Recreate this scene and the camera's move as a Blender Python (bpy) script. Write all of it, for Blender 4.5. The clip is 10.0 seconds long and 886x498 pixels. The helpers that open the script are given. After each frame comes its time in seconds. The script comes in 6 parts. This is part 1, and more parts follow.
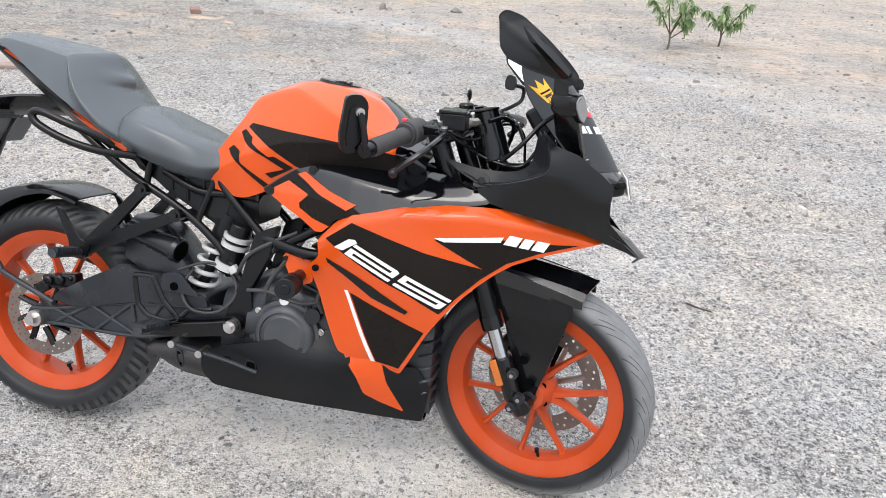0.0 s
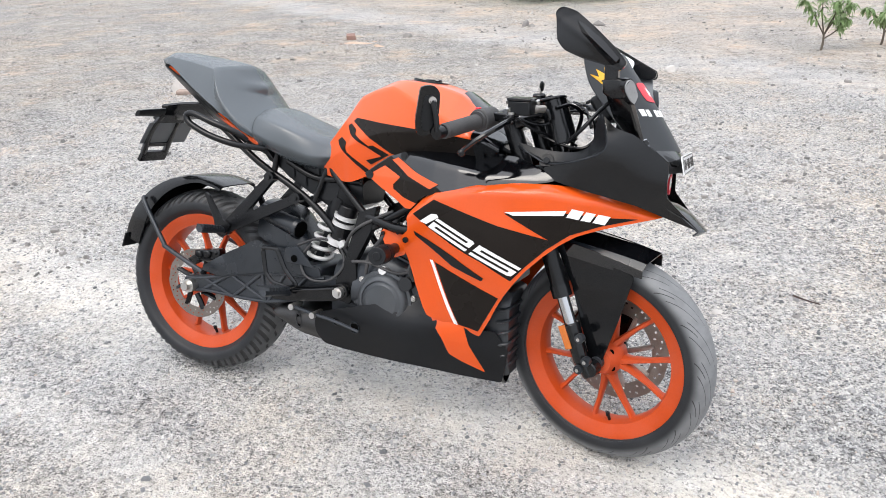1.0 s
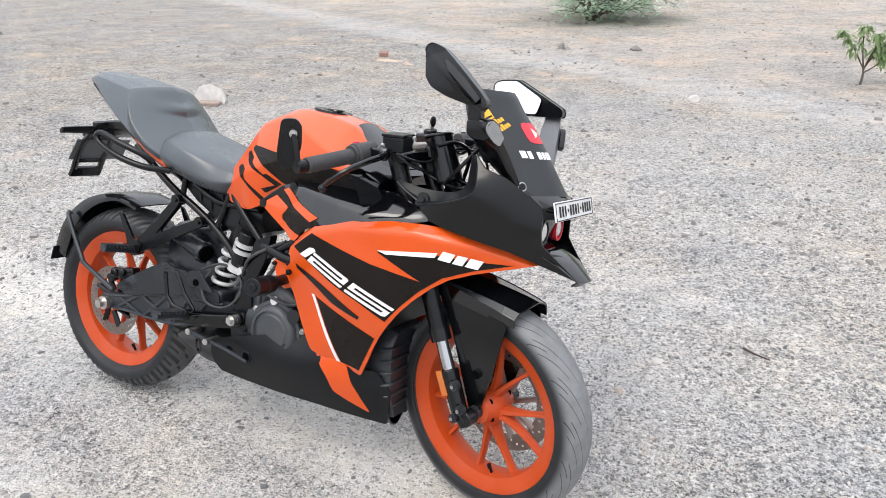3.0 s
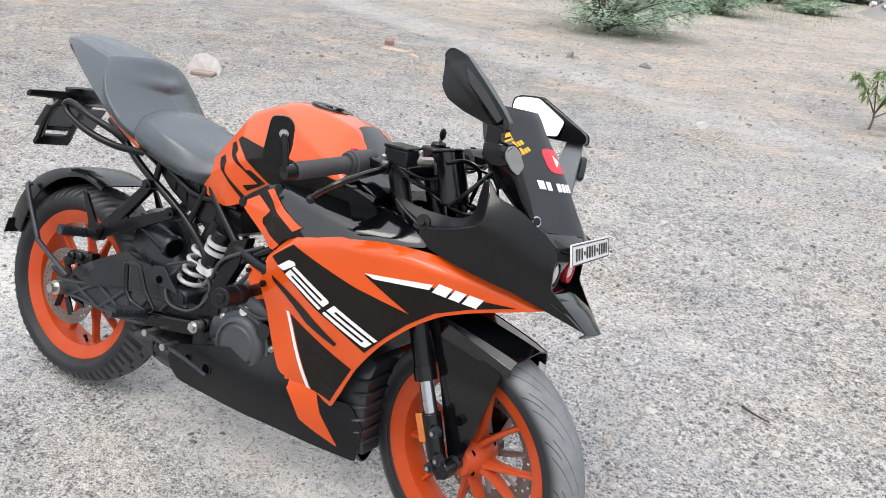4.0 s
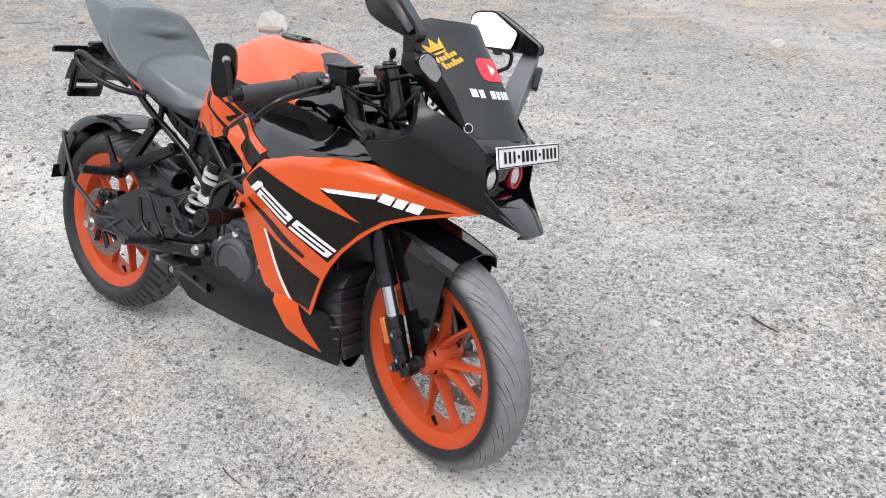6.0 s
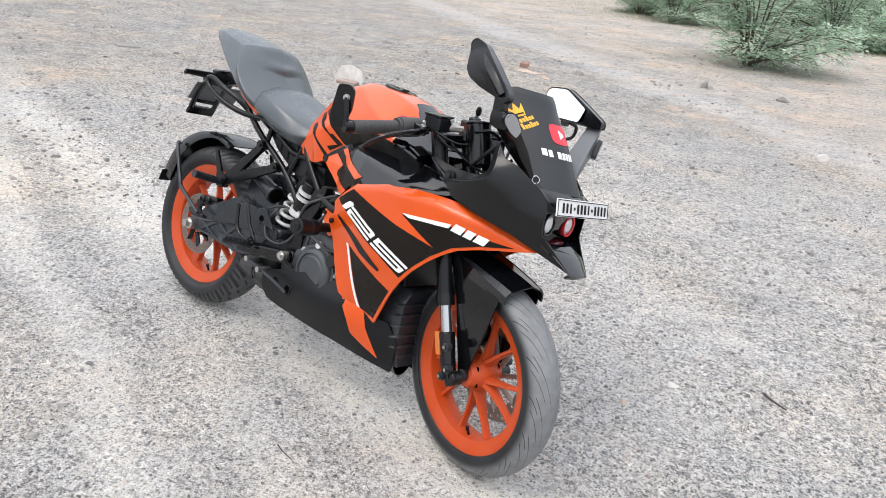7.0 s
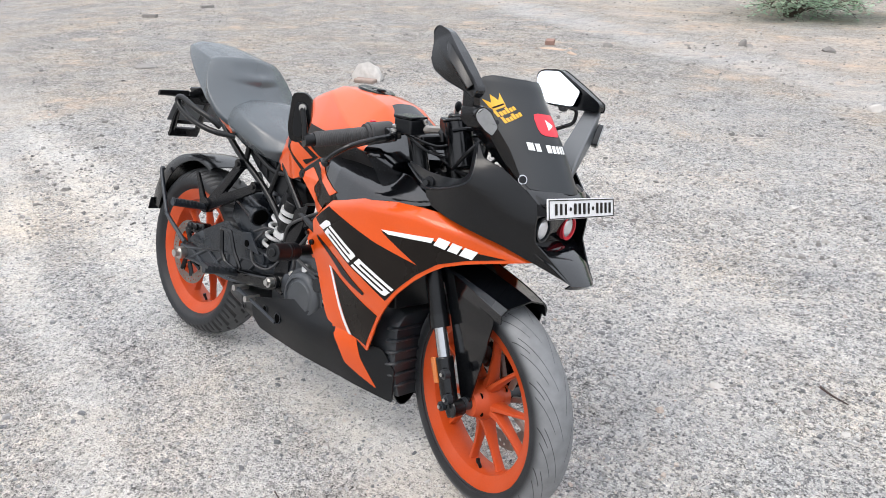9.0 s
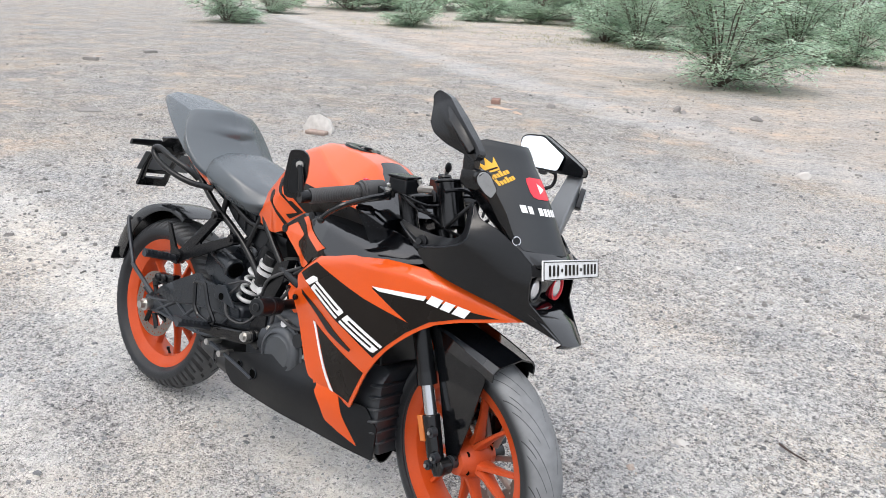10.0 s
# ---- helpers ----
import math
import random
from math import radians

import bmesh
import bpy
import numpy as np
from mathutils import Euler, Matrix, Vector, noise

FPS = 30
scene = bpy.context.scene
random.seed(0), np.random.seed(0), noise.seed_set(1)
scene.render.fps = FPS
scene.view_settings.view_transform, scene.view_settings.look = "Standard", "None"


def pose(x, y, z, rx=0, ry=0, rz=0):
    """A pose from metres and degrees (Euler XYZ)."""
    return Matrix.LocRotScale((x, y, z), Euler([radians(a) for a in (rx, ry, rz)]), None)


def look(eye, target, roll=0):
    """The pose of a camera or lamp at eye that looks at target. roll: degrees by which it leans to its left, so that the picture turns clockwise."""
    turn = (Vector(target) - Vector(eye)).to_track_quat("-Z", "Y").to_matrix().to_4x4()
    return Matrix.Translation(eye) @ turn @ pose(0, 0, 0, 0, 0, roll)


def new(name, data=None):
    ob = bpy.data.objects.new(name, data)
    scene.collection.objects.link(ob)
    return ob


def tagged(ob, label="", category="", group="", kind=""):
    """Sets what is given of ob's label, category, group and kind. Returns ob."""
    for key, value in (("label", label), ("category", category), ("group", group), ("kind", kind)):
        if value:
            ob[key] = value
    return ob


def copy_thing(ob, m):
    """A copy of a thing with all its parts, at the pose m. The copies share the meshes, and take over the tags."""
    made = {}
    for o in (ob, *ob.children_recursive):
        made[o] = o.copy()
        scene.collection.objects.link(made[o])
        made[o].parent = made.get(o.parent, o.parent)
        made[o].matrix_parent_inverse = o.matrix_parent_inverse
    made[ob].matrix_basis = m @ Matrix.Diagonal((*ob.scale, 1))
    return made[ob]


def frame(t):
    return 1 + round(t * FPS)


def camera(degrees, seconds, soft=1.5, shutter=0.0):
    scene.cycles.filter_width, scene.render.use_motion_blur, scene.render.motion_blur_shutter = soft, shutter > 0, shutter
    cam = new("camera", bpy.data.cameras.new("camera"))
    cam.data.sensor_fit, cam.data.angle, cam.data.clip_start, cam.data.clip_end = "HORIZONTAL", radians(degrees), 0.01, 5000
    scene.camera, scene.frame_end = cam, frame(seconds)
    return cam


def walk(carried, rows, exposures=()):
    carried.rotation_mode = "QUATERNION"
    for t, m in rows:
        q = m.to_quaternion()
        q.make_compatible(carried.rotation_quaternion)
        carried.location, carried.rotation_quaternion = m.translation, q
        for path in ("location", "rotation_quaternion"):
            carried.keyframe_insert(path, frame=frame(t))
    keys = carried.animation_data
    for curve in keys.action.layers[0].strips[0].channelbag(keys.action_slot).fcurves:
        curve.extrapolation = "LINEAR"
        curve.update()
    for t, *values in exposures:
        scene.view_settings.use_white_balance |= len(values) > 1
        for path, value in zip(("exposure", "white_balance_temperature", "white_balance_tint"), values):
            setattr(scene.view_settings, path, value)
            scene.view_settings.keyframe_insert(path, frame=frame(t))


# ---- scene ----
# motorcycle on its side stand on a gravel yard; local frame of the bike: x ahead, y to its left, z up
cam = camera(61.7, 10.0, soft=0.4)
PATH = [
    (0, (0.03, 0.024, 1.415), (0.002, 1.824, 0.546), 3.0),
    (0.5, (0.167, -0.078, 1.418), (-0.125, 1.689, 0.527), -3.5),
    (1, (0.26, -0.203, 1.409), (-0.187, 1.563, 0.584), -2.2),
    (1.5, (0.362, -0.343, 1.422), (-0.108, 1.424, 0.611), 0.8),
    (2, (0.484, -0.292, 1.432), (0.102, 1.538, 0.721), -0.0),
    (2.5, (0.676, -0.106, 1.418), (0.115, 1.639, 0.619), -2.8),
    (2.7, (0.698, -0.063, 1.426), (0.101, 1.681, 0.651), -3.1),
    (3.8, (0.581, 0.175, 1.422), (0.025, 1.911, 0.599), 6.5),
    (4, (0.574, 0.2, 1.42), (0.022, 1.948, 0.62), 5.8),
    (4.5, (0.589, 0.251, 1.406), (0.072, 1.986, 0.557), 1.6),
    (5, (0.661, 0.249, 1.418), (0.203, 2.033, 0.639), 0.4),
    (5.5, (0.796, 0.246, 1.404), (0.167, 1.945, 0.556), 0.2),
    (5.7, (0.886, 0.243, 1.385), (0.166, 1.849, 0.434), -1.3),
    (6.8, (1.011, 0.006, 1.423), (0.083, 1.598, 0.645), 3.6),
    (7, (1.038, -0.09, 1.424), (0.13, 1.517, 0.655), 6.5),
    (7.5, (1.079, -0.184, 1.427), (0.143, 1.399, 0.641), 7.6),
    (8, (1.083, -0.109, 1.419), (0.154, 1.481, 0.64), 2.2),
    (8.5, (1.074, 0.123, 1.399), (0.162, 1.705, 0.584), -2.7),
    (9, (1.056, 0.202, 1.409), (0.036, 1.722, 0.602), -0.4),
    (9.5, (1.022, 0.174, 1.418), (-0.061, 1.677, 0.665), 2.5),
    (10, (0.945, 0.113, 1.432), (0.049, 1.768, 0.757), 2.7),
]
# the clip's camera brightens and darkens a little on the way
EXPOSURES = [(0, .10), (.5, .17), (1, .17), (1.5, .17), (2, .13), (2.5, .12), (4, .02), (4.5, .05), (5, -.03), (5.5, -.05), (7, .06), (7.5, .06), (8.5, .06), (9.5, .05), (10, .03)]
walk(cam, [(t, look(eye, target, roll)) for t, eye, target, roll in PATH], EXPOSURES)

YAW, SIDE_LEAN, BIKE_AT, STEER, RAKE = -9.52, 14.27, (-1.0715, 1.7352, 0.006), -14.5, 23.5

# world and light: bright hazy overcast sky, soft sun from high behind the camera
world = bpy.data.worlds.new("sky")
scene.world = world
world.use_nodes = True
wn, wl = world.node_tree.nodes, world.node_tree.links
sky = wn.new("ShaderNodeTexSky")
sky.sky_type, sky.sun_disc = "NISHITA", False
sky.sun_elevation, sky.sun_rotation = radians(62), radians(200)
sky.air_density, sky.dust_density, sky.ozone_density = 1.0, 6.0, 1.0
haze = wn.new("ShaderNodeMixRGB")
haze.inputs[0].default_value = 0.75
haze.inputs[2].default_value = (8.95, 9.3, 10.0, 1)
wl.new(sky.outputs[0], haze.inputs[1])
# an overcast sky is brighter overhead than at the horizon
up = wn.new("ShaderNodeSeparateXYZ")
wl.new(wn.new("ShaderNodeTexCoord").outputs["Generated"], up.inputs[0])
rise = wn.new("ShaderNodeMapRange")
rise.inputs[1].default_value, rise.inputs[2].default_value, rise.inputs[3].default_value, rise.inputs[4].default_value = 0.0, 1.0, 0.66, 1.46
wl.new(up.outputs["Z"], rise.inputs[0])
dome = wn.new("ShaderNodeMixRGB")
dome.blend_type = "MULTIPLY"
dome.inputs[0].default_value = 1
wl.new(haze.outputs[0], dome.inputs[1])
wl.new(rise.outputs[0], dome.inputs[2])
wl.new(dome.outputs[0], wn["Background"].inputs[0])
wn["Background"].inputs[1].default_value = 0.173

sun = new("sun", bpy.data.lights.new("sun", "SUN"))
sun.data.energy, sun.data.angle, sun.data.color = 0.9, radians(30), (1.0, 0.97, 0.92)
sun.matrix_world = look((0, 0, 0), (0.16, 0.44, -0.88))

from mathutils.bvhtree import BVHTree
from mathutils.geometry import tessellate_polygon

# ---- materials ----


def mat(name, color, rough=0.5, metal=0.0, coat=0.0, vary=0.12, scale=18.0, bump=0.0, fine=220.0, dust=0.0, spec=0.5):
    """Principled surface with colour variation at two scales, fine relief and dust that lies on upward faces."""
    m = bpy.data.materials.new(name)
    m.use_nodes = True
    n, l = m.node_tree.nodes, m.node_tree.links
    b = n["Principled BSDF"]
    b.inputs["Metallic"].default_value = metal
    b.inputs["Coat Weight"].default_value = coat
    b.inputs["Coat Roughness"].default_value, b.inputs["Coat IOR"].default_value = 0.05, 1.55
    b.inputs["Specular IOR Level"].default_value = spec
    co = n.new("ShaderNodeTexCoord")
    big, small = n.new("ShaderNodeTexNoise"), n.new("ShaderNodeTexNoise")
    big.inputs["Scale"].default_value, small.inputs["Scale"].default_value = scale, fine
    big.inputs["Detail"].default_value, small.inputs["Detail"].default_value = 5, 3
    l.new(co.outputs["Object"], big.inputs["Vector"])
    l.new(co.outputs["Object"], small.inputs["Vector"])
    add = n.new("ShaderNodeMath")
    add.operation = "MULTIPLY_ADD"
    add.inputs[1].default_value = 0.6
    l.new(big.outputs[0], add.inputs[0])
    half = n.new("ShaderNodeMath")
    half.operation = "MULTIPLY"
    half.inputs[1].default_value = 0.4
    l.new(small.outputs[0], half.inputs[0])
    l.new(half.outputs[0], add.inputs[2])
    ramp = n.new("ShaderNodeValToRGB")
    lo = [max(0.0, c * (1 - vary)) for c in color]
    hi = [min(1.0, c * (1 + vary)) for c in color]
    ramp.color_ramp.elements[0].position, ramp.color_ramp.elements[1].position = 0.3, 0.7
    ramp.color_ramp.elements[0].color, ramp.color_ramp.elements[1].color = (*lo, 1), (*hi, 1)
    l.new(add.outputs[0], ramp.inputs[0])
    out = ramp.outputs[0]
    rr = n.new("ShaderNodeMapRange")
    rr.inputs[3].default_value, rr.inputs[4].default_value = max(0.02, rough - 0.09), min(1, rough + 0.09)
    l.new(big.outputs[0], rr.inputs[0])
    rout = rr.outputs[0]
    if dust:
        dn = n.new("ShaderNodeTexNoise")
        dn.inputs["Scale"].default_value, dn.inputs["Detail"].default_value = 9.0, 8
        l.new(co.outputs["Object"], dn.inputs["Vector"])
        dr = n.new("ShaderNodeMapRange")
        dr.inputs[1].default_value, dr.inputs[2].default_value, dr.inputs[4].default_value = 0.38, 0.75, dust
        l.new(dn.outputs[0], dr.inputs[0])
        mix = n.new("ShaderNodeMixRGB")
        mix.inputs[2].default_value = (0.40, 0.385, 0.365, 1)
        l.new(dr.outputs[0], mix.inputs[0])
        l.new(out, mix.inputs[1])
        out = mix.outputs[0]
        ad = n.new("ShaderNodeMath")
        l.new(rout, ad.inputs[0])
        l.new(dr.outputs[0], ad.inputs[1])
        ad.use_clamp = True
        rout = ad.outputs[0]
    l.new(out, b.inputs["Base Color"])
    l.new(rout, b.inputs["Roughness"])
    if bump:
        bp = n.new("ShaderNodeBump")
        bp.inputs["Strength"].default_value, bp.inputs["Distance"].default_value = bump, 0.002
        l.new(small.outputs[0], bp.inputs["Height"])
        l.new(bp.outputs[0], b.inputs["Normal"])
    return m


ORANGE = mat("orange_paint", (0.66, 0.082, 0.0075), 0.35, 0.0, 1.0, 0.04, 6, dust=0.003, spec=0.12)
ORANGE.node_tree.nodes["Principled BSDF"].inputs["Coat IOR"].default_value = 1.43
WHEEL_ORANGE = mat("orange_powder_coat", (0.48, 0.058, 0.008), 0.36, 0.0, 0.05, 0.10, 10, dust=0.07, spec=0.25)
BLACK_DECAL = mat("black_decal", (0.013, 0.0105, 0.009), 0.28, 0.0, 0.0, 0.2, 8, dust=0.003, spec=0.12)
WHITE_DECAL = mat("white_decal", (0.82, 0.82, 0.82), 0.35, 0.0, 0.0, 0.03, 8)
RED_DECAL = mat("red_decal", (0.72, 0.03, 0.05), 0.35, 0.0, 0.0, 0.05, 8)
YELLOW_DECAL = mat("yellow_decal", (0.85, 0.45, 0.03), 0.35, 0.0, 0.0, 0.05, 8)
GLOSS = mat("gloss_black_plastic", (0.0022, 0.0026, 0.0036), 0.04, 0.0, 0.0, 0.2, 6, dust=0.002, spec=0.85)
BLADE_BLACK = mat("dark_gloss_plastic", (0.0024, 0.0028, 0.0036), 0.09, 0.0, 0.0, 0.2, 6, dust=0.004, spec=0.42)
GREY_PLASTIC = mat("grey_black_plastic", (0.0105, 0.0135, 0.0175), 0.26, 0.0, 0.0, 0.25, 12, 0.1, 500, dust=0.02, spec=0.42)
# pale grey; on the left mirror stalk it holds sunlight in the colour
PALE_PLASTIC = mat("sunlit_grey_plastic", (0.12, 0.128, 0.135), 0.30, 0.0, 0.0, 0.1, 12, 0.05, 500, dust=0.02, spec=0.5)
SATIN = mat("satin_black_plastic", (0.0024, 0.0028, 0.0036), 0.17, 0.0, 0.0, 0.2, 10, 0.02, 500, dust=0.004, spec=0.44)
MATTE = mat("matte_black_plastic", (0.0046, 0.0055, 0.007), 0.34, 0.0, 0.0, 0.25, 12, 0.12, 600, dust=0.009, spec=0.29)
FRAME = mat("black_frame_paint", (0.004, 0.0044, 0.0054), 0.24, 0.0, 0.0, 0.25, 14, dust=0.009, spec=0.32)
DUSTY = mat("dusty_black_metal", (0.021, 0.0255, 0.032), 0.34, 0.25, 0.0, 0.3, 16, 0.15, 300, dust=0.06)
ENGINE = mat("cast_engine_grey", (0.062, 0.068, 0.075), 0.40, 0.4, 0.0, 0.2, 16, 0.3, 400, dust=0.06)
# near black for discs and sheets that paint the shade inside openings
BLACK_HOLE = mat("dark_opening", (0.002, 0.002, 0.002), 0.9, 0.0, 0.0, 0.2, 8, spec=0.02)
STEEL = mat("bare_steel", (0.55, 0.54, 0.52), 0.32, 1.0, 0.0, 0.15, 30, 0.1, 300, dust=0.1)
DISC_STEEL = mat("dusty_disc_steel", (0.36, 0.33, 0.30), 0.42, 0.8, 0.0, 0.15, 30, 0.1, 300, dust=0.3)
CHROME = mat("chrome_tube", (0.50, 0.505, 0.515), 0.12, 1.0, 0.0, 0.05, 20)
VINYL = mat("grey_black_seat_vinyl", (0.056, 0.068, 0.077), 0.22, 0.0, 0.0, 0.08, 7, 0.25, 900, dust=0.012, spec=0.85)
DUCT = mat("dusty_duct_plastic", (0.016, 0.0195, 0.024), 0.34, 0.0, 0.0, 0.25, 12, 0.1, 500, dust=0.05, spec=0.5)
SCREEN_BLACK = mat("windscreen_black", (0.0115, 0.014, 0.0165), 0.34, 0.0, 0.0, 0.15, 8, 0.03, 500, dust=0.01, spec=0.5)


def tyre_mat(name, R, half, tread):
    """Rubber, dark on the sidewalls, grey with dust on the tread; the grooves are coloured near black."""
    m = mat(name, (0.013, 0.0145, 0.017), 0.5, 0.0, 0.0, 0.25, 14, 0.25, 350, dust=0.03, spec=0.35)
    n, l = m.node_tree.nodes, m.node_tree.links
    b = n["Principled BSDF"]

    def op(kind, a, c=0.0, d=0.0):
        t = n.new("ShaderNodeMath")
        t.operation = kind
        for k, v in enumerate((a, c, d)):
            if isinstance(v, (int, float)):
                t.inputs[k].default_value = v
            else:
                l.new(v, t.inputs[k])
        return t.outputs[0]

    pitch, sweep, cuts, deep, pale = tread
    xyz = n.new("ShaderNodeSeparateXYZ")
    l.new(n["Texture Coordinate"].outputs["Object"], xyz.inputs[0])
    x, y, z = xyz.outputs
    radius = op("SQRT", op("ADD", op("MULTIPLY", x, x), op("MULTIPLY", z, z)))
    band = n.new("ShaderNodeMapRange")
    band.interpolation_type = "SMOOTHSTEP"
    band.inputs[1].default_value, band.inputs[2].default_value, band.inputs[4].default_value = R - .046, R - .018, .9
    l.new(radius, band.inputs[0])
    worn = n.new("ShaderNodeTexNoise")
    worn.inputs["Scale"].default_value, worn.inputs["Detail"].default_value = 34, 6
    l.new(n["Texture Coordinate"].outputs["Object"], worn.inputs["Vector"])
    patchy = op("MULTIPLY", band.outputs[0], op("MULTIPLY_ADD", worn.outputs[0], .7, .6))
    mix = n.new("ShaderNodeMixRGB")
    mix.inputs[2].default_value = (pale, pale * 1.03, pale * 1.06, 1)
    mix.use_clamp = True
    l.new(patchy, mix.inputs[0])
    l.new(b.inputs["Base Color"].links[0].from_socket, mix.inputs[1])
    side = op("DIVIDE", op("ABSOLUTE", y), half)
    turn = op("ADD", op("MULTIPLY", op("ARCTAN2", z, x), pitch / (2 * math.pi)), op("MULTIPLY", op("GREATER_THAN", y, 0.0), .5))
    lane = op("FRACT", op("ADD", op("SUBTRACT", turn, op("MULTIPLY", op("POWER", side, .8), sweep)), 50.0))
    cut = None
    for at, wide, lo, hi in cuts:
        c = op("MULTIPLY", op("LESS_THAN", op("ABSOLUTE", op("SUBTRACT", lane, at)), wide), op("MULTIPLY", op("GREATER_THAN", side, lo), op("LESS_THAN", side, hi)))
        cut = c if cut is None else op("MAXIMUM", cut, c)
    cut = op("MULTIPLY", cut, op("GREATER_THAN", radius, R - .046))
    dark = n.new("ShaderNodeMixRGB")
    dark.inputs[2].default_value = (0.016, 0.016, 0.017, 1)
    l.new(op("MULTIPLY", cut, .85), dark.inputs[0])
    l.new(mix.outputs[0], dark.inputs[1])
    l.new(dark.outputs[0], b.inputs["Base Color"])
    if not deep:
        bp = n.new("ShaderNodeBump")
        bp.inputs["Strength"].default_value, bp.inputs["Distance"].default_value = 1.0, .004
        l.new(op("SUBTRACT", 1.0, cut), bp.inputs["Height"])
        l.new(n["Bump"].outputs[0], bp.inputs["Normal"])
        l.new(bp.outputs[0], b.inputs["Normal"])
    return m


def tyre_mesh(profile, R, half, tread, seg):
    """The tyre's skin turned about the y axis, its grooves cut into it."""
    pitch, sweep, cuts, deep, _ = tread
    rows = []
    for k in range(seg):
        a, row = 2 * math.pi * k / seg, []
        for y, r in profile:
            side = abs(y) / half
            ang = a if a <= math.pi else a - 2 * math.pi
            lane = (ang * pitch / (2 * math.pi) + (.5 if y > 0 else 0) - side ** .8 * sweep + 50) % 1
            cut = max([0.0] + [min(1.0, max(0.0, (wide + .03 - abs(lane - at)) / .06)) * min(1.0, max(0.0, min(side - lo, hi - side) / .05)) for at, wide, lo, hi in cuts]) if r > R - .046 else 0.0
            q = r - deep * cut
            row.append((math.cos(a) * q, y, math.sin(a) * q))
        rows.append(row)
    rows.append(rows[0])
    bm = B()
    vs = [[bm.verts.new(p) for p in row] for row in rows[:-1]]
    vs.append(vs[0])
    for a, b in zip(vs, vs[1:]):
        for k in range(len(profile) - 1):
            bm.faces.new((a[k], a[k + 1], b[k + 1], b[k]))
    return bm


# pitch, sweep, grooves (place in the pitch, half width, from, to), depth, dust on the crown
FRONT_TREAD = (16, 1.9, ((.03, .019, .10, .80), (.5, .016, .45, .93), (.78, .020, .70, .97)), 0.0, .205)
REAR_TREAD = (32, 1.3, ((.10, .10, .10, .36), (.30, .15, .42, .99), (.80, .09, .62, .99)), .0045, .085)


GRIP = mat("grip_rubber", (0.03, 0.03, 0.032), 0.6, 0.0, 0.0, 0.2, 20, 0.3, 500, dust=0.08)
SPRING = mat("white_spring_paint", (0.50, 0.50, 0.495), 0.3, 0.0, 0.2, 0.06, 14, dust=0.08)
AMBER = mat("amber_reflector", (0.52, 0.14, 0.02), 0.2, 0.0, 0.4, 0.1, 60)
LENS = mat("clear_headlight_lens", (0.75, 0.76, 0.78), 0.12, 0.6, 0.6, 0.05, 30)
SMOKE = mat("smoked_indicator_lens", (0.27, 0.275, 0.28), 0.2, 0.0, 0.5, 0.1, 60)
MIRROR = mat("mirror_glass", (0.93, 0.94, 0.95), 0.02, 1.0, 0.0, 0.0, 5)
MIRROR.node_tree.nodes["Map Range"].inputs[3].default_value = 0.0
MIRROR.node_tree.nodes["Map Range"].inputs[4].default_value = 0.03
PLATE = mat("white_plate_paint", (0.80, 0.80, 0.80), 0.35, 0.0, 0.0, 0.04, 20)
EXHAUST = mat("exhaust_steel", (0.035, 0.035, 0.036), 0.38, 0.5, 0.0, 0.3, 16, dust=0.06)

# ---- mesh tools ----


def part(name, bm, material, parent=None, label="", m=None, angle=38, bevel=0.0, **tags):
    """One mesh object from a bmesh, smooth but for edges sharper than angle."""
    bmesh.ops.recalc_face_normals(bm, faces=bm.faces)
    for f in bm.faces:
        f.smooth = True
    for e in bm.edges:
        if len(e.link_faces) == 2 and e.calc_face_angle(0) > radians(angle):
            e.smooth = False
    me = bpy.data.meshes.new(name)
    bm.to_mesh(me)
    bm.free()
    me.materials.append(material)
    ob = new(name, me)
    if parent is not None:
        ob.parent = parent
    if m is not None:
        ob.matrix_basis = m
    if bevel:
        b = ob.modifiers.new("edge", "BEVEL")
        b.width, b.segments, b.limit_method, b.angle_limit = bevel, 2, "ANGLE", radians(35)
    if label or tags:
        tagged(ob, label, **tags)
    return ob


def spline(pts, n):
    """n points on a Catmull-Rom curve through pts."""
    p = np.array(pts, float)
    p = np.vstack([2 * p[0] - p[1], p, 2 * p[-1] - p[-2]])
    out = []
    for u in np.linspace(0, len(pts) - 1, n):
        i = min(int(u), len(pts) - 2)
        t = u - i
        a, b, c, d = p[i:i + 4]
        out.append(0.5 * (2 * b + (c - a) * t + (2 * a - 5 * b + 4 * c - d) * t * t + (3 * b - a - 3 * c + d) * t ** 3))
    return np.array(out)


def cyl(bm, a, b, r, r2=None, seg=20, caps=True):
    a, b = Vector(a), Vector(b)
    turn = (b - a).to_track_quat("Z", "Y").to_matrix().to_4x4()
    bmesh.ops.create_cone(bm, cap_ends=caps, segments=seg, radius1=r, radius2=r if r2 is None else r2, depth=(b - a).length,
                          matrix=Matrix.Translation((a + b) / 2) @ turn)
    return bm


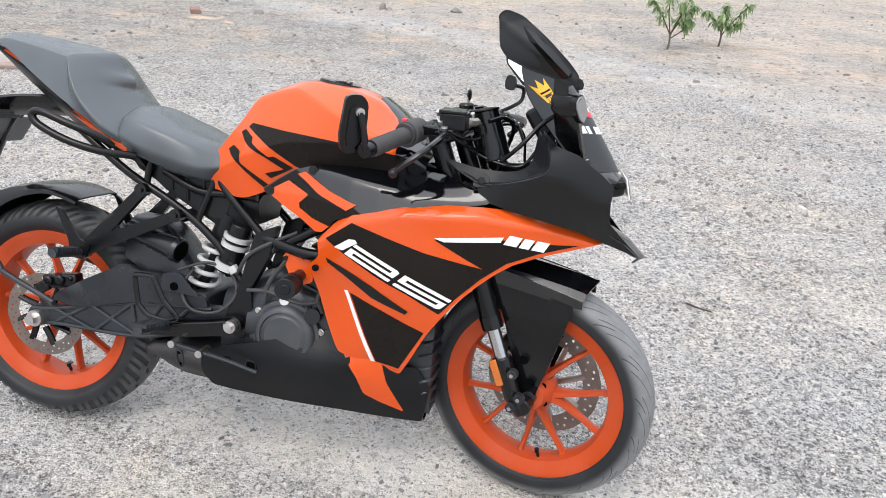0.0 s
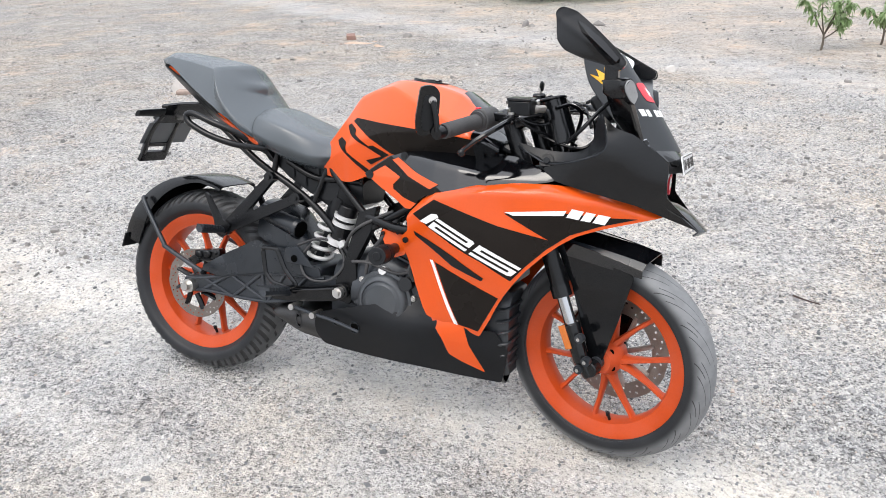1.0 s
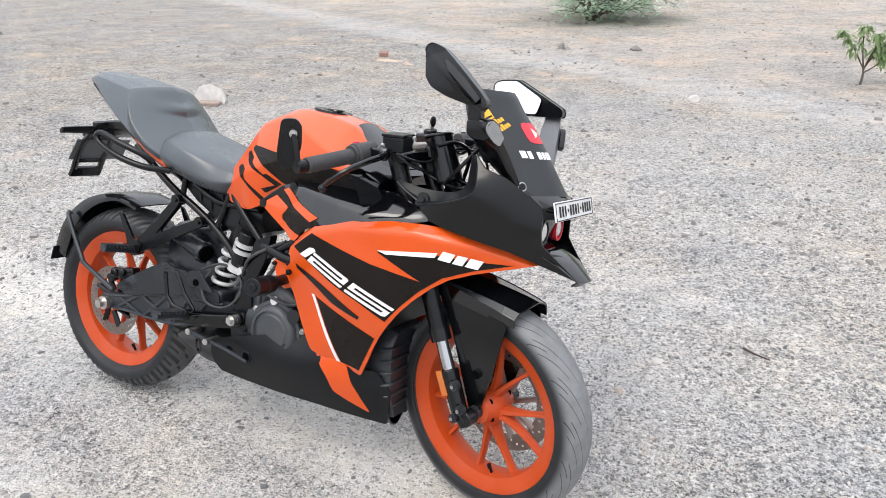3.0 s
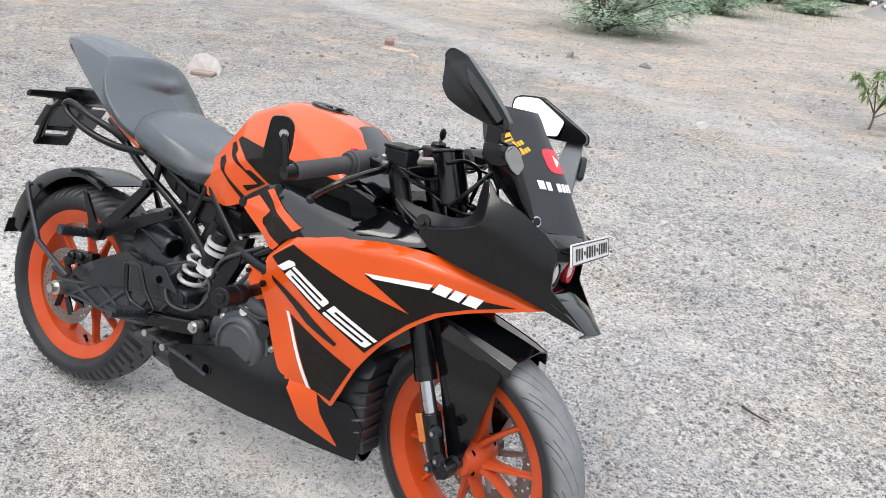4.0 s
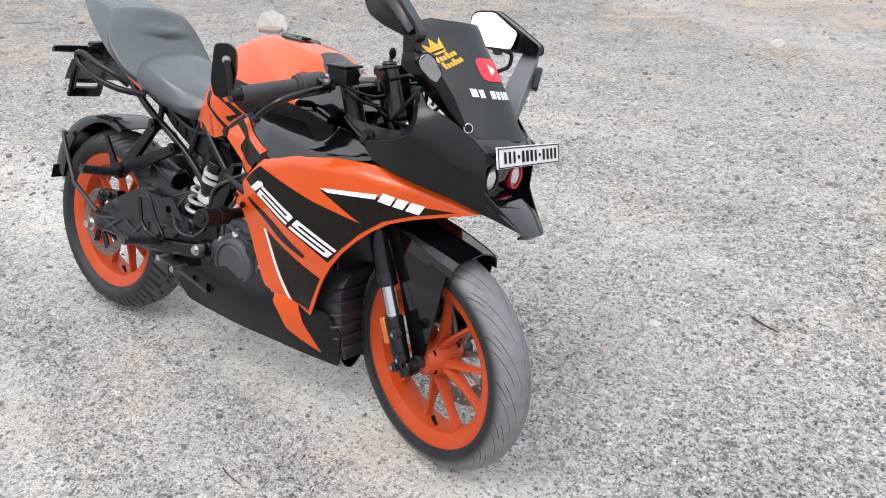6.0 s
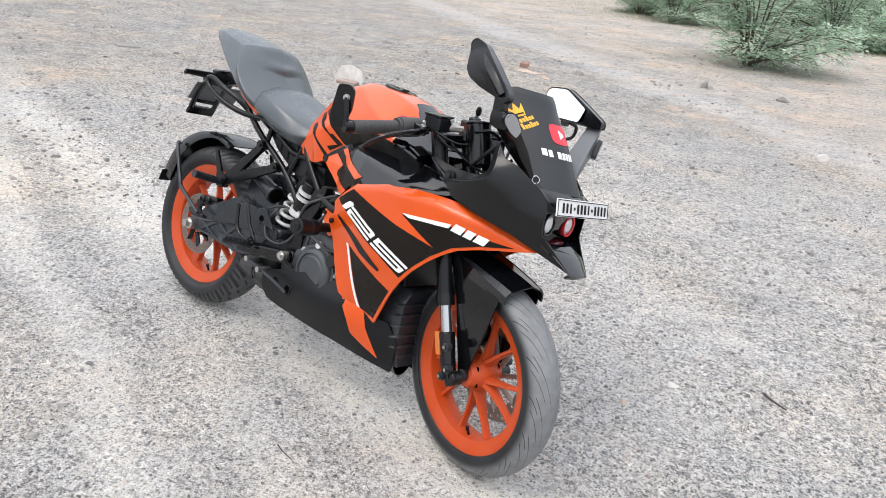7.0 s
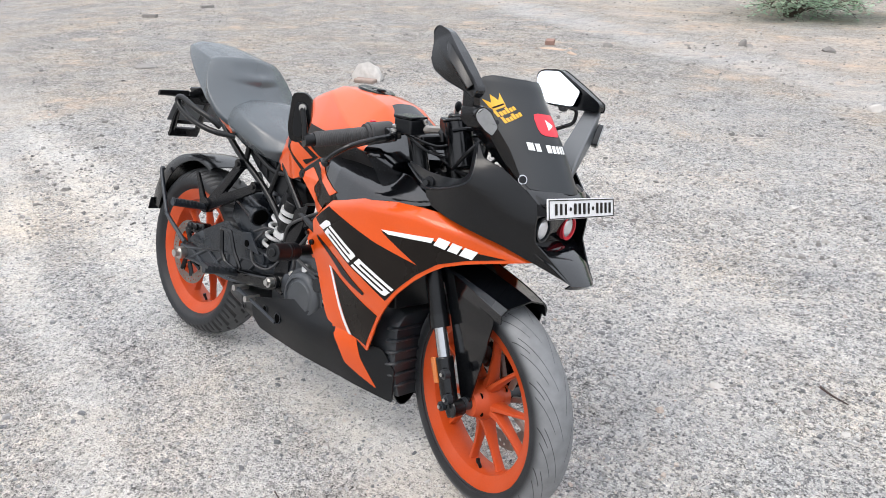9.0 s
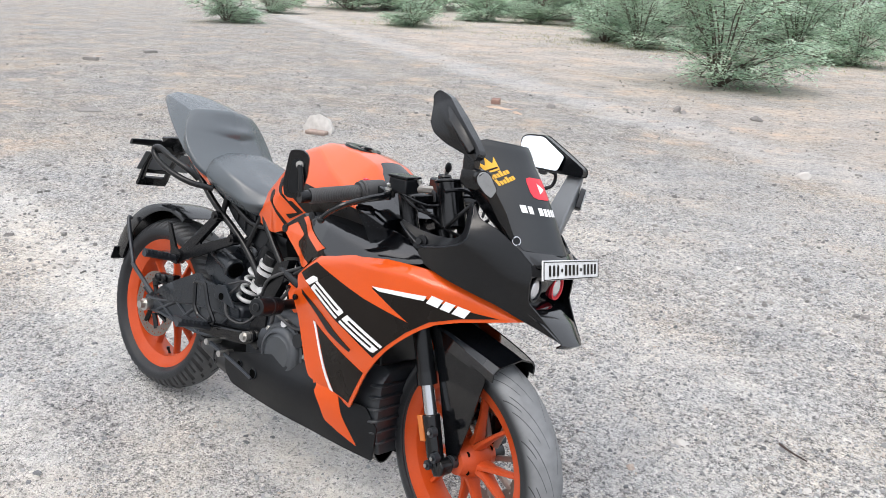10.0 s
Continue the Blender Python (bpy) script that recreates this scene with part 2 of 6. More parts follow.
def tube(bm, pts, r, n=0, seg=10, flat=1.0):
    """A bent tube through pts."""
    p = spline(pts, n or max(2, 6 * (len(pts) - 1))) if len(pts) > 2 else np.array(pts, float)
    rings, up = [], None
    for i in range(len(p)):
        d = Vector(p[min(i + 1, len(p) - 1)] - p[max(i - 1, 0)]).normalized()
        up = (up - d * up.dot(d)).normalized() if up else d.orthogonal().normalized()
        side = d.cross(up)
        rr = r[0] + (r[1] - r[0]) * i / (len(p) - 1) if isinstance(r, tuple) else r
        rings.append([bm.verts.new(Vector(p[i]) + rr * (math.cos(k) * up + flat * math.sin(k) * side)) for k in np.arange(seg) * 2 * math.pi / seg])
    for a, b in zip(rings, rings[1:]):
        for k in range(seg):
            bm.faces.new((a[k], a[(k + 1) % seg], b[(k + 1) % seg], b[k]))
    bm.faces.new(rings[0][::-1])
    bm.faces.new(rings[-1])
    return bm


def box(bm, at, size, rot=(0, 0, 0)):
    bmesh.ops.create_cube(bm, size=1, matrix=pose(*at, *rot) @ Matrix.Diagonal((*size, 1)))
    return bm


def grid(bm, rows, closed=False, ends=False):
    """Faces over rows of equally many points."""
    vs = [[bm.verts.new(p) for p in row] for row in rows]
    for a, b in zip(vs, vs[1:]):
        for k in range(len(a) - (0 if closed else 1)):
            q = (k + 1) % len(a)
            bm.faces.new((a[k], a[q], b[q], b[k]))
    if ends:
        bm.faces.new(vs[0][::-1])
        bm.faces.new(vs[-1])
    return bm


def hull(bm, stations, nu=36, nv=25, firm=0.0, dent=None, facet=0.0):
    """A body symmetric in y: stations (x, [(y, z) from the top's middle to the bottom's edge]); firm sharpens its long edges."""
    rows = [np.array([(x, y, z) for y, z in half]) for x, half in stations]
    along = [spline([r[k] for r in rows], nu) for k in range(len(rows[0]))]
    if facet:
        flat_ = [np.array([[np.interp(t, range(len(rows)), [r[k][j] for r in rows]) for j in range(3)] for t in np.linspace(0, len(rows) - 1, nu)]) for k in range(len(rows[0]))]
        along = [a * (1 - facet * (k > 0)) + f * facet * (k > 0) for k, (a, f) in enumerate(zip(along, flat_))]
    out = []
    for i in range(nu):
        knots = np.array([a[i] for a in along])
        straight = np.array([[np.interp(t, range(len(knots)), knots[:, j]) for j in range(3)] for t in np.linspace(0, len(knots) - 1, nv)])
        half = spline(knots, nv) * (1 - firm) + straight * firm
        half[0][1] = 0
        left = half * (1, 1, 1)
        right = half[1:][::-1] * (1, -1, 1)
        out.append(np.vstack([right, left]))
    if dent:
        out = [[dent(*p) for p in row] for row in out]
    return grid(bm, out, closed=True, ends=True)


def sheet(bm, outline, place, thick=0.003, off=0.0, step=0.03):
    """A shell over a flat outline (u, v), laid out by place(u, v, d): d metres outward of the surface."""
    tmp = bmesh.new()
    vs = [tmp.verts.new((u, 0, v)) for u, v in outline]
    for tri in tessellate_polygon([[Vector((u, v, 0)) for u, v in outline]]):
        tmp.faces.new([vs[k] for k in tri])
    us, vs = [p[0] for p in outline], [p[1] for p in outline]
    for axis, lo, hi in ((0, min(us), max(us)), (2, min(vs), max(vs))):
        for k in range(1, int((hi - lo) / step) + 1):
            at, no = [0, 0, 0], [0, 0, 0]
            at[axis], no[axis] = lo + k * step, 1
            bmesh.ops.bisect_plane(tmp, geom=tmp.verts[:] + tmp.edges[:] + tmp.faces[:], dist=1e-5, plane_co=at, plane_no=no)
    bmesh.ops.remove_doubles(tmp, verts=tmp.verts[:], dist=1e-5)
    tmp.verts.index_update()
    top = [bm.verts.new(place(v.co.x, v.co.z, off)) for v in tmp.verts]
    low = [bm.verts.new(place(v.co.x, v.co.z, off - thick)) for v in tmp.verts]
    for f in tmp.faces:
        k = [v.index for v in f.verts]
        bm.faces.new([top[i] for i in k])
        bm.faces.new([low[i] for i in k[::-1]])
    for e in tmp.edges:
        if len(e.link_faces) == 1:
            i, j = (v.index for v in e.verts)
            bm.faces.new((top[i], top[j], low[j], low[i]))
    tmp.free()
    return bm


def shell(bm, rows, thick=0.004):
    """An open surface over rows of points, with thickness."""
    grid(bm, rows)
    bmesh.ops.recalc_face_normals(bm, faces=bm.faces[:])
    bmesh.ops.solidify(bm, geom=bm.faces[:], thickness=thick)
    return bm


def revolve(bm, profile, seg, closed=True, warp=None):
    """A profile of (y, r) turned about the y axis; warp(angle, y, r) may change r."""
    rows = []
    for k in range(seg):
        a = 2 * math.pi * k / seg
        rows.append([(math.cos(a) * q, y, math.sin(a) * q) for y, r in profile for q in (warp(a, y, r) if warp else r,)])
    rows.append(rows[0])
    vs = [[bm.verts.new(p) for p in row] for row in rows[:-1]]
    vs.append(vs[0])
    n = len(profile)
    for a, b in zip(vs, vs[1:]):
        for k in range(n if closed else n - 1):
            bm.faces.new((a[k], a[(k + 1) % n], b[(k + 1) % n], b[k]))
    return bm


class Field:
    """A smooth depth y over the side view (x, z), through a few guiding points (x, z, y)."""

    def __init__(self, pts, soft=2e-4):
        p = np.array(pts, float)
        self.c, n = p[:, :2], len(p)
        q = np.c_[np.ones(n), self.c]
        a = np.block([[self.bend(self.c[:, None] - self.c[None]) + soft * np.eye(n), q], [q.T, np.zeros((3, 3))]])
        self.w = np.linalg.solve(a, np.r_[p[:, 2], 0, 0, 0])

    def bend(self, d):
        r2 = (d ** 2).sum(-1) + 1e-12
        return r2 * np.log(r2) / 2

    def __call__(self, x, z):
        return float(self.bend(np.array([x, z]) - self.c) @ self.w[:-3] + self.w[-3] + self.w[-2] * x + self.w[-1] * z)


def rounded(outline, r=0.006, n=3):
    """An outline with its corners cut round."""
    out, k = [], len(outline)
    for i in range(k):
        a, b, c = (np.array(outline[j % k], float) for j in (i - 1, i, i + 1))
        da, dc = np.linalg.norm(a - b), np.linalg.norm(c - b)
        p, q = b + (a - b) * min(r / da, 0.4), b + (c - b) * min(r / dc, 0.4)
        for t in np.linspace(0, 1, n):
            out.append(tuple((1 - t) ** 2 * p + 2 * t * (1 - t) * b + t * t * q))
    return out

# ---- the motorcycle ----
bike = new("motorcycle")
bike.matrix_basis = Matrix.Translation(BIKE_AT) @ Matrix.Rotation(radians(YAW), 4, "Z") @ Matrix.Rotation(radians(-SIDE_LEAN), 4, "X")
tagged(bike, "orange and black faired sport motorcycle leaning on its side stand", "motorcycle")
PIVOT = Vector((1.441, 0, 0))
HEAD = Vector((-math.sin(radians(RAKE)), 0, math.cos(radians(RAKE))))
TURNED = Matrix.Translation(PIVOT) @ Matrix.Rotation(radians(STEER), 4, HEAD) @ Matrix.Translation(-PIVOT)
B = bmesh.new


def wheel(name, at, R, half, rim_half, m, disc_side, disc_r, phase, label):
    """A cast ten-spoke wheel with tyre, brake disc, valve and axle nuts, about the y axis."""
    hub = part(name, revolve(B(), [(-rim_half - .012, .018), (-rim_half - .012, .034), (-rim_half * .7, .045), (-.02, .052), (.02, .052), (rim_half * .7, .045),
               (rim_half + .012, .034), (rim_half + .012, .018)], 40), WHEEL_ORANGE, bike, label, m @ pose(*at))
    # tyre
    side = [(-rim_half * .93, .224), (-rim_half * 1.08, .232), (-half * .97, R - .062), (-half, R - .045), (-half * .93, R - .030), (-half * .74, R - .0165),
            (-half * .5, R - .007), (-half * .25, R - .0017)]
    profile = [tuple(p) for p in spline(side + [(0, R)] + [(-y, r) for y, r in side[::-1]], 72)]
    tread = FRONT_TREAD if half < .06 else REAR_TREAD
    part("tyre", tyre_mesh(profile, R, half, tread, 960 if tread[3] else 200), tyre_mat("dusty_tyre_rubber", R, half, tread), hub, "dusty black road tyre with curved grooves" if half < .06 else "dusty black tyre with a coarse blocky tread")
    f = rim_half
    part("rim", revolve(B(), [(-f, .2325), (-f, .222), (-f * .86, .208), (-f * .72, .190), (-f * .3, .184), (f * .3, .184), (f * .72, .190), (f * .86, .208), (f, .222), (f, .2325),
         (f * .9, .234), (f * .82, .222), (0, .2), (-f * .82, .222), (-f * .9, .234)], 120), WHEEL_ORANGE, hub)
    for k in range(5):
        a = radians(72 * k + 45)
        for s in (-1, 1):
            c = Vector((math.cos(a) * .039, s * (rim_half * .86), math.sin(a) * .039))
            part("hub_pocket", cyl(B(), c, c + Vector((0, s * .0025, 0)), .0075, seg=14), BLACK_HOLE, hub)
    for k in range(10):
        a = radians(72 * (k // 2) + (17.5 if k % 2 else -17.5) + phase)
        bm = B()
        rows = []
        for r, w, d, skew in ((.040, .013, .026, .35), (.075, .0085, .017, .2), (.13, .0062, .012, .07), (.172, .0066, .012, 0), (.186, .008, .014, 0), (.196, .015, .020, 0)):
            b = a - (skew if k % 2 else -skew) * .6
            c = Vector((math.cos(b) * r, 0, math.sin(b) * r))
            t = Vector((-math.sin(b), 0, math.cos(b)))
            rows.append([c + t * (w * p) + Vector((0, d * q, 0)) for p, q in ((-1, -.55), (-.55, -1), (.55, -1), (1, -.55), (1, .55), (.55, 1), (-.55, 1), (-1, .55))])
        part("spoke", grid(bm, rows, True, True), WHEEL_ORANGE, hub)
    # brake disc with its holes, on spider arms
    bm = B()
    n, rs = 144, (.70, .78, .82, .86, .90, .94, 1.0)
    y0 = disc_side
    vs = [[bm.verts.new((math.cos(2 * math.pi * k / n) * q * disc_r * (1 + (.012 if k % 12 < 6 and q == 1 else 0)), y0, math.sin(2 * math.pi * k / n) * q * disc_r)) for q in rs] for k in range(n)]
    for k in range(n):
        for j in range(6):
            if (k % 8 == 2 and j == 1) or (k % 8 == 5 and j == 3) or (k % 8 == 0 and j == 4):
                continue
            a, b = vs[k], vs[(k + 1) % n]
            bm.faces.new((a[j], a[j + 1], b[j + 1], b[j]))
    bmesh.ops.solidify(bm, geom=bm.faces[:], thickness=.004)
    disc = part("brake_disc", bm, DISC_STEEL, hub, "drilled steel brake disc")
    for k in range(8):
        a = radians(45 * k)
        part("disc_arm", tube(B(), [(math.cos(a) * .035, y0, math.sin(a) * .035), (math.cos(a + .22) * disc_r * .5, y0, math.sin(a + .22) * disc_r * .5),
             (math.cos(a + .3) * disc_r * .76, y0, math.sin(a + .3) * disc_r * .76)], .0085, seg=8, flat=.35), DISC_STEEL if half < .06 else FRAME, disc)
    part("valve_stem", cyl(cyl(B(), (.03, -.012, -.192), (.026, -.022, -.165), .0045, seg=10), (.026, -.022, -.168), (.025, -.024, -.158), .0058, seg=10), MATTE, hub)
    for s in (-1, 1):
        bm = cyl(B(), (0, s * rim_half, 0), (0, s * (rim_half + .028), 0), .017, seg=24)
        part("hub_spacer", cyl(bm, (0, s * (rim_half + .028), 0), (0, s * (rim_half + .034), 0), .012, seg=6), DUSTY, hub)
    return hub


front = wheel("front_wheel", (1.341, 0, .293), .293, .055, .044, TURNED, .058, .150, -7, "orange ten-spoke front wheel turned to the right")
rear = wheel("rear_wheel", (0, 0, .306), .306, .076, .056, Matrix.Identity(4), -.083, .115, 15, "orange ten-spoke rear wheel with a wide tyre")
part("axle_nut", cyl(cyl(B(), (0, -.10, 0), (0, -.128, 0), .022, seg=24), (0, -.128, 0), (0, -.146, 0), .0145, seg=6), STEEL, rear)

# fork, axle, front brake
FORK_A, FORK_B = Vector((1.322, 0, .269)), Vector((1.043, 0, .965))


def along(t):
    return FORK_A + (FORK_B - FORK_A) * t


for s in (-1, 1):
    side = Vector((0, s * .093, 0))
    leg = part("fork_leg", cyl(B(), along(.30) + side, along(.945) + side, .0235, seg=28), FRAME, bike, "black upside-down fork leg with a chrome slider", TURNED)
    part("fork_collar", cyl(B(), along(.285) + side, along(.33) + side, .0265, seg=28), SATIN, leg)
    part("fork_slider", cyl(B(), along(.17) + side, along(.30) + side, .0165, seg=28), CHROME, leg)
    bm = cyl(B(), along(.04) + side, along(.185) + side, .0215, .0235, seg=24)
    cyl(bm, along(.05) + side, along(-.012) + side + Vector((.012, 0, 0)), .0215, .017, seg=24)
    cyl(bm, Vector((1.337, s * .072, .284)), Vector((1.337, s * .108, .284)), .0215, seg=28)
    part("fork_foot", bm, SATIN, leg, "", None, 38, .003)
    for q, o in ((.145, .028), (.06, .026), (.02, -.004)):
        c = along(q) + side + Vector((o, s * .012, 0))
        bm = cyl(B(), c, c + Vector((0, s * .016, 0)), .0125, seg=16)
        part("fork_bolt", cyl(bm, c + Vector((0, s * .016, 0)), c + Vector((0, s * .021, 0)), .007, seg=6), DUSTY, leg)
        part("bolt_socket", cyl(B(), c + Vector((0, s * .0205, 0)), c + Vector((0, s * .0225, 0)), .0048, seg=12), STEEL, leg)
    part("reflector", box(B(), along(.135) + side + Vector((-.016, s * .022, 0)), (.019, .008, .066), (0, -RAKE, 0)), AMBER, leg, "amber side reflector", None, 38, .002)
    part("fork_cap", cyl(cyl(B(), along(.945) + side, along(.96) + side, .022, .019, seg=24), along(.96) + side, along(.97) + side, .009, seg=6), SATIN, leg)
part("front_axle", cyl(B(), (1.341, -.085, .293), (1.341, .085, .293), .010, seg=16), STEEL, bike, "", TURNED)
bm = box(B(), (1.245, .078, .36), (.062, .045, .10), (0, 30, 0))
part("front_caliper", box(bm, (1.27, .068, .375), (.04, .05, .07), (0, 30, 0)), FRAME, bike, "black radial brake caliper", TURNED, 38, .008)
for q, d in ((.915, .030), (.60, .034)):
    bm = box(B(), along(q) + Vector((.012, 0, 0)), (.062, .215, d), (0, -RAKE, 0))
    part("triple_clamp", bm, SATIN, bike, "", TURNED, 38, .008)
part("steering_stem", cyl(B(), along(.6) + Vector((.02, 0, 0)), along(.98) + Vector((.02, 0, 0)), .022), FRAME, bike, "", TURNED)

# front fender: ridged top, tall side blades by the fork
rows = []
for x, half in ((1.15, ((0, .634), (.0735, .6205), (.075, .618), (.075, .580))), (1.24, ((0, .632), (.0715, .6175), (.076, .612), (.076, .575))), (1.32, ((0, .624), (.068, .608), (.076, .599), (.076, .566))),
                (1.40, ((0, .614), (.062, .595), (.074, .582), (.074, .556))), (1.445, ((0, .606), (.057, .585), (.070, .570), (.070, .550)))):
    line = [(x + .02 * (1 - y / .07), y, z) for y, z in half]
    rows.append([(p[0], -p[1], p[2]) for p in line[::-1]] + line[1:])
rows = [spline([r[k] for r in rows], 22) for k in range(7)]
rows = [[rows[k][i] for k in range(7)] for i in range(22)]
fender = part("front_fender", shell(B(), rows, .004), GLOSS, bike, "gloss black front fender with side blades", TURNED, 24)
for side_ in ((1, 2), (5, 4)):
    strip = [[(p[side_[0]][0], p[side_[0]][1], p[side_[0]][2] + .0015), tuple((np.array(p[side_[0]]) + p[side_[1]]) / 2 + (0, 0, .002)), (p[side_[1]][0], p[side_[1]][1], p[side_[1]][2] + .0015)] for p in rows]
    part("fender_edge", shell(B(), strip, .002), GREY_PLASTIC, fender, "satin grey-black edge")
BLADE = [(1.205, .600), (1.30, .585), (1.428, .553), (1.418, .515), (1.392, .42), (1.352, .292), (1.338, .280), (1.322, .288), (1.288, .40), (1.258, .50)]
for s in (-1, 1):
    part("fender_blade", sheet(B(), rounded(BLADE, .012), lambda u, v, d: (u, s * (.075 - .010 * max(0, (.5 - v) / .2) + d), v), .004, .0), BLADE_BLACK, fender, "gloss black side blade")

# side fairing: one orange shell a side, black and white graphics laid on it
SIDE = Field([(1.078, .678, -.206), (1.124, .524, -.18), (.877, .519, -.175), (1.319, .679, -.14), (.895, .72, -.222), (.803, .644, -.203), (1.008, .315, -.124), (1.076, .443, -.164),
              (1.454, .696, -.087), (1.272, .706, -.168), (.875, .651, -.218), (.984, .572, -.212), (.88, .35, -.142), (.98, .307, -.113)])
ORANGE_EDGE = [(.803, .641), (.842, .686), (.885, .717), (.938, .733), (1.012, .745), (1.091, .753), (1.174, .757), (1.235, .755), (1.301, .743), (1.367, .723), (1.420, .709), (1.456, .695),
               (1.358, .667), (1.307, .652), (1.256, .632), (1.217, .606), (1.176, .570), (1.136, .528), (1.102, .483), (1.076, .444), (1.055, .405), (1.038, .369), (1.007, .314), (.942, .330),
               (.881, .349), (.855, .356), (.844, .381), (.822, .445), (.804, .508), (.786, .555), (.780, .574), (.806, .599)]
BLACK_UP = [(.825, .647), (.889, .693), (.988, .664), (1.062, .642), (1.196, .616), (1.188, .594), (1.139, .544), (1.099, .497), (1.022, .541), (.943, .577), (.876, .614)]
BLACK_NOSE = [(1.078, .676), (1.226, .690), (1.337, .685), (1.396, .686), (1.307, .661), (1.240, .634), (1.186, .592), (1.194, .6155)]
BLACK_LOW = [(.884, .518), (.971, .484), (1.066, .442), (1.005, .331), (.948, .341)]
WHITE_LOW = [(.869, .523), (.878, .523), (.946, .340), (.935, .342)]
WHITE_UP = [(1.078, .680), (1.230, .697), (1.224, .684), (1.100, .673)]
SLOT = [(.826, .599), (.876, .577), (.941, .546), (1.028, .495), (1.022, .487), (.938, .517), (.870, .562), (.829, .588)]
ONE = [(.847, .630), (.868, .625), (.905, .648), (.900, .655), (.884, .655)]
TWO = [(0, .78), (0, 1), (.93, 1), (1, .9), (1, .4), (.12, .4), (.12, .22), (1, .22), (1, 0), (0, 0), (0, .6), (.88, .6), (.88, .78)]
FIVE = [(1, .78), (1, 1), (0, 1), (0, .4), (.88, .4), (.88, .22), (0, .22), (0, 0), (.93, 0), (1, .1), (1, .6), (.12, .6), (.12, .78)]


def slant(shape, at, u, v):
    return [(at[0] + u[0] * a + v[0] * b, at[1] + u[1] * a + v[1] * b) for a, b in shape]


def folded(s):
    """The side fairing's skin, its top edge turned in along a crease."""
    def place(u, v, d):
        crease = np.interp(u, (.80, .885, 1.0, 1.17, 1.30, 1.46), (.632, .698, .726, .738, .724, .684))
        return (u, s * (-SIDE(u, v) - 1.3 * .004 * math.log(1 + math.exp(min(40, (v - crease) / .004))) + d), v)
    return place


def on_side(field, s):
    return lambda u, v, d: (u, s * (-field(u, v) + d), v)


for s in (-1, 1):
    on = folded(s)
    panel = part("side_fairing", sheet(B(), rounded(ORANGE_EDGE, .008), on, .005, 0, .007), ORANGE, bike, "glossy orange side fairing with black and white graphics", None, 34, .0014)
    for name, shape, m, lift in (("black_graphic", BLACK_UP, BLACK_DECAL, .0016), ("black_graphic", BLACK_NOSE, BLACK_DECAL, .0016), ("black_graphic", BLACK_LOW, BLACK_DECAL, .0016), ("white_stripe", WHITE_LOW, WHITE_DECAL, .0022),
                                 ("white_stripe", WHITE_UP, WHITE_DECAL, .0022), ("air_slot", SLOT, MATTE, .0022), ("digit", ONE, WHITE_DECAL, .0024)):
        part(name, sheet(B(), shape, on, .0015, lift, .012), m, panel)
    for at, shape in (((.873, .618), TWO), ((.991, .561), FIVE)):
        part("digit", sheet(B(), slant(shape, at, (.108, -.052), (.029, .027)), on, .0015, .0028, .012), WHITE_DECAL, panel, "white block numeral")
    for shape in ([(0, 0), (.84, 0), (.90, 1), (.08, 1)], [(.98, 0), (1.62, 0), (1.70, 1), (1.05, 1)], [(1.78, 0), (2.60, 0), (2.68, 1), (1.85, 1)]):
        part("emblem_shape", sheet(B(), [(1.230 + p * .0345 + q * .010, .6805 - p * .0055 + q * .0225) for p, q in shape], on, .001, .0024, .04), WHITE_DECAL, panel, "plain white emblem shape")
    c = on(.800, .570, .004)
    part("fairing_screw", cyl(B(), c, (c[0], c[1] + s * .006, c[2]), .008, seg=16), SATIN, panel)

# belly pan
BELLY = Field([(.629, .279, -.142), (.88, .35, -.136), (1.0, .315, -.115), (1.06, .17, -.055), (.508, .317, -.15), (.6, .2, -.118), (.85, .17, -.088), (.83, .400, -.098), (.77, .390, -.112), (.68, .357, -.140), (.87, .325, -.139), (.76, .32, -.143)], 1e-4)
BELLY_EDGE = [(1.062, .168), (1.082, .275), (1.045, .330), (1.0, .330), (.946, .345), (.855, .380), (.829, .396), (.769, .384), (.660, .352), (.560, .325), (.502, .306), (.492, .270), (.496, .238), (.520, .208),
              (.585, .198), (.750, .190), (.920, .178)]
FLASH = [(.858, .362), (.962, .336), (.975, .284), (1.018, .197), (.960, .223), (.919, .246), (.902, .292)]
for s in (-1, 1):
    on = on_side(BELLY, s)
    pan = part("belly_pan", sheet(B(), rounded(BELLY_EDGE, .008), on, .005), MATTE, bike, "matte black belly pan with an orange flash", None, 38, .0016)
    part("orange_graphic", sheet(B(), rounded(FLASH, .004, 2), on, .001, .0012), ORANGE, pan)
    for x, z, r in ((.629, .280, .016), (.565, .288, .011)):
        c = on(x, z, .0015)
        bm = B()
        bmesh.ops.create_circle(bm, cap_ends=True, segments=24, radius=r, matrix=Matrix.Translation(c) @ Matrix.Rotation(radians(90), 4, "X") @ Matrix.Diagonal((.8, 1, 1, 1)))
        part("drain_hole", bm, BLACK_HOLE, pan)
        rim = revolve(B(), [(-.002, r * .98), (-.002, r * 1.16), (.003, r * 1.16), (.003, r * .98)], 28)
        rim.transform(Matrix.Translation(c) @ Matrix.Diagonal((.8, 1, 1, 1)))
        part("hole_rim", rim, GREY_PLASTIC, pan)
rows = [[(x, y, z + .05 * (y / w) ** 2 if w else z) for y in np.linspace(-w, w, 13)] for x, z, w in ((.50, .20, .12), (.56, .188, .12), (.65, .175, .11), (.85, .158, .085), (1.06, .150, .052))]
part("belly_floor", shell(B(), rows, .004), SATIN, bike)

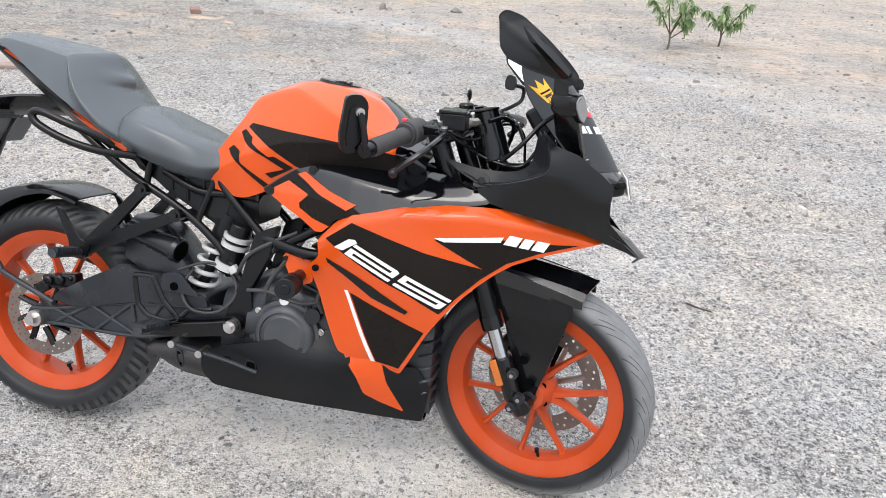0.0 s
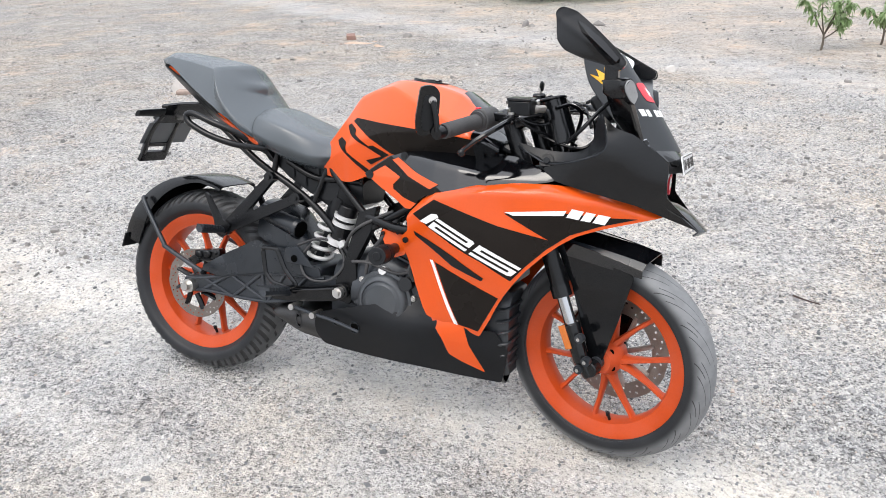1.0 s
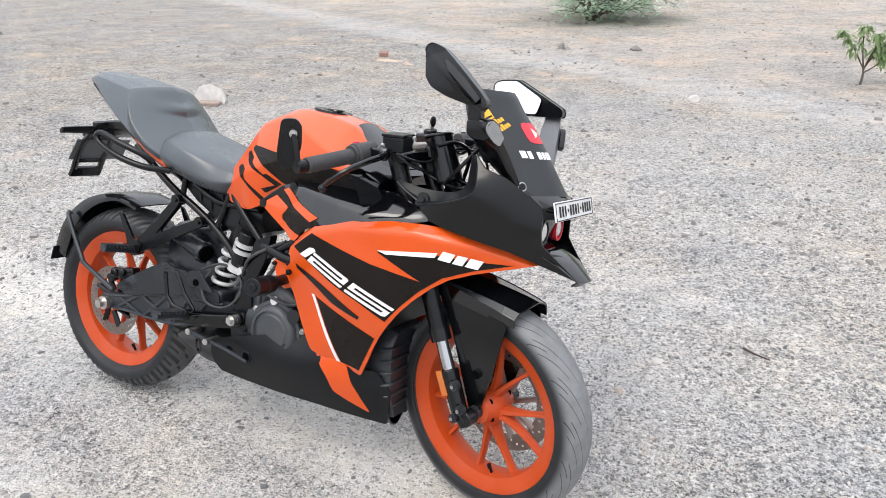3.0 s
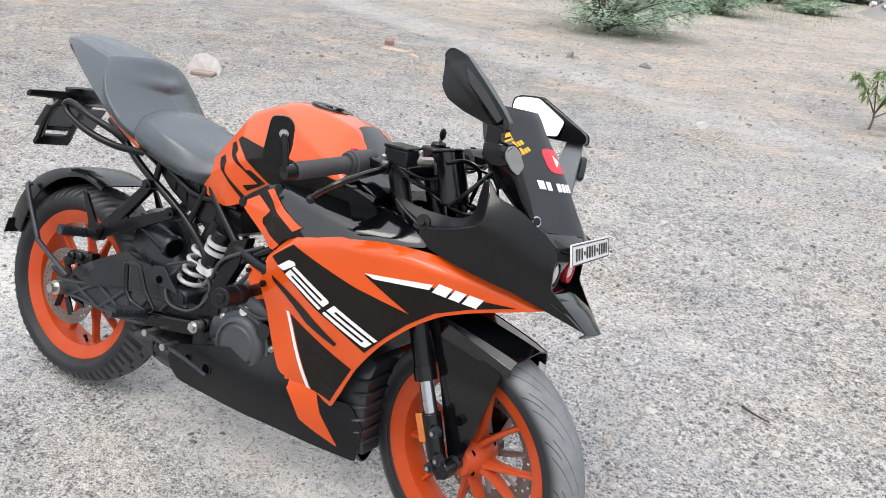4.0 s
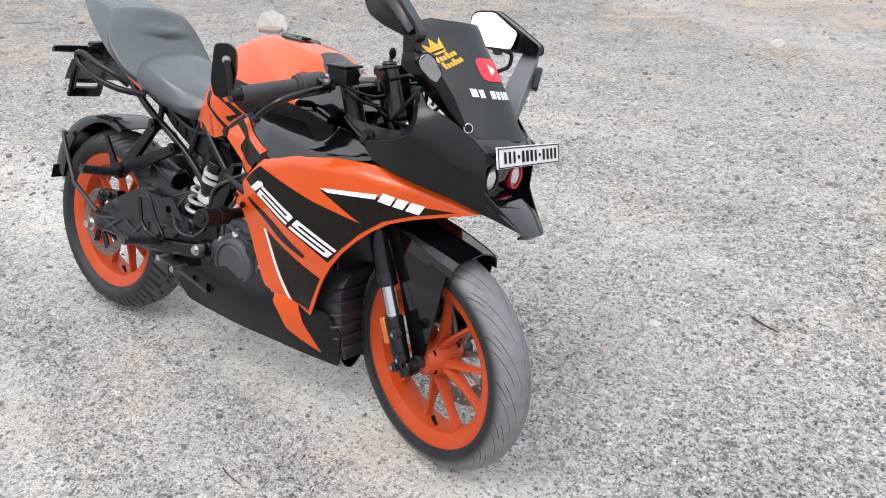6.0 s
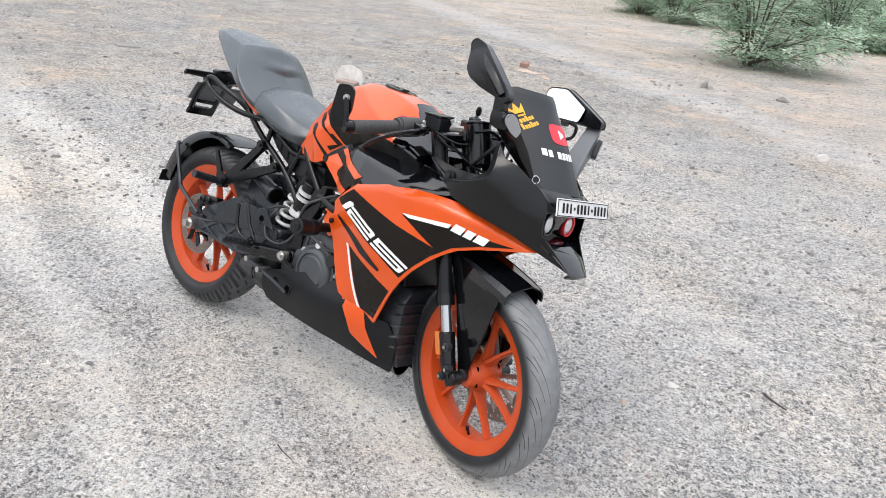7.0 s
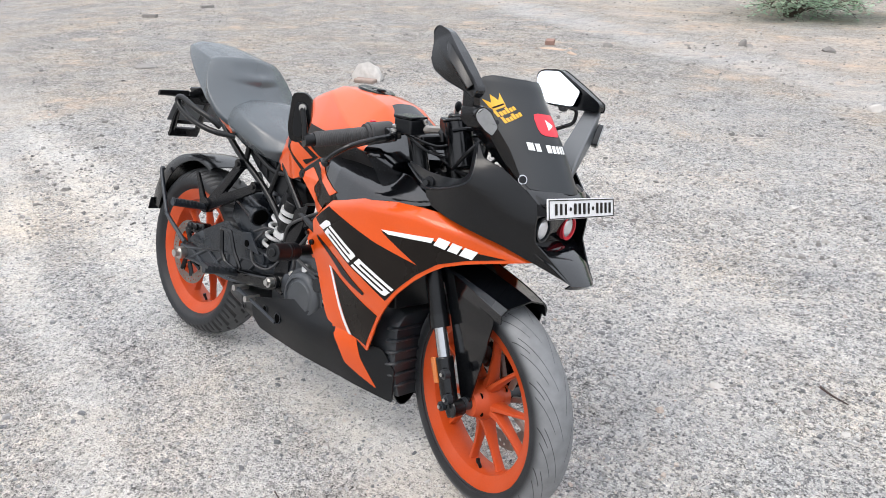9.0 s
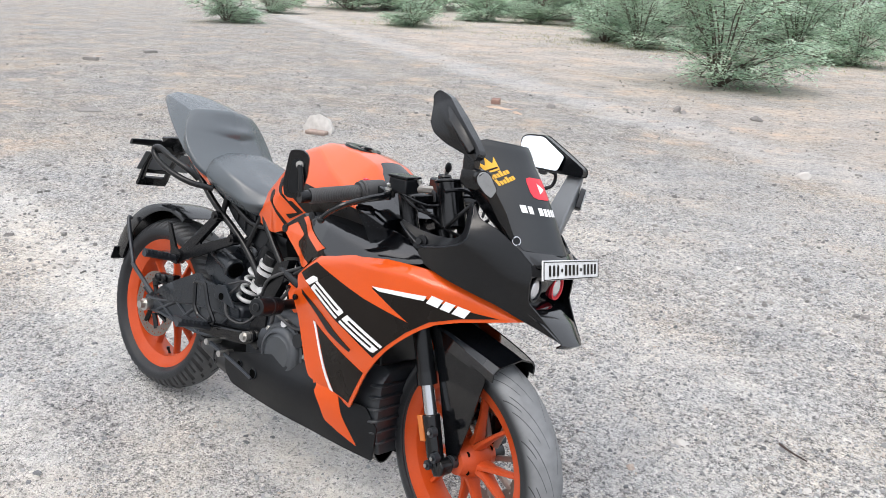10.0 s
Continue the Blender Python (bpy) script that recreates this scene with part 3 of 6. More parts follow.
# black ribbed duct ahead of the engine
bm = hull(B(), [(.94, [(0, .44), (.07, .44), (.092, .40), (.080, .27), (.045, .19)]), (1.03, [(0, .45), (.07, .448), (.099, .41), (.084, .27), (.046, .19)]),
                (1.074, [(0, .445), (.066, .44), (.095, .40), (.082, .27), (.046, .19)]), (1.080, [(0, .435), (.06, .43), (.086, .395), (.074, .275), (.040, .20)])], 14, 20, .8)
duct = part("radiator_duct", bm, DUCT, bike, "louvred dark grey radiator duct", None, 30)
for k in range(6):
    z = .225 + .034 * k
    w = .050 + .038 * min(1, (z - .2) / .08) + .010 * max(0, min(1, (z - .28) / .13))
    half = [(1.046, w - .002, z - .004), (1.058, w + .002, z - .001), (1.070, w + .001, z + .002), (1.082, w - .014, z + .006), (1.084, w * .4, z + .008)]
    path = [(x, -y, q) for x, y, q in half] + [(x, y, q) for x, y, q in half[::-1]]
    part("duct_rib", tube(B(), path, .0055, 48, 8, .8), DUCT, duct)
part("radiator", box(B(), (1.03, 0, .55), (.05, .22, .20), (0, -12, 0)), MATTE, bike, "dark finned radiator", None, 38, .004)
part("inner_fairing", hull(B(), [(.86, [(0, .76), (.08, .76), (.13, .73), (.14, .62), (.10, .56)]), (1.0, [(0, .77), (.08, .77), (.14, .74), (.15, .62), (.11, .56)]),
     (1.15, [(0, .76), (.08, .76), (.14, .73), (.14, .66), (.10, .62)]), (1.30, [(0, .75), (.06, .75), (.11, .72), (.11, .68), (.08, .67)])], 14, 14), MATTE, bike)

# tank side covers: gloss black with orange flashes
COVER_EDGE = [(.632, .730), (.670, .760), (.715, .791), (.768, .807), (.818, .814), (.984, .822), (1.080, .816), (1.190, .777), (1.186, .764), (1.059, .738), (.947, .720), (.878, .706), (.843, .691),
              (.806, .652), (.753, .680), (.663, .717)]
FLASH_A = [(.645, .728), (.700, .760), (.760, .735), (.736, .712), (.738, .700), (.775, .683), (.825, .672), (.806, .655), (.787, .654), (.692, .700)]
FLASH_B = [(.722, .778), (.742, .786), (.821, .752), (.892, .731), (.868, .716), (.788, .742)]


def creased(s):
    """The tank cover's skin: a steep lower face and, above a crease, a shelf that leans in to the tank."""
    def place(u, v, d):
        crease = np.interp(u, (.63, .78, .87, 1.02, 1.19), (.800, .800, .790, .764, .770))
        out = np.interp(u, (.63, .70, .75, .80, .87, .94, 1.02, 1.09, 1.19), (.110, .122, .135, .160, .184, .193, .194, .180, .162))
        over = .004 * math.log(1 + math.exp(min(40, (v - crease) / .004)))
        top = np.interp(u, (.63, .768, .85, .99, 1.08, 1.19), (.830, .812, .816, .823, .814, .780))
        tank_side = np.interp(u, (.63, .75, .85, 1.0, 1.08, 1.19), (.105, .122, .130, .135, .140, .160))
        lean = min(2.0, max(.3, (out - tank_side) / max(.004, top - crease)))
        return (u, s * (out + .28 * min(.07, crease - v) - (lean - .28) * over + d), v)
    return place


for s in (-1, 1):
    on = creased(s)
    cover = part("tank_cover", sheet(B(), rounded(COVER_EDGE, .008), on, .006, 0, .005), GLOSS, bike, "gloss black tank side cover with orange flashes", None, 50, .0018)
    PATCH = [(.636, .730), (.670, .757), (.715, .787), (.790, .752), (.880, .728), (.905, .712), (.843, .693), (.806, .655), (.753, .683), (.663, .719)]
    part("black_graphic", sheet(B(), PATCH, on, .001, .0014, .006), BLACK_DECAL, cover)
    for shape in (FLASH_A, FLASH_B):
        part("orange_graphic", sheet(B(), shape, on, .001, .0028, .006), ORANGE, cover)
    for x, z in ((.655, .731), (.765, .792)):
        c = on(x, z, -.002)
        part("cover_screw", cyl(cyl(B(), c, (c[0], c[1] + s * .008, c[2]), .0115, seg=20), (c[0], c[1] + s * .008, c[2]), (c[0], c[1] + s * .0095, c[2]), .006, seg=6), SATIN, cover)

# fuel tank
TANK = [(.480, [(0, .815), (.05, .812), (.080, .795), (.098, .752), (.088, .712)]), (.548, [(0, .902), (.05, .897), (.080, .884), (.118, .790), (.098, .698)]),
        (.59, [(0, .954), (.05, .950), (.074, .944), (.132, .815), (.112, .704)]), (.695, [(0, .999), (.060, .994), (.100, .975), (.146, .850), (.118, .750)]),
        (.80, [(0, .996), (.070, .988), (.150, .932), (.163, .858), (.122, .785)]), (.89, [(0, .970), (.072, .966), (.180, .898), (.186, .862), (.126, .795)]),
        (.955, [(0, .918), (.074, .916), (.190, .874), (.198, .855), (.13, .795)]), (.99, [(0, .880), (.074, .880), (.182, .862), (.192, .848), (.14, .80)])]
tank = part("fuel_tank", hull(B(), TANK, 71, 41, .88, None, .45), ORANGE, bike, "glossy orange fuel tank with a black filler cap", None, 60)
TANK_SKIN = BVHTree.FromObject(tank, bpy.context.evaluated_depsgraph_get())


def on_tank(s):
    """Places on the tank's skin, straight in from its side."""
    def place(u, v, d):
        hit = TANK_SKIN.ray_cast(Vector((u, s, v)), Vector((0, -s, 0)))[0]
        return (u, (hit.y if hit else s * .1) + s * d, v)
    return place


part("tank_front_cover", shell(B(), [[(x, y * w, z - .018 * abs(y) ** 3) for y in np.linspace(-1, 1, 13)] for x, z, w in ((.888, .976, .066), (.92, .956, .080), (.965, .922, .092), (1.0, .892, .098), (1.02, .868, .10))], .006), GLOSS, tank, "gloss black cover at the tank's front")
part("tank_nose", hull(B(), [(.972, [(0, .906), (.078, .905), (.190, .872), (.204, .856), (.14, .790)]), (1.0, [(0, .882), (.075, .881), (.178, .862), (.190, .846), (.13, .788)]), (1.035, [(0, .85), (.07, .85), (.150, .838), (.160, .826), (.11, .786)])], 10, 25, .8), GLOSS, tank, "black trim at the tank's front")
TANK_BLACK = [(.578, .874), (.588, .884), (.672, .876), (.812, .866), (.900, .860), (.975, .852), (.982, .812), (.945, .806), (.813, .800), (.736, .789), (.714, .794), (.640, .838)]
STRIPE_A = [(.557, .860), (.570, .867), (.596, .851), (.596, .838), (.645, .808), (.658, .812), (.708, .789), (.650, .758), (.634, .768), (.684, .783), (.639, .806), (.589, .829), (.574, .840)]
STRIPE_B = [(.526, .816), (.540, .826), (.564, .814), (.566, .787), (.642, .741), (.631, .733), (.568, .778), (.536, .803)]
for s in (-1, 1):
    for shape in (TANK_BLACK, STRIPE_A, STRIPE_B):
        part("black_graphic", sheet(B(), rounded(shape, .0015, 2), on_tank(s), .004, .0018, .005), BLACK_DECAL, tank)
cap = part("filler_cap", cyl(B(), (.768, 0, .984), (.770, 0, .9995), .056, .052, seg=40), SATIN, tank, "black round filler cap")
for k in range(7):
    a = 2 * math.pi * k / 7
    part("cap_bolt", cyl(B(), (.772 + .043 * math.cos(a), .043 * math.sin(a), .999), (.772 + .043 * math.cos(a), .043 * math.sin(a), 1.002), .0045, seg=10), STEEL, cap)
part("cap_lock", box(B(), (.772, 0, 1.000), (.05, .02, .006)), MATTE, cap, "", None, 38, .002)

# seats and tail
def body(sections, nu, nv, push=None, soft=0.0):
    """A body symmetric in y, straight across and smooth along; a section holds points from the middle to the lower edge."""
    k = len(sections[0])
    lines = [spline([q[j] for q in sections], nu) for j in range(k)]
    rows = []
    for i in range(nu):
        half = []
        for j in range(k - 1):
            for t in np.linspace(0, 1, nv, endpoint=False):
                half.append(lines[j][i] * (1 - t) + lines[j + 1][i] * t)
        round_ = spline([q[i] for q in lines], (k - 1) * nv + 1)
        half = [p * (1 - soft) + q * soft for p, q in zip(half, round_)]
        low = lines[-1][i]
        half += [low, low * (1, .6, 1) - (0, 0, .02)]
        half = [push(i / (nu - 1) * (len(sections) - 1), p) for p in half] if push else half
        rows.append([tuple(p * (1, -1, 1)) for p in half[:0:-1]] + [tuple(p) for p in half])
    return grid(B(), rows, closed=True, ends=True)


def pad_fold(s, p):
    """The pinched fold in the front face of the pillion pad: a lip that hangs over a shallow dip."""
    side = math.exp(-(p[1] / .062) ** 2) if p[2] > .85 else 0
    at = 5.95 - 4.2 * abs(p[1])
    lip = .011 * math.exp(-((s - at + .18) / .30) ** 2) * (1 if s < at else math.exp(-((s - at) / .06) ** 2))
    dip = -.003 * math.exp(-((s - at - .14) / .16) ** 2)
    crown = .004 * max(0, 1 - (abs(p[1]) / .15) ** 2)
    return p + np.array((.72, 0, .69)) * side * (lip + dip) + np.array((0, 0, crown))


PILLION = [[(-.160, 0, 1.030), (-.155, .035, 1.028), (-.148, .064, 1.018), (-.140, .070, 1.008)], [(-.10, 0, 1.044), (-.10, .05, 1.042), (-.095, .088, 1.026), (-.085, .100, 1.000)],
           [(.02, 0, 1.034), (.0, .065, 1.030), (-.01, .110, 1.016), (.0, .130, .955)], [(.130, 0, 1.018), (.105, .07, 1.012), (.085, .124, .999), (.09, .152, .905)],
           [(.158, 0, 1.008), (.136, .07, 1.004), (.108, .131, .992), (.13, .161, .885)], [(.176, 0, .982), (.160, .08, .972), (.130, .153, .957), (.15, .164, .872)],
           [(.208, 0, .930), (.195, .085, .920), (.165, .168, .905), (.185, .166, .855)], [(.245, 0, .888), (.235, .08, .878), (.215, .161, .855), (.225, .160, .825)],
           [(.285, 0, .860), (.28, .07, .850), (.27, .138, .812), (.272, .132, .795)]]
part("pillion_seat", body(PILLION, 97, 9, pad_fold, .35), VINYL, bike, "dark grey stepped vinyl pillion seat with a folded pad", None, 22, .0035)
RIDER = [[(.249, 0, .868), (.249, .065, .866), (.250, .118, .846), (.252, .136, .818), (.256, .126, .798)], [(.254, 0, .889), (.254, .066, .886), (.254, .122, .862), (.255, .143, .822), (.258, .130, .794)],
         [(.268, 0, .893), (.268, .068, .890), (.268, .128, .864), (.268, .149, .816), (.27, .133, .786)], [(.31, 0, .880), (.31, .070, .879), (.31, .138, .856), (.31, .154, .802), (.31, .132, .772)],
         [(.375, 0, .850), (.375, .074, .852), (.375, .144, .838), (.375, .152, .785), (.375, .125, .750)], [(.44, 0, .826), (.44, .068, .828), (.44, .128, .814), (.45, .140, .765), (.455, .118, .738)],
         [(.49, 0, .816), (.49, .058, .814), (.492, .098, .794), (.498, .112, .764), (.49, .092, .742)], [(.525, 0, .818), (.525, .048, .810), (.525, .080, .790), (.522, .092, .772), (.51, .07, .752)]]
part("rider_seat", body(RIDER, 72, 7, None, .5), VINYL, bike, "dark grey vinyl rider seat with a rounded edge", None, 55)
part("tail_body", hull(B(), [(-.14, [(0, 1.012), (.04, 1.010), (.066, 1.005), (.06, .995)]), (0, [(0, .96), (.06, .955), (.110, .94), (.08, .90)]), (.15, [(0, .86), (.08, .86), (.140, .855), (.10, .81)]),
     (.30, [(0, .79), (.08, .79), (.13, .78), (.09, .74)])], 20, 14), MATTE, bike)
for s in (-1, 1):
    rows = []
    for x, y, z in spline([(-.12, .088, .992), (-.03, .116, .950), (.06, .138, .899), (.16, .152, .848), (.275, .146, .790)], 24):
        k = max(0, min(1, (x - .02) / .2))
        rows.append([(x, s * (y - .024 + .006 * k), z + .012), (x, s * (y - .018 + .010 * k), z + .006 - .006 * k), (x, s * (y - .020 + .008 * k), z - .002 - .010 * k), (x, s * (y - .038), z - .010 - .010 * k)])
    part("tail_panel", shell(B(), rows, .004), ORANGE, bike, "narrow orange tail panel")
    rail = tube(B(), [(.30, s * .14, .775), (.245, s * .19, .782), (.17, s * .215, .802), (.10, s * .222, .832), (.082, s * .222, .855), (.104, s * .220, .864), (.17, s * .212, .842), (.235, s * .19, .818), (.255, s * .165, .795)], .0095, 48, 12)
    part("grab_rail", rail, FRAME, bike, "black tubular grab rail")

# plate holder behind the seat
holder = part("plate_holder", tube(B(), [(.06, 0, .868), (-.08, 0, .864), (-.19, 0, .85)], .014, seg=10, flat=2.6), SATIN, bike, "black tail bracket for the number plate")
for s in (-1, 1):
    bm = tube(B(), [(-.17, s * .045, .845), (-.215, s * .052, .79), (-.252, s * .050, .715)], .0105, 10, 10, 1.7)
    part("bracket_arm", bm, SATIN, holder)
    bm = tube(B(), [(-.165, s * .05, .852), (-.167, s * .085, .851), (-.170, s * .12, .850), (-.172, s * .155, .848)], (.018, .013), 14, 14, .5)
    part("rear_indicator", bm, MATTE, holder, "thin black rear indicator")
for c, d in (((-.18, 0, .838), (.030, .12, .034)), ((-.258, 0, .702), (.014, .118, .038)), ((-.236, 0, .742), (.012, .10, .014))):
    part("bracket_bar", box(B(), c, d, (0, 32, 0)), SATIN, holder, "", None, 38, .003)
part("rear_plate", box(B(), (-.212, .02, .782), (.003, .21, .085), (0, 33, 0)), PALE_PLASTIC, holder, "back of a small number plate", None, 38, .001)

# rear fender hugging the tyre, with its bent stay
rows = []
for a in np.linspace(73, 158, 26):
    c, q, r = math.cos(radians(a)), math.sin(radians(a)), .344 + .012 * math.sin(radians((a - 68) * 2))
    w = .088 if a < 140 else .088 - .0004 * (a - 140)
    drop = .016 + .062 * max(0, min(1, (a - 88) / 55))
    rows.append([(c * (r - k * drop), y * w, .306 + q * (r - k * drop)) for y, k in ((-1.03, 1), (-1.02, .5), (-.9, .1), (-.5, -.03), (0, -.06), (.5, -.03), (.9, .1), (1.02, .5), (1.03, 1))])
hugger = part("rear_fender", shell(B(), rows, .004), SATIN, bike, "black plastic rear fender over the tyre")
part("mud_flap", shell(B(), [[(-.300 - .004 * k, y, .44 - .012 * k) for y in (-.09, -.045, 0, .045, .09)] for k in range(5)], .004), MATTE, hugger)
for s in (-1, 1):
    part("fender_stay", tube(B(), [(-.195, s * .100, .575), (-.19, s * .112, .560), (-.092, s * .135, .440), (-.075, s * .138, .425), (.082, s * .155, .370)], .0075, 30, 10), DUSTY, hugger, "bent tubular stay")

# frame tubes
for s in (-1, 1):
    for pts, r in (([(.10, .09, .83), (.248, .095, .729), (.366, .095, .668), (.443, .092, .619), (.512, .09, .557), (.580, .092, .470)], .0105), ([(.35, .09, .74), (.44, .085, .70), (.528, .082, .699), (.60, .085, .70)], .010),
                   ([(.495, .085, .745), (.528, .09, .699), (.627, .095, .604), (.66, .10, .57)], .011), ([(.627, .095, .604), (.60, .098, .50), (.575, .10, .40)], .013),
                   ([(.66, .10, .58), (.80, .12, .66), (.98, .09, .76), (1.10, .05, .82)], .012), ([(.627, .098, .604), (.78, .13, .585), (.95, .11, .62), (1.12, .05, .72)], .014),
                   ([(.30, .09, .69), (.315, .09, .78)], .009), ([(.443, .09, .619), (.49, .085, .74)], .009)):
        part("frame_tube", tube(B(), [(x, s * y, z) for x, y, z in pts], r, seg=12), FRAME, bike, "black steel frame tube")
    plate = [(.610, .615), (.668, .640), (.650, .560), (.605, .470), (.612, .405), (.592, .335), (.552, .345), (.540, .400), (.572, .475)]
    part("frame_plate", sheet(B(), rounded(plate, .01), lambda u, v, d: (u, s * (.112 + d), v), .03), FRAME, bike, "", None, 38, .003)
    part("pivot_bolt", cyl(cyl(B(), (.57, s * .11, .376), (.57, s * .152, .376), .016, seg=24), (.57, s * .152, .376), (.57, s * .160, .376), .0105, seg=6), STEEL, bike, "steel swingarm pivot bolt")
part("airbox", hull(B(), [(.26, [(0, .78), (.05, .78), (.08, .76), (.06, .735)]), (.40, [(0, .73), (.05, .73), (.08, .71), (.07, .665)]), (.47, [(0, .725), (.05, .725), (.080, .70), (.074, .625)]), (.53, [(0, .72), (.05, .72), (.078, .69), (.072, .60)]), (.60, [(0, .70), (.05, .70), (.075, .68), (.06, .63)])], 14, 14),
     MATTE, bike, "black plastic side box under the seat")

for s in (-1, 1):
    under = [(.232, .800), (.36, .762), (.500, .748), (.534, .702), (.514, .632), (.470, .634), (.430, .648), (.350, .690), (.290, .738)]
    panel = part("seat_side_panel", sheet(B(), rounded(under, .01), lambda u, v, d: (u, s * (.080 + d), v), .006), MATTE, bike, "black plastic panel below the seat", None, 38, .0015)
    for a, b in (((.365, .752), (.368, .692)), ((.405, .748), (.412, .668)), ((.452, .742), (.460, .652)), ((.372, .722), (.470, .700))):
        part("panel_rib", tube(B(), [(a[0], s * .082, a[1]), (b[0], s * .082, b[1])], .004, seg=8), MATTE, panel)

# swingarm: cast beam with ribs
ARM = [(-.035, .318), (-.02, .337), (.052, .343), (.275, .390), (.57, .408), (.60, .376), (.57, .345), (.46, .33), (.29, .290), (.068, .290), (-.02, .282), (-.035, .298)]
for s in (-1, 1):
    arm = part("swingarm", sheet(B(), rounded(ARM, .01), lambda u, v, d: (u, s * (.105 + d), v), .03), DUSTY, bike, "dusty black cast swingarm with ribs", None, 38, .002)
    for pts in ([(-.02, .33), (.052, .337), (.275, .384), (.5, .40)], [(-.02, .288), (.068, .296), (.29, .296), (.46, .336)], [(.05, .337), (.16, .294)], [(.15, .36), (.05, .30)], [(.16, .36), (.29, .298)], [(.275, .384), (.17, .296)],
                [(.275, .384), (.29, .298)], [(.36, .392), (.30, .30)], [(.37, .32), (.44, .396)]):
        part("swingarm_rib", tube(B(), [(x, s * .106, z) for x, z in pts], .006, seg=8), DUSTY, arm)
part("swingarm_bridge", box(B(), (.42, 0, .40), (.12, .20, .07), (0, 0, 0)), DUSTY, bike, "", None, 38, .012)
GUARD = [(.049, .365), (.06, .384), (.138, .430), (.200, .462), (.258, .491), (.290, .476), (.355, .476), (.392, .440), (.480, .437), (.495, .405), (.36, .398), (.28, .390), (.12, .354)]
guard = part("chain_guard", sheet(B(), rounded(GUARD, .012), lambda u, v, d: (u, -(.118 - .06 * max(0, v - .38) + d), v), .006), GREY_PLASTIC, bike, "grey-black plastic swingarm guard", None, 38, .0015)
part("guard_shroud", hull(B(), [(.235, [(0, .605), (.04, .600), (.066, .575), (.078, .50)]), (.29, [(0, .600), (.04, .595), (.068, .57), (.082, .47)]), (.345, [(0, .580), (.04, .575), (.066, .55), (.082, .44)]), (.42, [(0, .49), (.04, .485), (.07, .46), (.085, .40)])], 16, 14), GREY_PLASTIC, guard)
bm = cyl(B(), (.235, -.055, .572), (.385, -.075, .535), .024, .030, seg=28, caps=False)
part("intake_snorkel", cyl(bm, (.380, -.0745, .536), (.392, -.076, .533), .034, .032, seg=28), GREY_PLASTIC, guard)
part("snorkel_mouth", cyl(B(), (.390, -.0757, .5335), (.394, -.0763, .5325), .026, seg=28), BLACK_HOLE, guard)
TAB = [(.366, .440), (.370, .482), (.414, .490), (.440, .462), (.472, .432)]
tab = part("guard_bracket", sheet(B(), rounded(TAB, .006), lambda u, v, d: (u, -.124 - d, v), .006), DUSTY, guard, "", None, 38, .0015)
part("bracket_hole", cyl(B(), (.403, -.1242, .452), (.403, -.1262, .452), .011, seg=20), BLACK_HOLE, tab)

# rear footpeg hangers and pegs
def bar(a, b, ra, rb):
    """The outline of a flat bar from a to b with round ends."""
    a, b = np.array(a), np.array(b)
    turn = math.atan2(*(b - a)[::-1])
    out = [a + ra * np.array((math.cos(turn + q), math.sin(turn + q))) for q in np.linspace(math.pi / 2, 3 * math.pi / 2, 9)]
    return [tuple(p) for p in out + [b + rb * np.array((math.cos(turn + q), math.sin(turn + q))) for q in np.linspace(-math.pi / 2, math.pi / 2, 9)]]


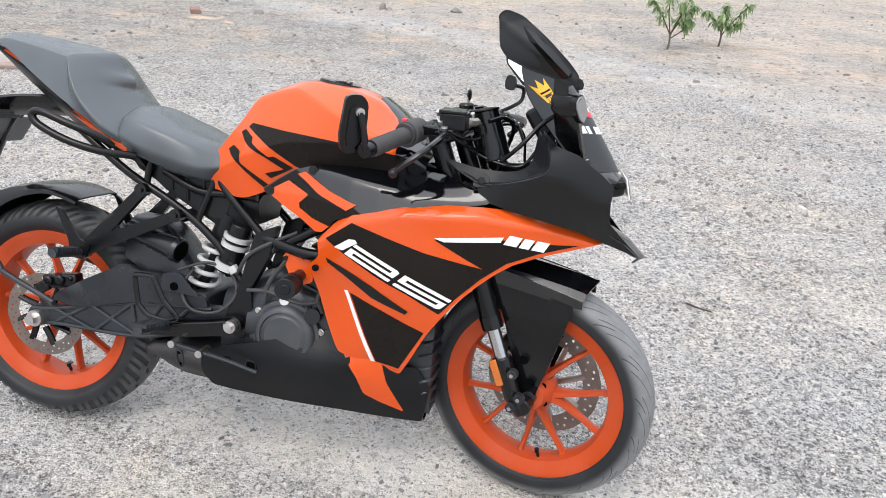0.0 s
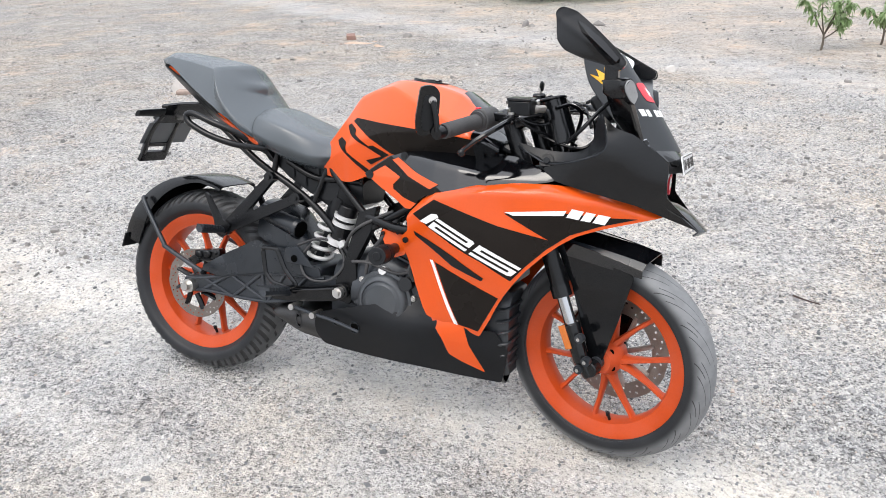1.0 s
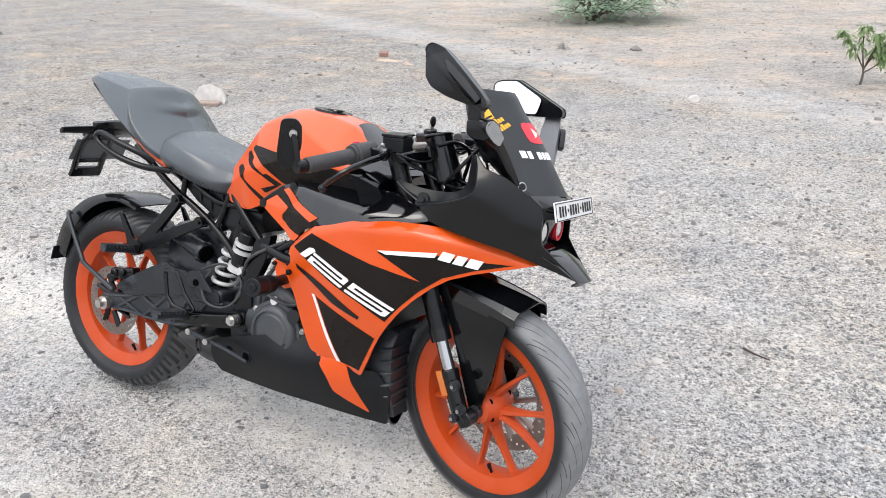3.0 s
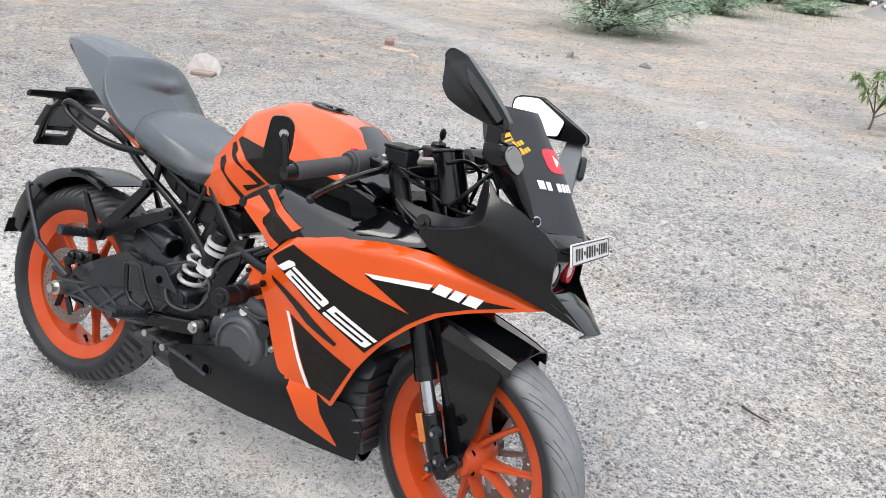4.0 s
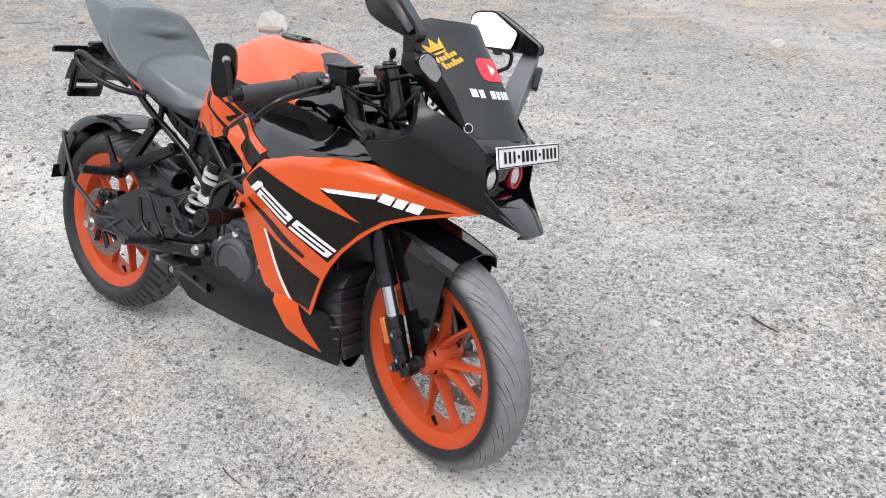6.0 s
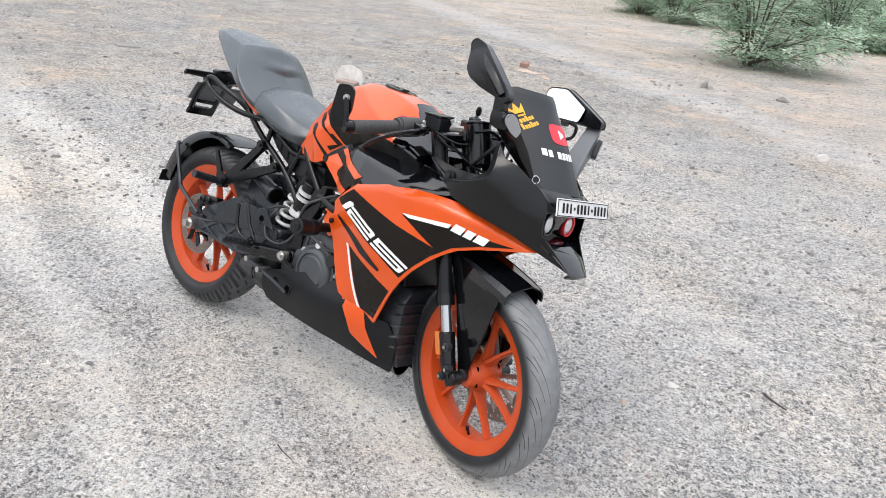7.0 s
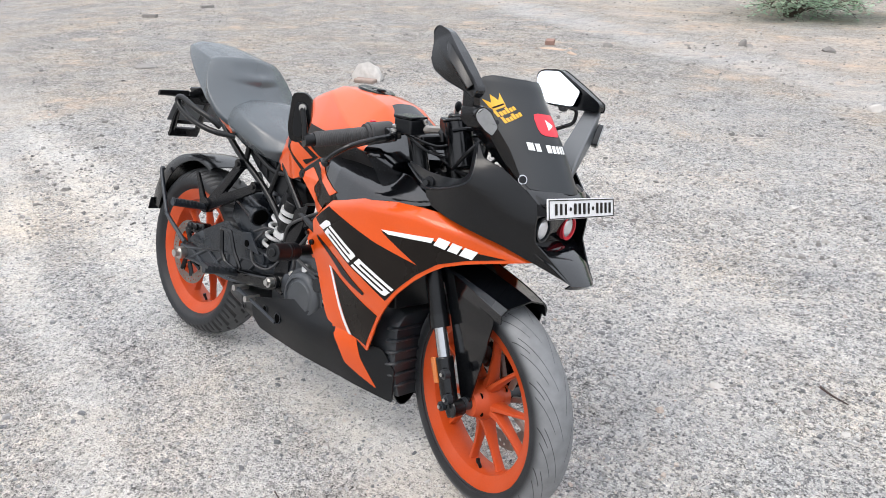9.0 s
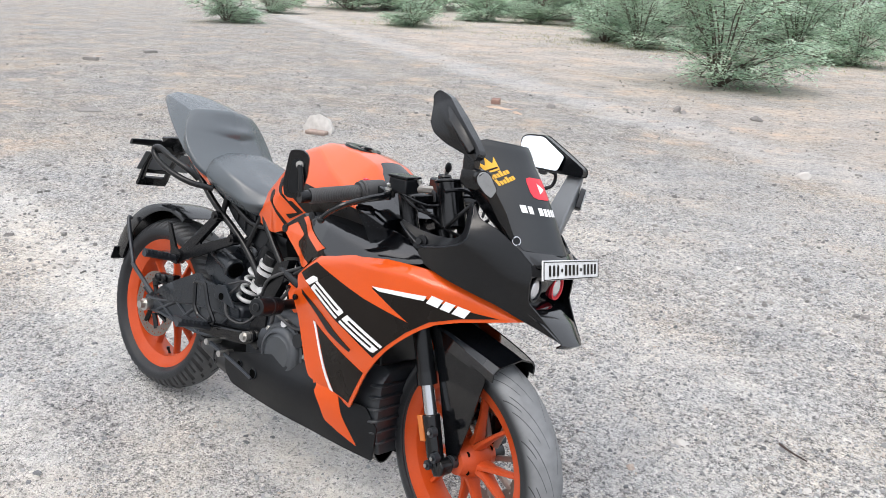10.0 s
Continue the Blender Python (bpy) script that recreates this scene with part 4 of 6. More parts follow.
for s in (-1, 1):
    hang = part("peg_hanger", sheet(B(), bar((.303, .688), (.140, .508), .0125, .019), lambda u, v, d: (u, s * (.112 + .05 * (.3 - u) + d), v), .018), FRAME, bike, "black cast rear footpeg hanger", None, 38, .004)
    part("hanger_arm", sheet(B(), bar((.398, .634), (.142, .515), .0125, .020), lambda u, v, d: (u, s * (.114 + .05 * (.3 - u) + d), v), .018), FRAME, hang, "", None, 38, .004)
    part("hanger_web", sheet(B(), [(.135, .50), (.215, .545), (.240, .575), (.225, .600), (.17, .54)], lambda u, v, d: (u, s * (.108 + .05 * (.3 - u) + d), v), .008), FRAME, hang)
    part("heel_fin", sheet(B(), rounded([(.068, .620), (.084, .616), (.135, .542), (.168, .53), (.148, .488), (.112, .492), (.106, .535)], .005, 2), lambda u, v, d: (u, s * (.128 + d), v), .008), FRAME, hang, "", None, 38, .002)
    for x, z in ((.303, .688), (.398, .634)):
        part("hanger_bolt", cyl(cyl(B(), (x, s * .092, z), (x, s * .122, z), .0165, seg=18), (x, s * .122, z), (x, s * .127, z), .008, seg=6), SATIN, hang)
    peg = tube(B(), [(.138, s * .13, .508), (.147, s * .19, .519), (.154, s * .252, .530)], .0098, 10, 10, 1.3)
    rp = part("rear_footpeg", peg, DUSTY, hang, "ribbed folding footpeg")
    for k in range(7):
        part("peg_rib", box(B(), (.146 + .0013 * k, s * (.160 + .0142 * k), .522 + .0026 * k), (.026, .006, .011)), DUSTY, hang)
    # rider peg, heel guard and lever below
    peg = tube(B(), [(.40, s * .15, .355), (.395, s * .20, .366), (.389, s * .262, .375)], .012, 10, 10, 1.3)
    fp = part("rider_footpeg", peg, DUSTY, bike, "ribbed metal rider footpeg")
    for k in range(7):
        part("peg_rib", box(B(), (.398 - .0013 * k, s * (.175 + .014 * k), .372 + .0022 * k), (.046, .006, .010)), DUSTY, fp)
    bm, ring = B(), [(.318, .482), (.368, .484), (.398, .426), (.440, .382), (.404, .371), (.354, .380), (.330, .405), (.318, .482)]
    ring = rounded(ring[:-1], .009)
    tube(bm, [(p, s * .165, q) for p, q in ring + ring[:1]], .0066, 120, 8)
    part("heel_guard", bm, SATIN, fp, "angular heel guard")
    plate = [(.322, .350), (.380, .362), (.445, .374), (.545, .392), (.570, .402), (.592, .392), (.596, .366), (.570, .350), (.520, .340), (.450, .328), (.380, .322), (.335, .318)]
    bracket = part("peg_bracket", sheet(B(), rounded(plate, .008), lambda u, v, d: (u, s * (.136 + d), v), .012), SATIN, fp, "black cast footpeg bracket", None, 38, .003)
    part("bracket_rib", tube(B(), [(.335, s * .150, .344), (.40, s * .150, .358), (.50, s * .150, .376), (.56, s * .150, .388)], .0045, 20, 8), SATIN, bracket)
    part("foot_lever", tube(B(), [(.42, s * .16, .315), (.50, s * .165, .305), (.58, s * .175, .298), (.66, s * .176, .280)], (.0065, .0045), 20, 8), DUSTY, fp)
    for x, y, z in ((.425, .172, .315), (.505, .182, .304)):
        part("lever_pivot", cyl(B(), (x, s * (y - .052), z), (x, s * y, z), .0095, seg=16), STEEL, fp)

# shock absorber
SHOCK_A, SHOCK_B = Vector((.428, -.05, .405)), Vector((.520, -.05, .645))
ax = (SHOCK_B - SHOCK_A).normalized()
e1 = ax.orthogonal().normalized()
e2 = ax.cross(e1)
shock = part("shock_absorber", cyl(cyl(B(), SHOCK_A, SHOCK_B, .014, seg=20), SHOCK_A + ax * .17, SHOCK_B, .032, seg=24), MATTE, bike, "rear shock absorber with a white coil spring")
coil = []
for k in range(90):
    a, t = k / 90 * 2 * math.pi * 4.6, .035 + .150 * k / 90
    coil.append(SHOCK_A + ax * t + .035 * (math.cos(a) * e1 + math.sin(a) * e2))
part("spring", tube(B(), coil, .0066, 300, 10), SPRING, shock, "white coil spring")
part("spring_collar", cyl(B(), SHOCK_A + ax * .172, SHOCK_A + ax * .184, .041, seg=32), SPRING, shock)
ca, cb = Vector((.520, -.072, .498)), Vector((.558, -.072, .625))
can = part("shock_reservoir", cyl(B(), ca, cb, .030, seg=28), FRAME, shock, "black damper reservoir", None, 38, .003)
for t0, t1 in ((.06, .20), (.52, .61), (.68, .77)):
    part("reservoir_ring", cyl(B(), ca + (cb - ca) * t0, ca + (cb - ca) * t1, .0365, seg=28), SPRING, can)
part("ring_clamp", box(B(), (.552, -.100, .512), (.022, .018, .020), (0, -35, 0)), SPRING, can, "", None, 38, .003)
part("shock_hose", tube(B(), [(.44, -.09, .50), (.42, -.115, .45), (.45, -.125, .40), (.52, -.12, .40), (.565, -.11, .45), (.545, -.10, .50), (.48, -.10, .52), (.40, -.10, .49)], .004, 50, 8), GRIP, bike, "thin black rubber hose")

# engine
eng = part("engine", hull(B(), [(.52, [(0, .46), (.06, .45), (.09, .40), (.09, .30), (.06, .24)]), (.62, [(0, .50), (.07, .49), (.105, .44), (.105, .28), (.07, .22)]), (.74, [(0, .50), (.07, .49), (.105, .44), (.105, .28), (.07, .22)]),
           (.86, [(0, .44), (.06, .43), (.09, .40), (.09, .28), (.06, .24)])], 20, 20), DUSTY, bike, "dusty grey single-cylinder engine")
bm = revolve(B(), [(-.134, 0.0005), (-.134, .046), (-.131, .049), (-.130, .056), (-.135, .058), (-.134, .064), (-.124, .073), (-.116, .075), (-.115, .084), (-.10, .085), (-.07, .085)], 56, False)
bm.transform(Matrix.Translation((.706, -.004, .368)) @ Matrix.Diagonal((1.06, 1, 1.06, 1)))
part("clutch_cover", bm, ENGINE, eng, "round cast clutch cover")
for k in range(8):
    a = 2 * math.pi * k / 8 + .2
    c = Vector((.706 + .092 * math.cos(a), -.102, .368 + .092 * math.sin(a)))
    part("cover_bolt", cyl(cyl(B(), c, c + Vector((0, -.012, 0)), .009, seg=14), c + Vector((0, -.012, 0)), c + Vector((0, -.017, 0)), .006, seg=6), STEEL if k % 3 == 0 else DUSTY, eng)
part("oil_filler", cyl(B(), (.775, -.09, .425), (.778, -.132, .43), .020, seg=20), SATIN, eng)
part("cover_boss", cyl(B(), (.70, -.10, .452), (.70, -.122, .458), .013, seg=14), STEEL, eng)
cylr = part("cylinder", box(B(), (.80, 0, .545), (.12, .15, .16), (0, 20, 0)), DUSTY, eng, "", None, 38, .01)
for k in range(6):
    part("cooling_fin", box(B(), (.776 + .009 * k, 0, .478 + .024 * k), (.135, .168, .008), (0, 20, 0)), DUSTY, cylr, "", None, 38, .001)
HEAD_PLATE = [(.690, .570), (.705, .585), (.752, .588), (.768, .560), (.772, .515), (.735, .500), (.712, .520)]
part("head_bracket", sheet(B(), rounded(HEAD_PLATE, .006), lambda u, v, d: (u, -.125 - d, v), .012), ORANGE, eng, "orange engine bracket", None, 38, .002)
for x, z in ((.70, .568), (.748, .576)):
    part("bracket_bolt", cyl(B(), (x, -.124, z), (x, -.134, z), .006, seg=6), FRAME, eng)
for s in (-1, 1):
    sl = cyl(B(), (.735, s * .11, .528), (.752, s * .21, .531), .015, seg=20)
    cyl(sl, (.752, s * .205, .531), (.767, s * .292, .537), .0245, seg=28)
    cyl(sl, (.756, s * .232, .532), (.758, s * .244, .533), .0265, seg=28)
    part("crash_slider", cyl(sl, (.767, s * .290, .537), (.768, s * .296, .537), .012, seg=20), MATTE, bike, "black round crash slider", None, 38, .002)
part("gearbox_cover", hull(B(), [(.60, [(0, .42), (.09, .42), (.118, .40), (.12, .36), (.10, .33)]), (.66, [(0, .44), (.09, .44), (.118, .42), (.12, .36), (.10, .32)])], 6, 14), DUSTY, eng)
for pts, r in (([(.60, -.12, .47), (.66, -.125, .475), (.74, -.12, .455), (.80, -.12, .47)], .005), ([(.645, -.12, .44), (.66, -.125, .50), (.70, -.12, .56), (.74, -.11, .62)], .006),
               ([(.80, -.12, .44), (.79, -.13, .48), (.82, -.125, .52)], .006), ([(.56, -.10, .50), (.60, -.12, .56), (.66, -.115, .60), (.72, -.11, .63)], .005)):
    part("engine_hose", tube(B(), pts, r, seg=8), GRIP, eng, "black rubber hose")
exhaust = part("exhaust", hull(B(), [(.318, [(0, .282), (.05, .282), (.095, .278), (.108, .268), (.08, .256)]), (.345, [(0, .296), (.06, .296), (.108, .288), (.120, .262), (.09, .242)]), (.40, [(0, .304), (.07, .303), (.116, .292), (.126, .258), (.10, .224)]),
          (.46, [(0, .300), (.07, .299), (.118, .285), (.128, .250), (.10, .212)]), (.62, [(0, .28), (.06, .278), (.10, .26), (.10, .215), (.07, .19)])], 28, 22), EXHAUST, bike, "dark underslung exhaust silencer")
slot = [(.418, .285), (.430, .282), (.436, .262), (.436, .244), (.426, .244), (.419, .262)]
part("exhaust_outlet", sheet(B(), rounded(slot, .006), lambda u, v, d: (u, -(.1285 + d), v), .004), BLACK_HOLE, exhaust)
part("outlet_lip", tube(B(), [(x, -.130, z) for x, z in slot + slot[:1]], .0025, 30, 8), EXHAUST, exhaust)
part("side_stand", tube(B(), [(.55, .10, .30), (.52, .16, .18), (.50, .262, .068)], .012, seg=10), FRAME, bike, "black side stand")
cal = box(B(), (.060, -.088, .412), (.100, .036, .036), (0, -8, 0))
cyl(cal, (.030, -.104, .412), (.030, -.116, .412), .014, seg=18)
cyl(cal, (.064, -.104, .418), (.064, -.116, .418), .014, seg=18)
cyl(cal, (.095, -.100, .425), (.095, -.112, .425), .007, seg=12)
part("rear_caliper", box(cal, (.012, -.098, .392), (.03, .022, .030), (0, -30, 0)), FRAME, bike, "black rear brake caliper", None, 38, .007)
part("chain", tube(B(), [(.02, .07, .35), (.55, .07, .415), (.60, .07, .376), (.55, .07, .33), (.02, .07, .262), (-.04, .07, .306), (.02, .07, .35)], .007, 60, 8), DUSTY, bike)

# upper cowl
COWL = Field([(1.155, .798, -.156), (1.292, .938, -.152), (1.312, .872, -.183), (1.422, .854, -.123), (1.457, .695, -.091), (1.535, .662, -.049), (1.272, .706, -.165), (1.45, .76, -.11), (1.30, .80, -.18)])
COWL_EDGE = [(1.155, .797), (1.262, .826), (1.304, .848), (1.314, .870), (1.306, .905), (1.290, .938), (1.322, .908), (1.370, .893), (1.398, .872), (1.422, .855), (1.456, .828), (1.454, .787), (1.457, .745),
             (1.486, .716), (1.540, .663), (1.456, .695), (1.389, .722), (1.308, .742), (1.231, .757), (1.170, .770)]
for s in (-1, 1):
    on = on_side(COWL, s)
    cowl = part("upper_cowl", sheet(B(), rounded(COWL_EDGE, .006), on, .005, 0, .025), SATIN, bike, "satin black upper cowl", None, 50, .0018)
    outer = spline([(1.086, s * .156, .848), (1.126, s * .162, .824), (1.178, s * .168, .807), (1.262, s * .182, .828), (1.304, s * .184, .850), (1.310, s * .176, .880), (1.290, s * .152, .938)], 30)
    inner = spline([(1.084, s * .146, .852), (1.150, s * .138, .838), (1.230, s * .132, .838), (1.268, s * .138, .860), (1.276, s * .142, .90), (1.280, s * .146, .936)], 30)
    part("cockpit_rim", shell(B(), [list(outer), list(outer * .55 + inner * .45 + (0, 0, -.010)), list(inner)], .004), MATTE, cowl)
    # thin grey tubes added as the highlight lines along the rim's edges
    for edge in (outer, inner):
        part("rim_highlight", tube(B(), [tuple(p) for p in edge[::3]], .0024, 40, 6), GREY_PLASTIC, cowl)
    part("screw_tab", sheet(B(), rounded([(1.145, .800), (1.183, .803), (1.180, .826), (1.163, .834), (1.148, .826)], .009), lambda u, v, d: (u, s * (.168 - .35 * (v - .80) + d), v), .005), MATTE, cowl)
    part("cowl_screw", cyl(B(), (1.163, s * .160, .816), (1.166, s * .173, .817), .0075, seg=18), SATIN, cowl)
nose_rows = []
for z, xc, xs, hw in ((.858, 1.462, 1.420, .122), (.832, 1.486, 1.452, .112), (.806, 1.486, 1.456, .110), (.802, 1.45, 1.44, .108), (.735, 1.435, 1.43, .102), (.722, 1.475, 1.455, .098), (.700, 1.515, 1.494, .080), (.662, 1.556, 1.538, .049), (.650, 1.54, 1.525, .046)):
    nose_rows.append([(xc + (xs - xc) * (y / hw) ** 2, y, z) for y in np.linspace(-hw, hw, 15)])
nose = part("nose", shell(B(), nose_rows, .004), GLOSS, bike, "black nose with a pointed beak")
for y in (-.060, .046):
    bm = B()
    bmesh.ops.create_uvsphere(bm, u_segments=28, v_segments=16, radius=1, matrix=Matrix.Translation((1.440, y, .770)) @ Matrix.Diagonal((.010, .022, .026, 1)))
    lamp = part("headlight", bm, LENS, nose, "clear projector headlight lens")
    ring = revolve(B(), [(-.006, .023), (-.006, .0275), (.006, .0275), (.006, .023)], 32)
    ring.transform(Matrix.Translation((1.442, y, .770)) @ Matrix.Rotation(radians(90), 4, "Z") @ Matrix.Diagonal((1, 1, 1.1, 1)))
    part("lamp_ring", ring, RED_DECAL if y > 0 else GREY_PLASTIC, lamp)

# windscreen with stickers
SCREEN = [(.856, 1.468, 1.380, .108), (.90, 1.440, 1.335, .112), (.957, 1.402, 1.284, .114), (1.01, 1.362, 1.242, .112), (1.05, 1.330, 1.226, .106), (1.078, 1.311, 1.222, .100), (1.090, 1.300, 1.24, .082)]


def on_screen(u, v, d):
    zs = [r[0] for r in SCREEN]
    xc, xs, hw = (float(np.interp(v, zs, [r[k] for r in SCREEN])) for k in (1, 2, 3))
    return (xc + (xs - xc) * (u / hw) ** 2 + d * .85, u, v + d * .5)


screen = part("windscreen", shell(B(), [[on_screen(w * hw, z, 0) for w in np.linspace(-1, 1, 17)] for z, _, _, hw in [tuple(r) for r in spline(SCREEN, 26)]], .004), SCREEN_BLACK, bike, "dark opaque windscreen with stickers")

for s in (-1, 1):
    c = Vector((1.388, s * .099, .872))
    d = Vector((.80, s * .50, .34)).normalized()
    ring = part("screen_bolt", cyl(B(), c - d * .004, c + d * .006, .0135, .0115, seg=24), CHROME, screen, "chrome-ringed windscreen bolt")
    part("bolt_head", cyl(B(), c + d * .006, c + d * .008, .0085, seg=16), MATTE, ring)
    part("brow_strip", tube(B(), [(1.400, s * .112, .862), (1.432, s * .108, .846), (1.462, s * .096, .834), (1.480, s * .07, .832)], .008, 16, 8, .5), SATIN, screen)

# mirrors on the cowl
for s in (-1, 1):
    drop = .0 if s < 0 else -.014
    wide = .0 if s < 0 else .030
    def spot(x, y, z):
        k = max(0, (z - .90) / .146)
        return (x, s * (y + wide * k), z + drop * k)

    def chunk(points):
        bm = B()
        for p in points:
            bm.verts.new(spot(*p))
        bmesh.ops.convex_hull(bm, input=bm.verts[:])
        bmesh.ops.dissolve_limit(bm, angle_limit=radians(1), verts=bm.verts[:], edges=bm.edges[:])
        return bm
    top = [(1.302, .216, 1.064), (1.304, .232, 1.062), (1.346, .216, 1.062), (1.342, .232, 1.060)] if s > 0 else []
    neck = chunk(top + [(1.394, .088, .856), (1.374, .096, .858), (1.384, .108, .860), (1.312, .140, .930), (1.318, .160, .930), (1.374, .134, .930), (1.372, .150, .928), (1.304, .200, .985), (1.306, .222, .980), (1.360, .190, .985), (1.356, .214, .976)])
    # the left stalk gets the paler grey as its sunlit colour
    stalk = part("mirror_stalk", neck, SATIN if s < 0 else PALE_PLASTIC, bike, "black mirror stalk" if s < 0 else "blade-shaped mirror stalk with sunlight in its grey", None, 38, .004)
    if s < 0:
        part("mirror_knuckle", chunk([(x, y, z) for x, z in ((1.300, .985), (1.298, 1.014), (1.312, 1.022), (1.352, 1.020), (1.360, .990), (1.350, .974), (1.314, .974)) for y in (.198 if z > .98 else .190, .246 if z > .98 else .238)]), SATIN, stalk, "", None, 38, .006)
        part("mirror_foot", chunk([(1.302, .222, 1.012), (1.302, .246, 1.012), (1.334, .220, 1.012), (1.334, .246, 1.012), (1.300, .222, 1.056), (1.300, .250, 1.056), (1.330, .222, 1.050), (1.330, .250, 1.050)]), SATIN, stalk, "", None, 38, .004)
    lens = [(-.016, .010), (-.012, .024), (0, .030), (.012, .024), (.017, .008), (.014, -.028), (-.006, -.036), (-.013, -.018)]
    o, lv, ln = Vector((1.358, s * (.228 + wide * .6), .994 + drop * .6)), Vector((-.26, s * .66, .70)).normalized(), Vector((.72, s * .62, .10)).normalized()
    lu = lv.cross(ln).normalized()
    ln = lu.cross(lv)
    ln = ln if ln.y * s > 0 else -ln
    o = o + ln * .007
    ring_ = [(a * 1.16, b * 1.12) for a, b in lens]
    part("indicator_rim", sheet(B(), rounded(ring_, .005), lambda a, b, d: tuple(o + lu * a + lv * b + ln * (d - .003)), .014), SATIN, stalk, "", None, 38, .002)
    part("front_indicator", sheet(B(), rounded(lens, .004), lambda a, b, d: tuple(o + lu * a + lv * b + ln * d), .014), SMOKE, stalk, "smoked indicator lens", None, 38, .002)
HEADS = ((-1, .243, [(1.172, 1.166), (1.187, 1.176), (1.222, 1.165), (1.277, 1.124), (1.327, 1.080), (1.352, 1.052), (1.334, 1.034), (1.303, 1.048), (1.247, 1.062), (1.201, 1.080), (1.180, 1.105)]),
         (1, .250, [(1.147, 1.120), (1.165, 1.130), (1.217, 1.135), (1.29, 1.098), (1.356, 1.064), (1.358, 1.043), (1.286, 1.041), (1.198, 1.040), (1.147, 1.094)]))
for s, y0, shape in HEADS:
    x0, x1 = min(p[0] for p in shape), max(p[0] for p in shape)
    mid = np.mean(np.array(shape), axis=0)

    def bulge(u, v, d):
        t = min(1, max(0, 1 - (((u - mid[0]) / .10) ** 2 + ((v - mid[1]) / .062) ** 2)))
        crest = .002 * math.exp(-(((v - mid[1]) + .62 * (u - mid[0]) - .004) / .011) ** 2)
        return (u, s * (y0 + (.18 * (u - 1.26) if s < 0 else 0) + (.010 * t + crest + d if d > -.01 else d)), v)
    head = part("mirror_head", sheet(B(), rounded(shape, .010), bulge, .026, 0, .005), SATIN, bike, "black angular mirror housing", None, 50)
    back = [(mid[0] + (x - mid[0]) * .90, mid[1] + (z - mid[1]) * .86) for x, z in shape]
    if s > 0:
        part("mirror_back", sheet(B(), rounded(back, .010), lambda u, v, d: bulge(u, v, d), .001, .0015, .006), SATIN, head, "dark recessed back of the mirror")
    part("mirror_rim", tube(B(), [bulge(u, v, 0) for u, v in rounded(shape, .010)[:-1]], .0016, 90, 6), SATIN, head)
    if s < 0:
        fin = B()
        for u, v, d in ((1.222, 1.150, .000), (1.262, 1.110, .016), (1.330, 1.052, .012), (1.250, 1.136, .001), (1.300, 1.098, .001), (1.336, 1.062, .001), (1.240, 1.118, .001), (1.285, 1.075, .001), (1.318, 1.046, .001)):
            fin.verts.new(bulge(u, v, d))
        bmesh.ops.convex_hull(fin, input=fin.verts[:])
        part("mirror_ridge", fin, SATIN, head, "", None, 20, .0015)
    glass = [(mid[0] + (x - mid[0]) * .93, mid[1] + (z - mid[1]) * .90) for x, z in shape]
    if s > 0:
        glass = [(1.153, 1.119), (1.168, 1.126), (1.216, 1.130), (1.296, 1.087), (1.287, 1.046), (1.203, 1.045), (1.153, 1.094)]
    part("mirror_glass", sheet(B(), rounded(glass, .008), lambda u, v, d: (u, s * (y0 + (.18 * (u - 1.26) if s < 0 else .16 * (v - 1.130)) - .0275 - d), v), .0015), MIRROR, head, "bright mirror glass")

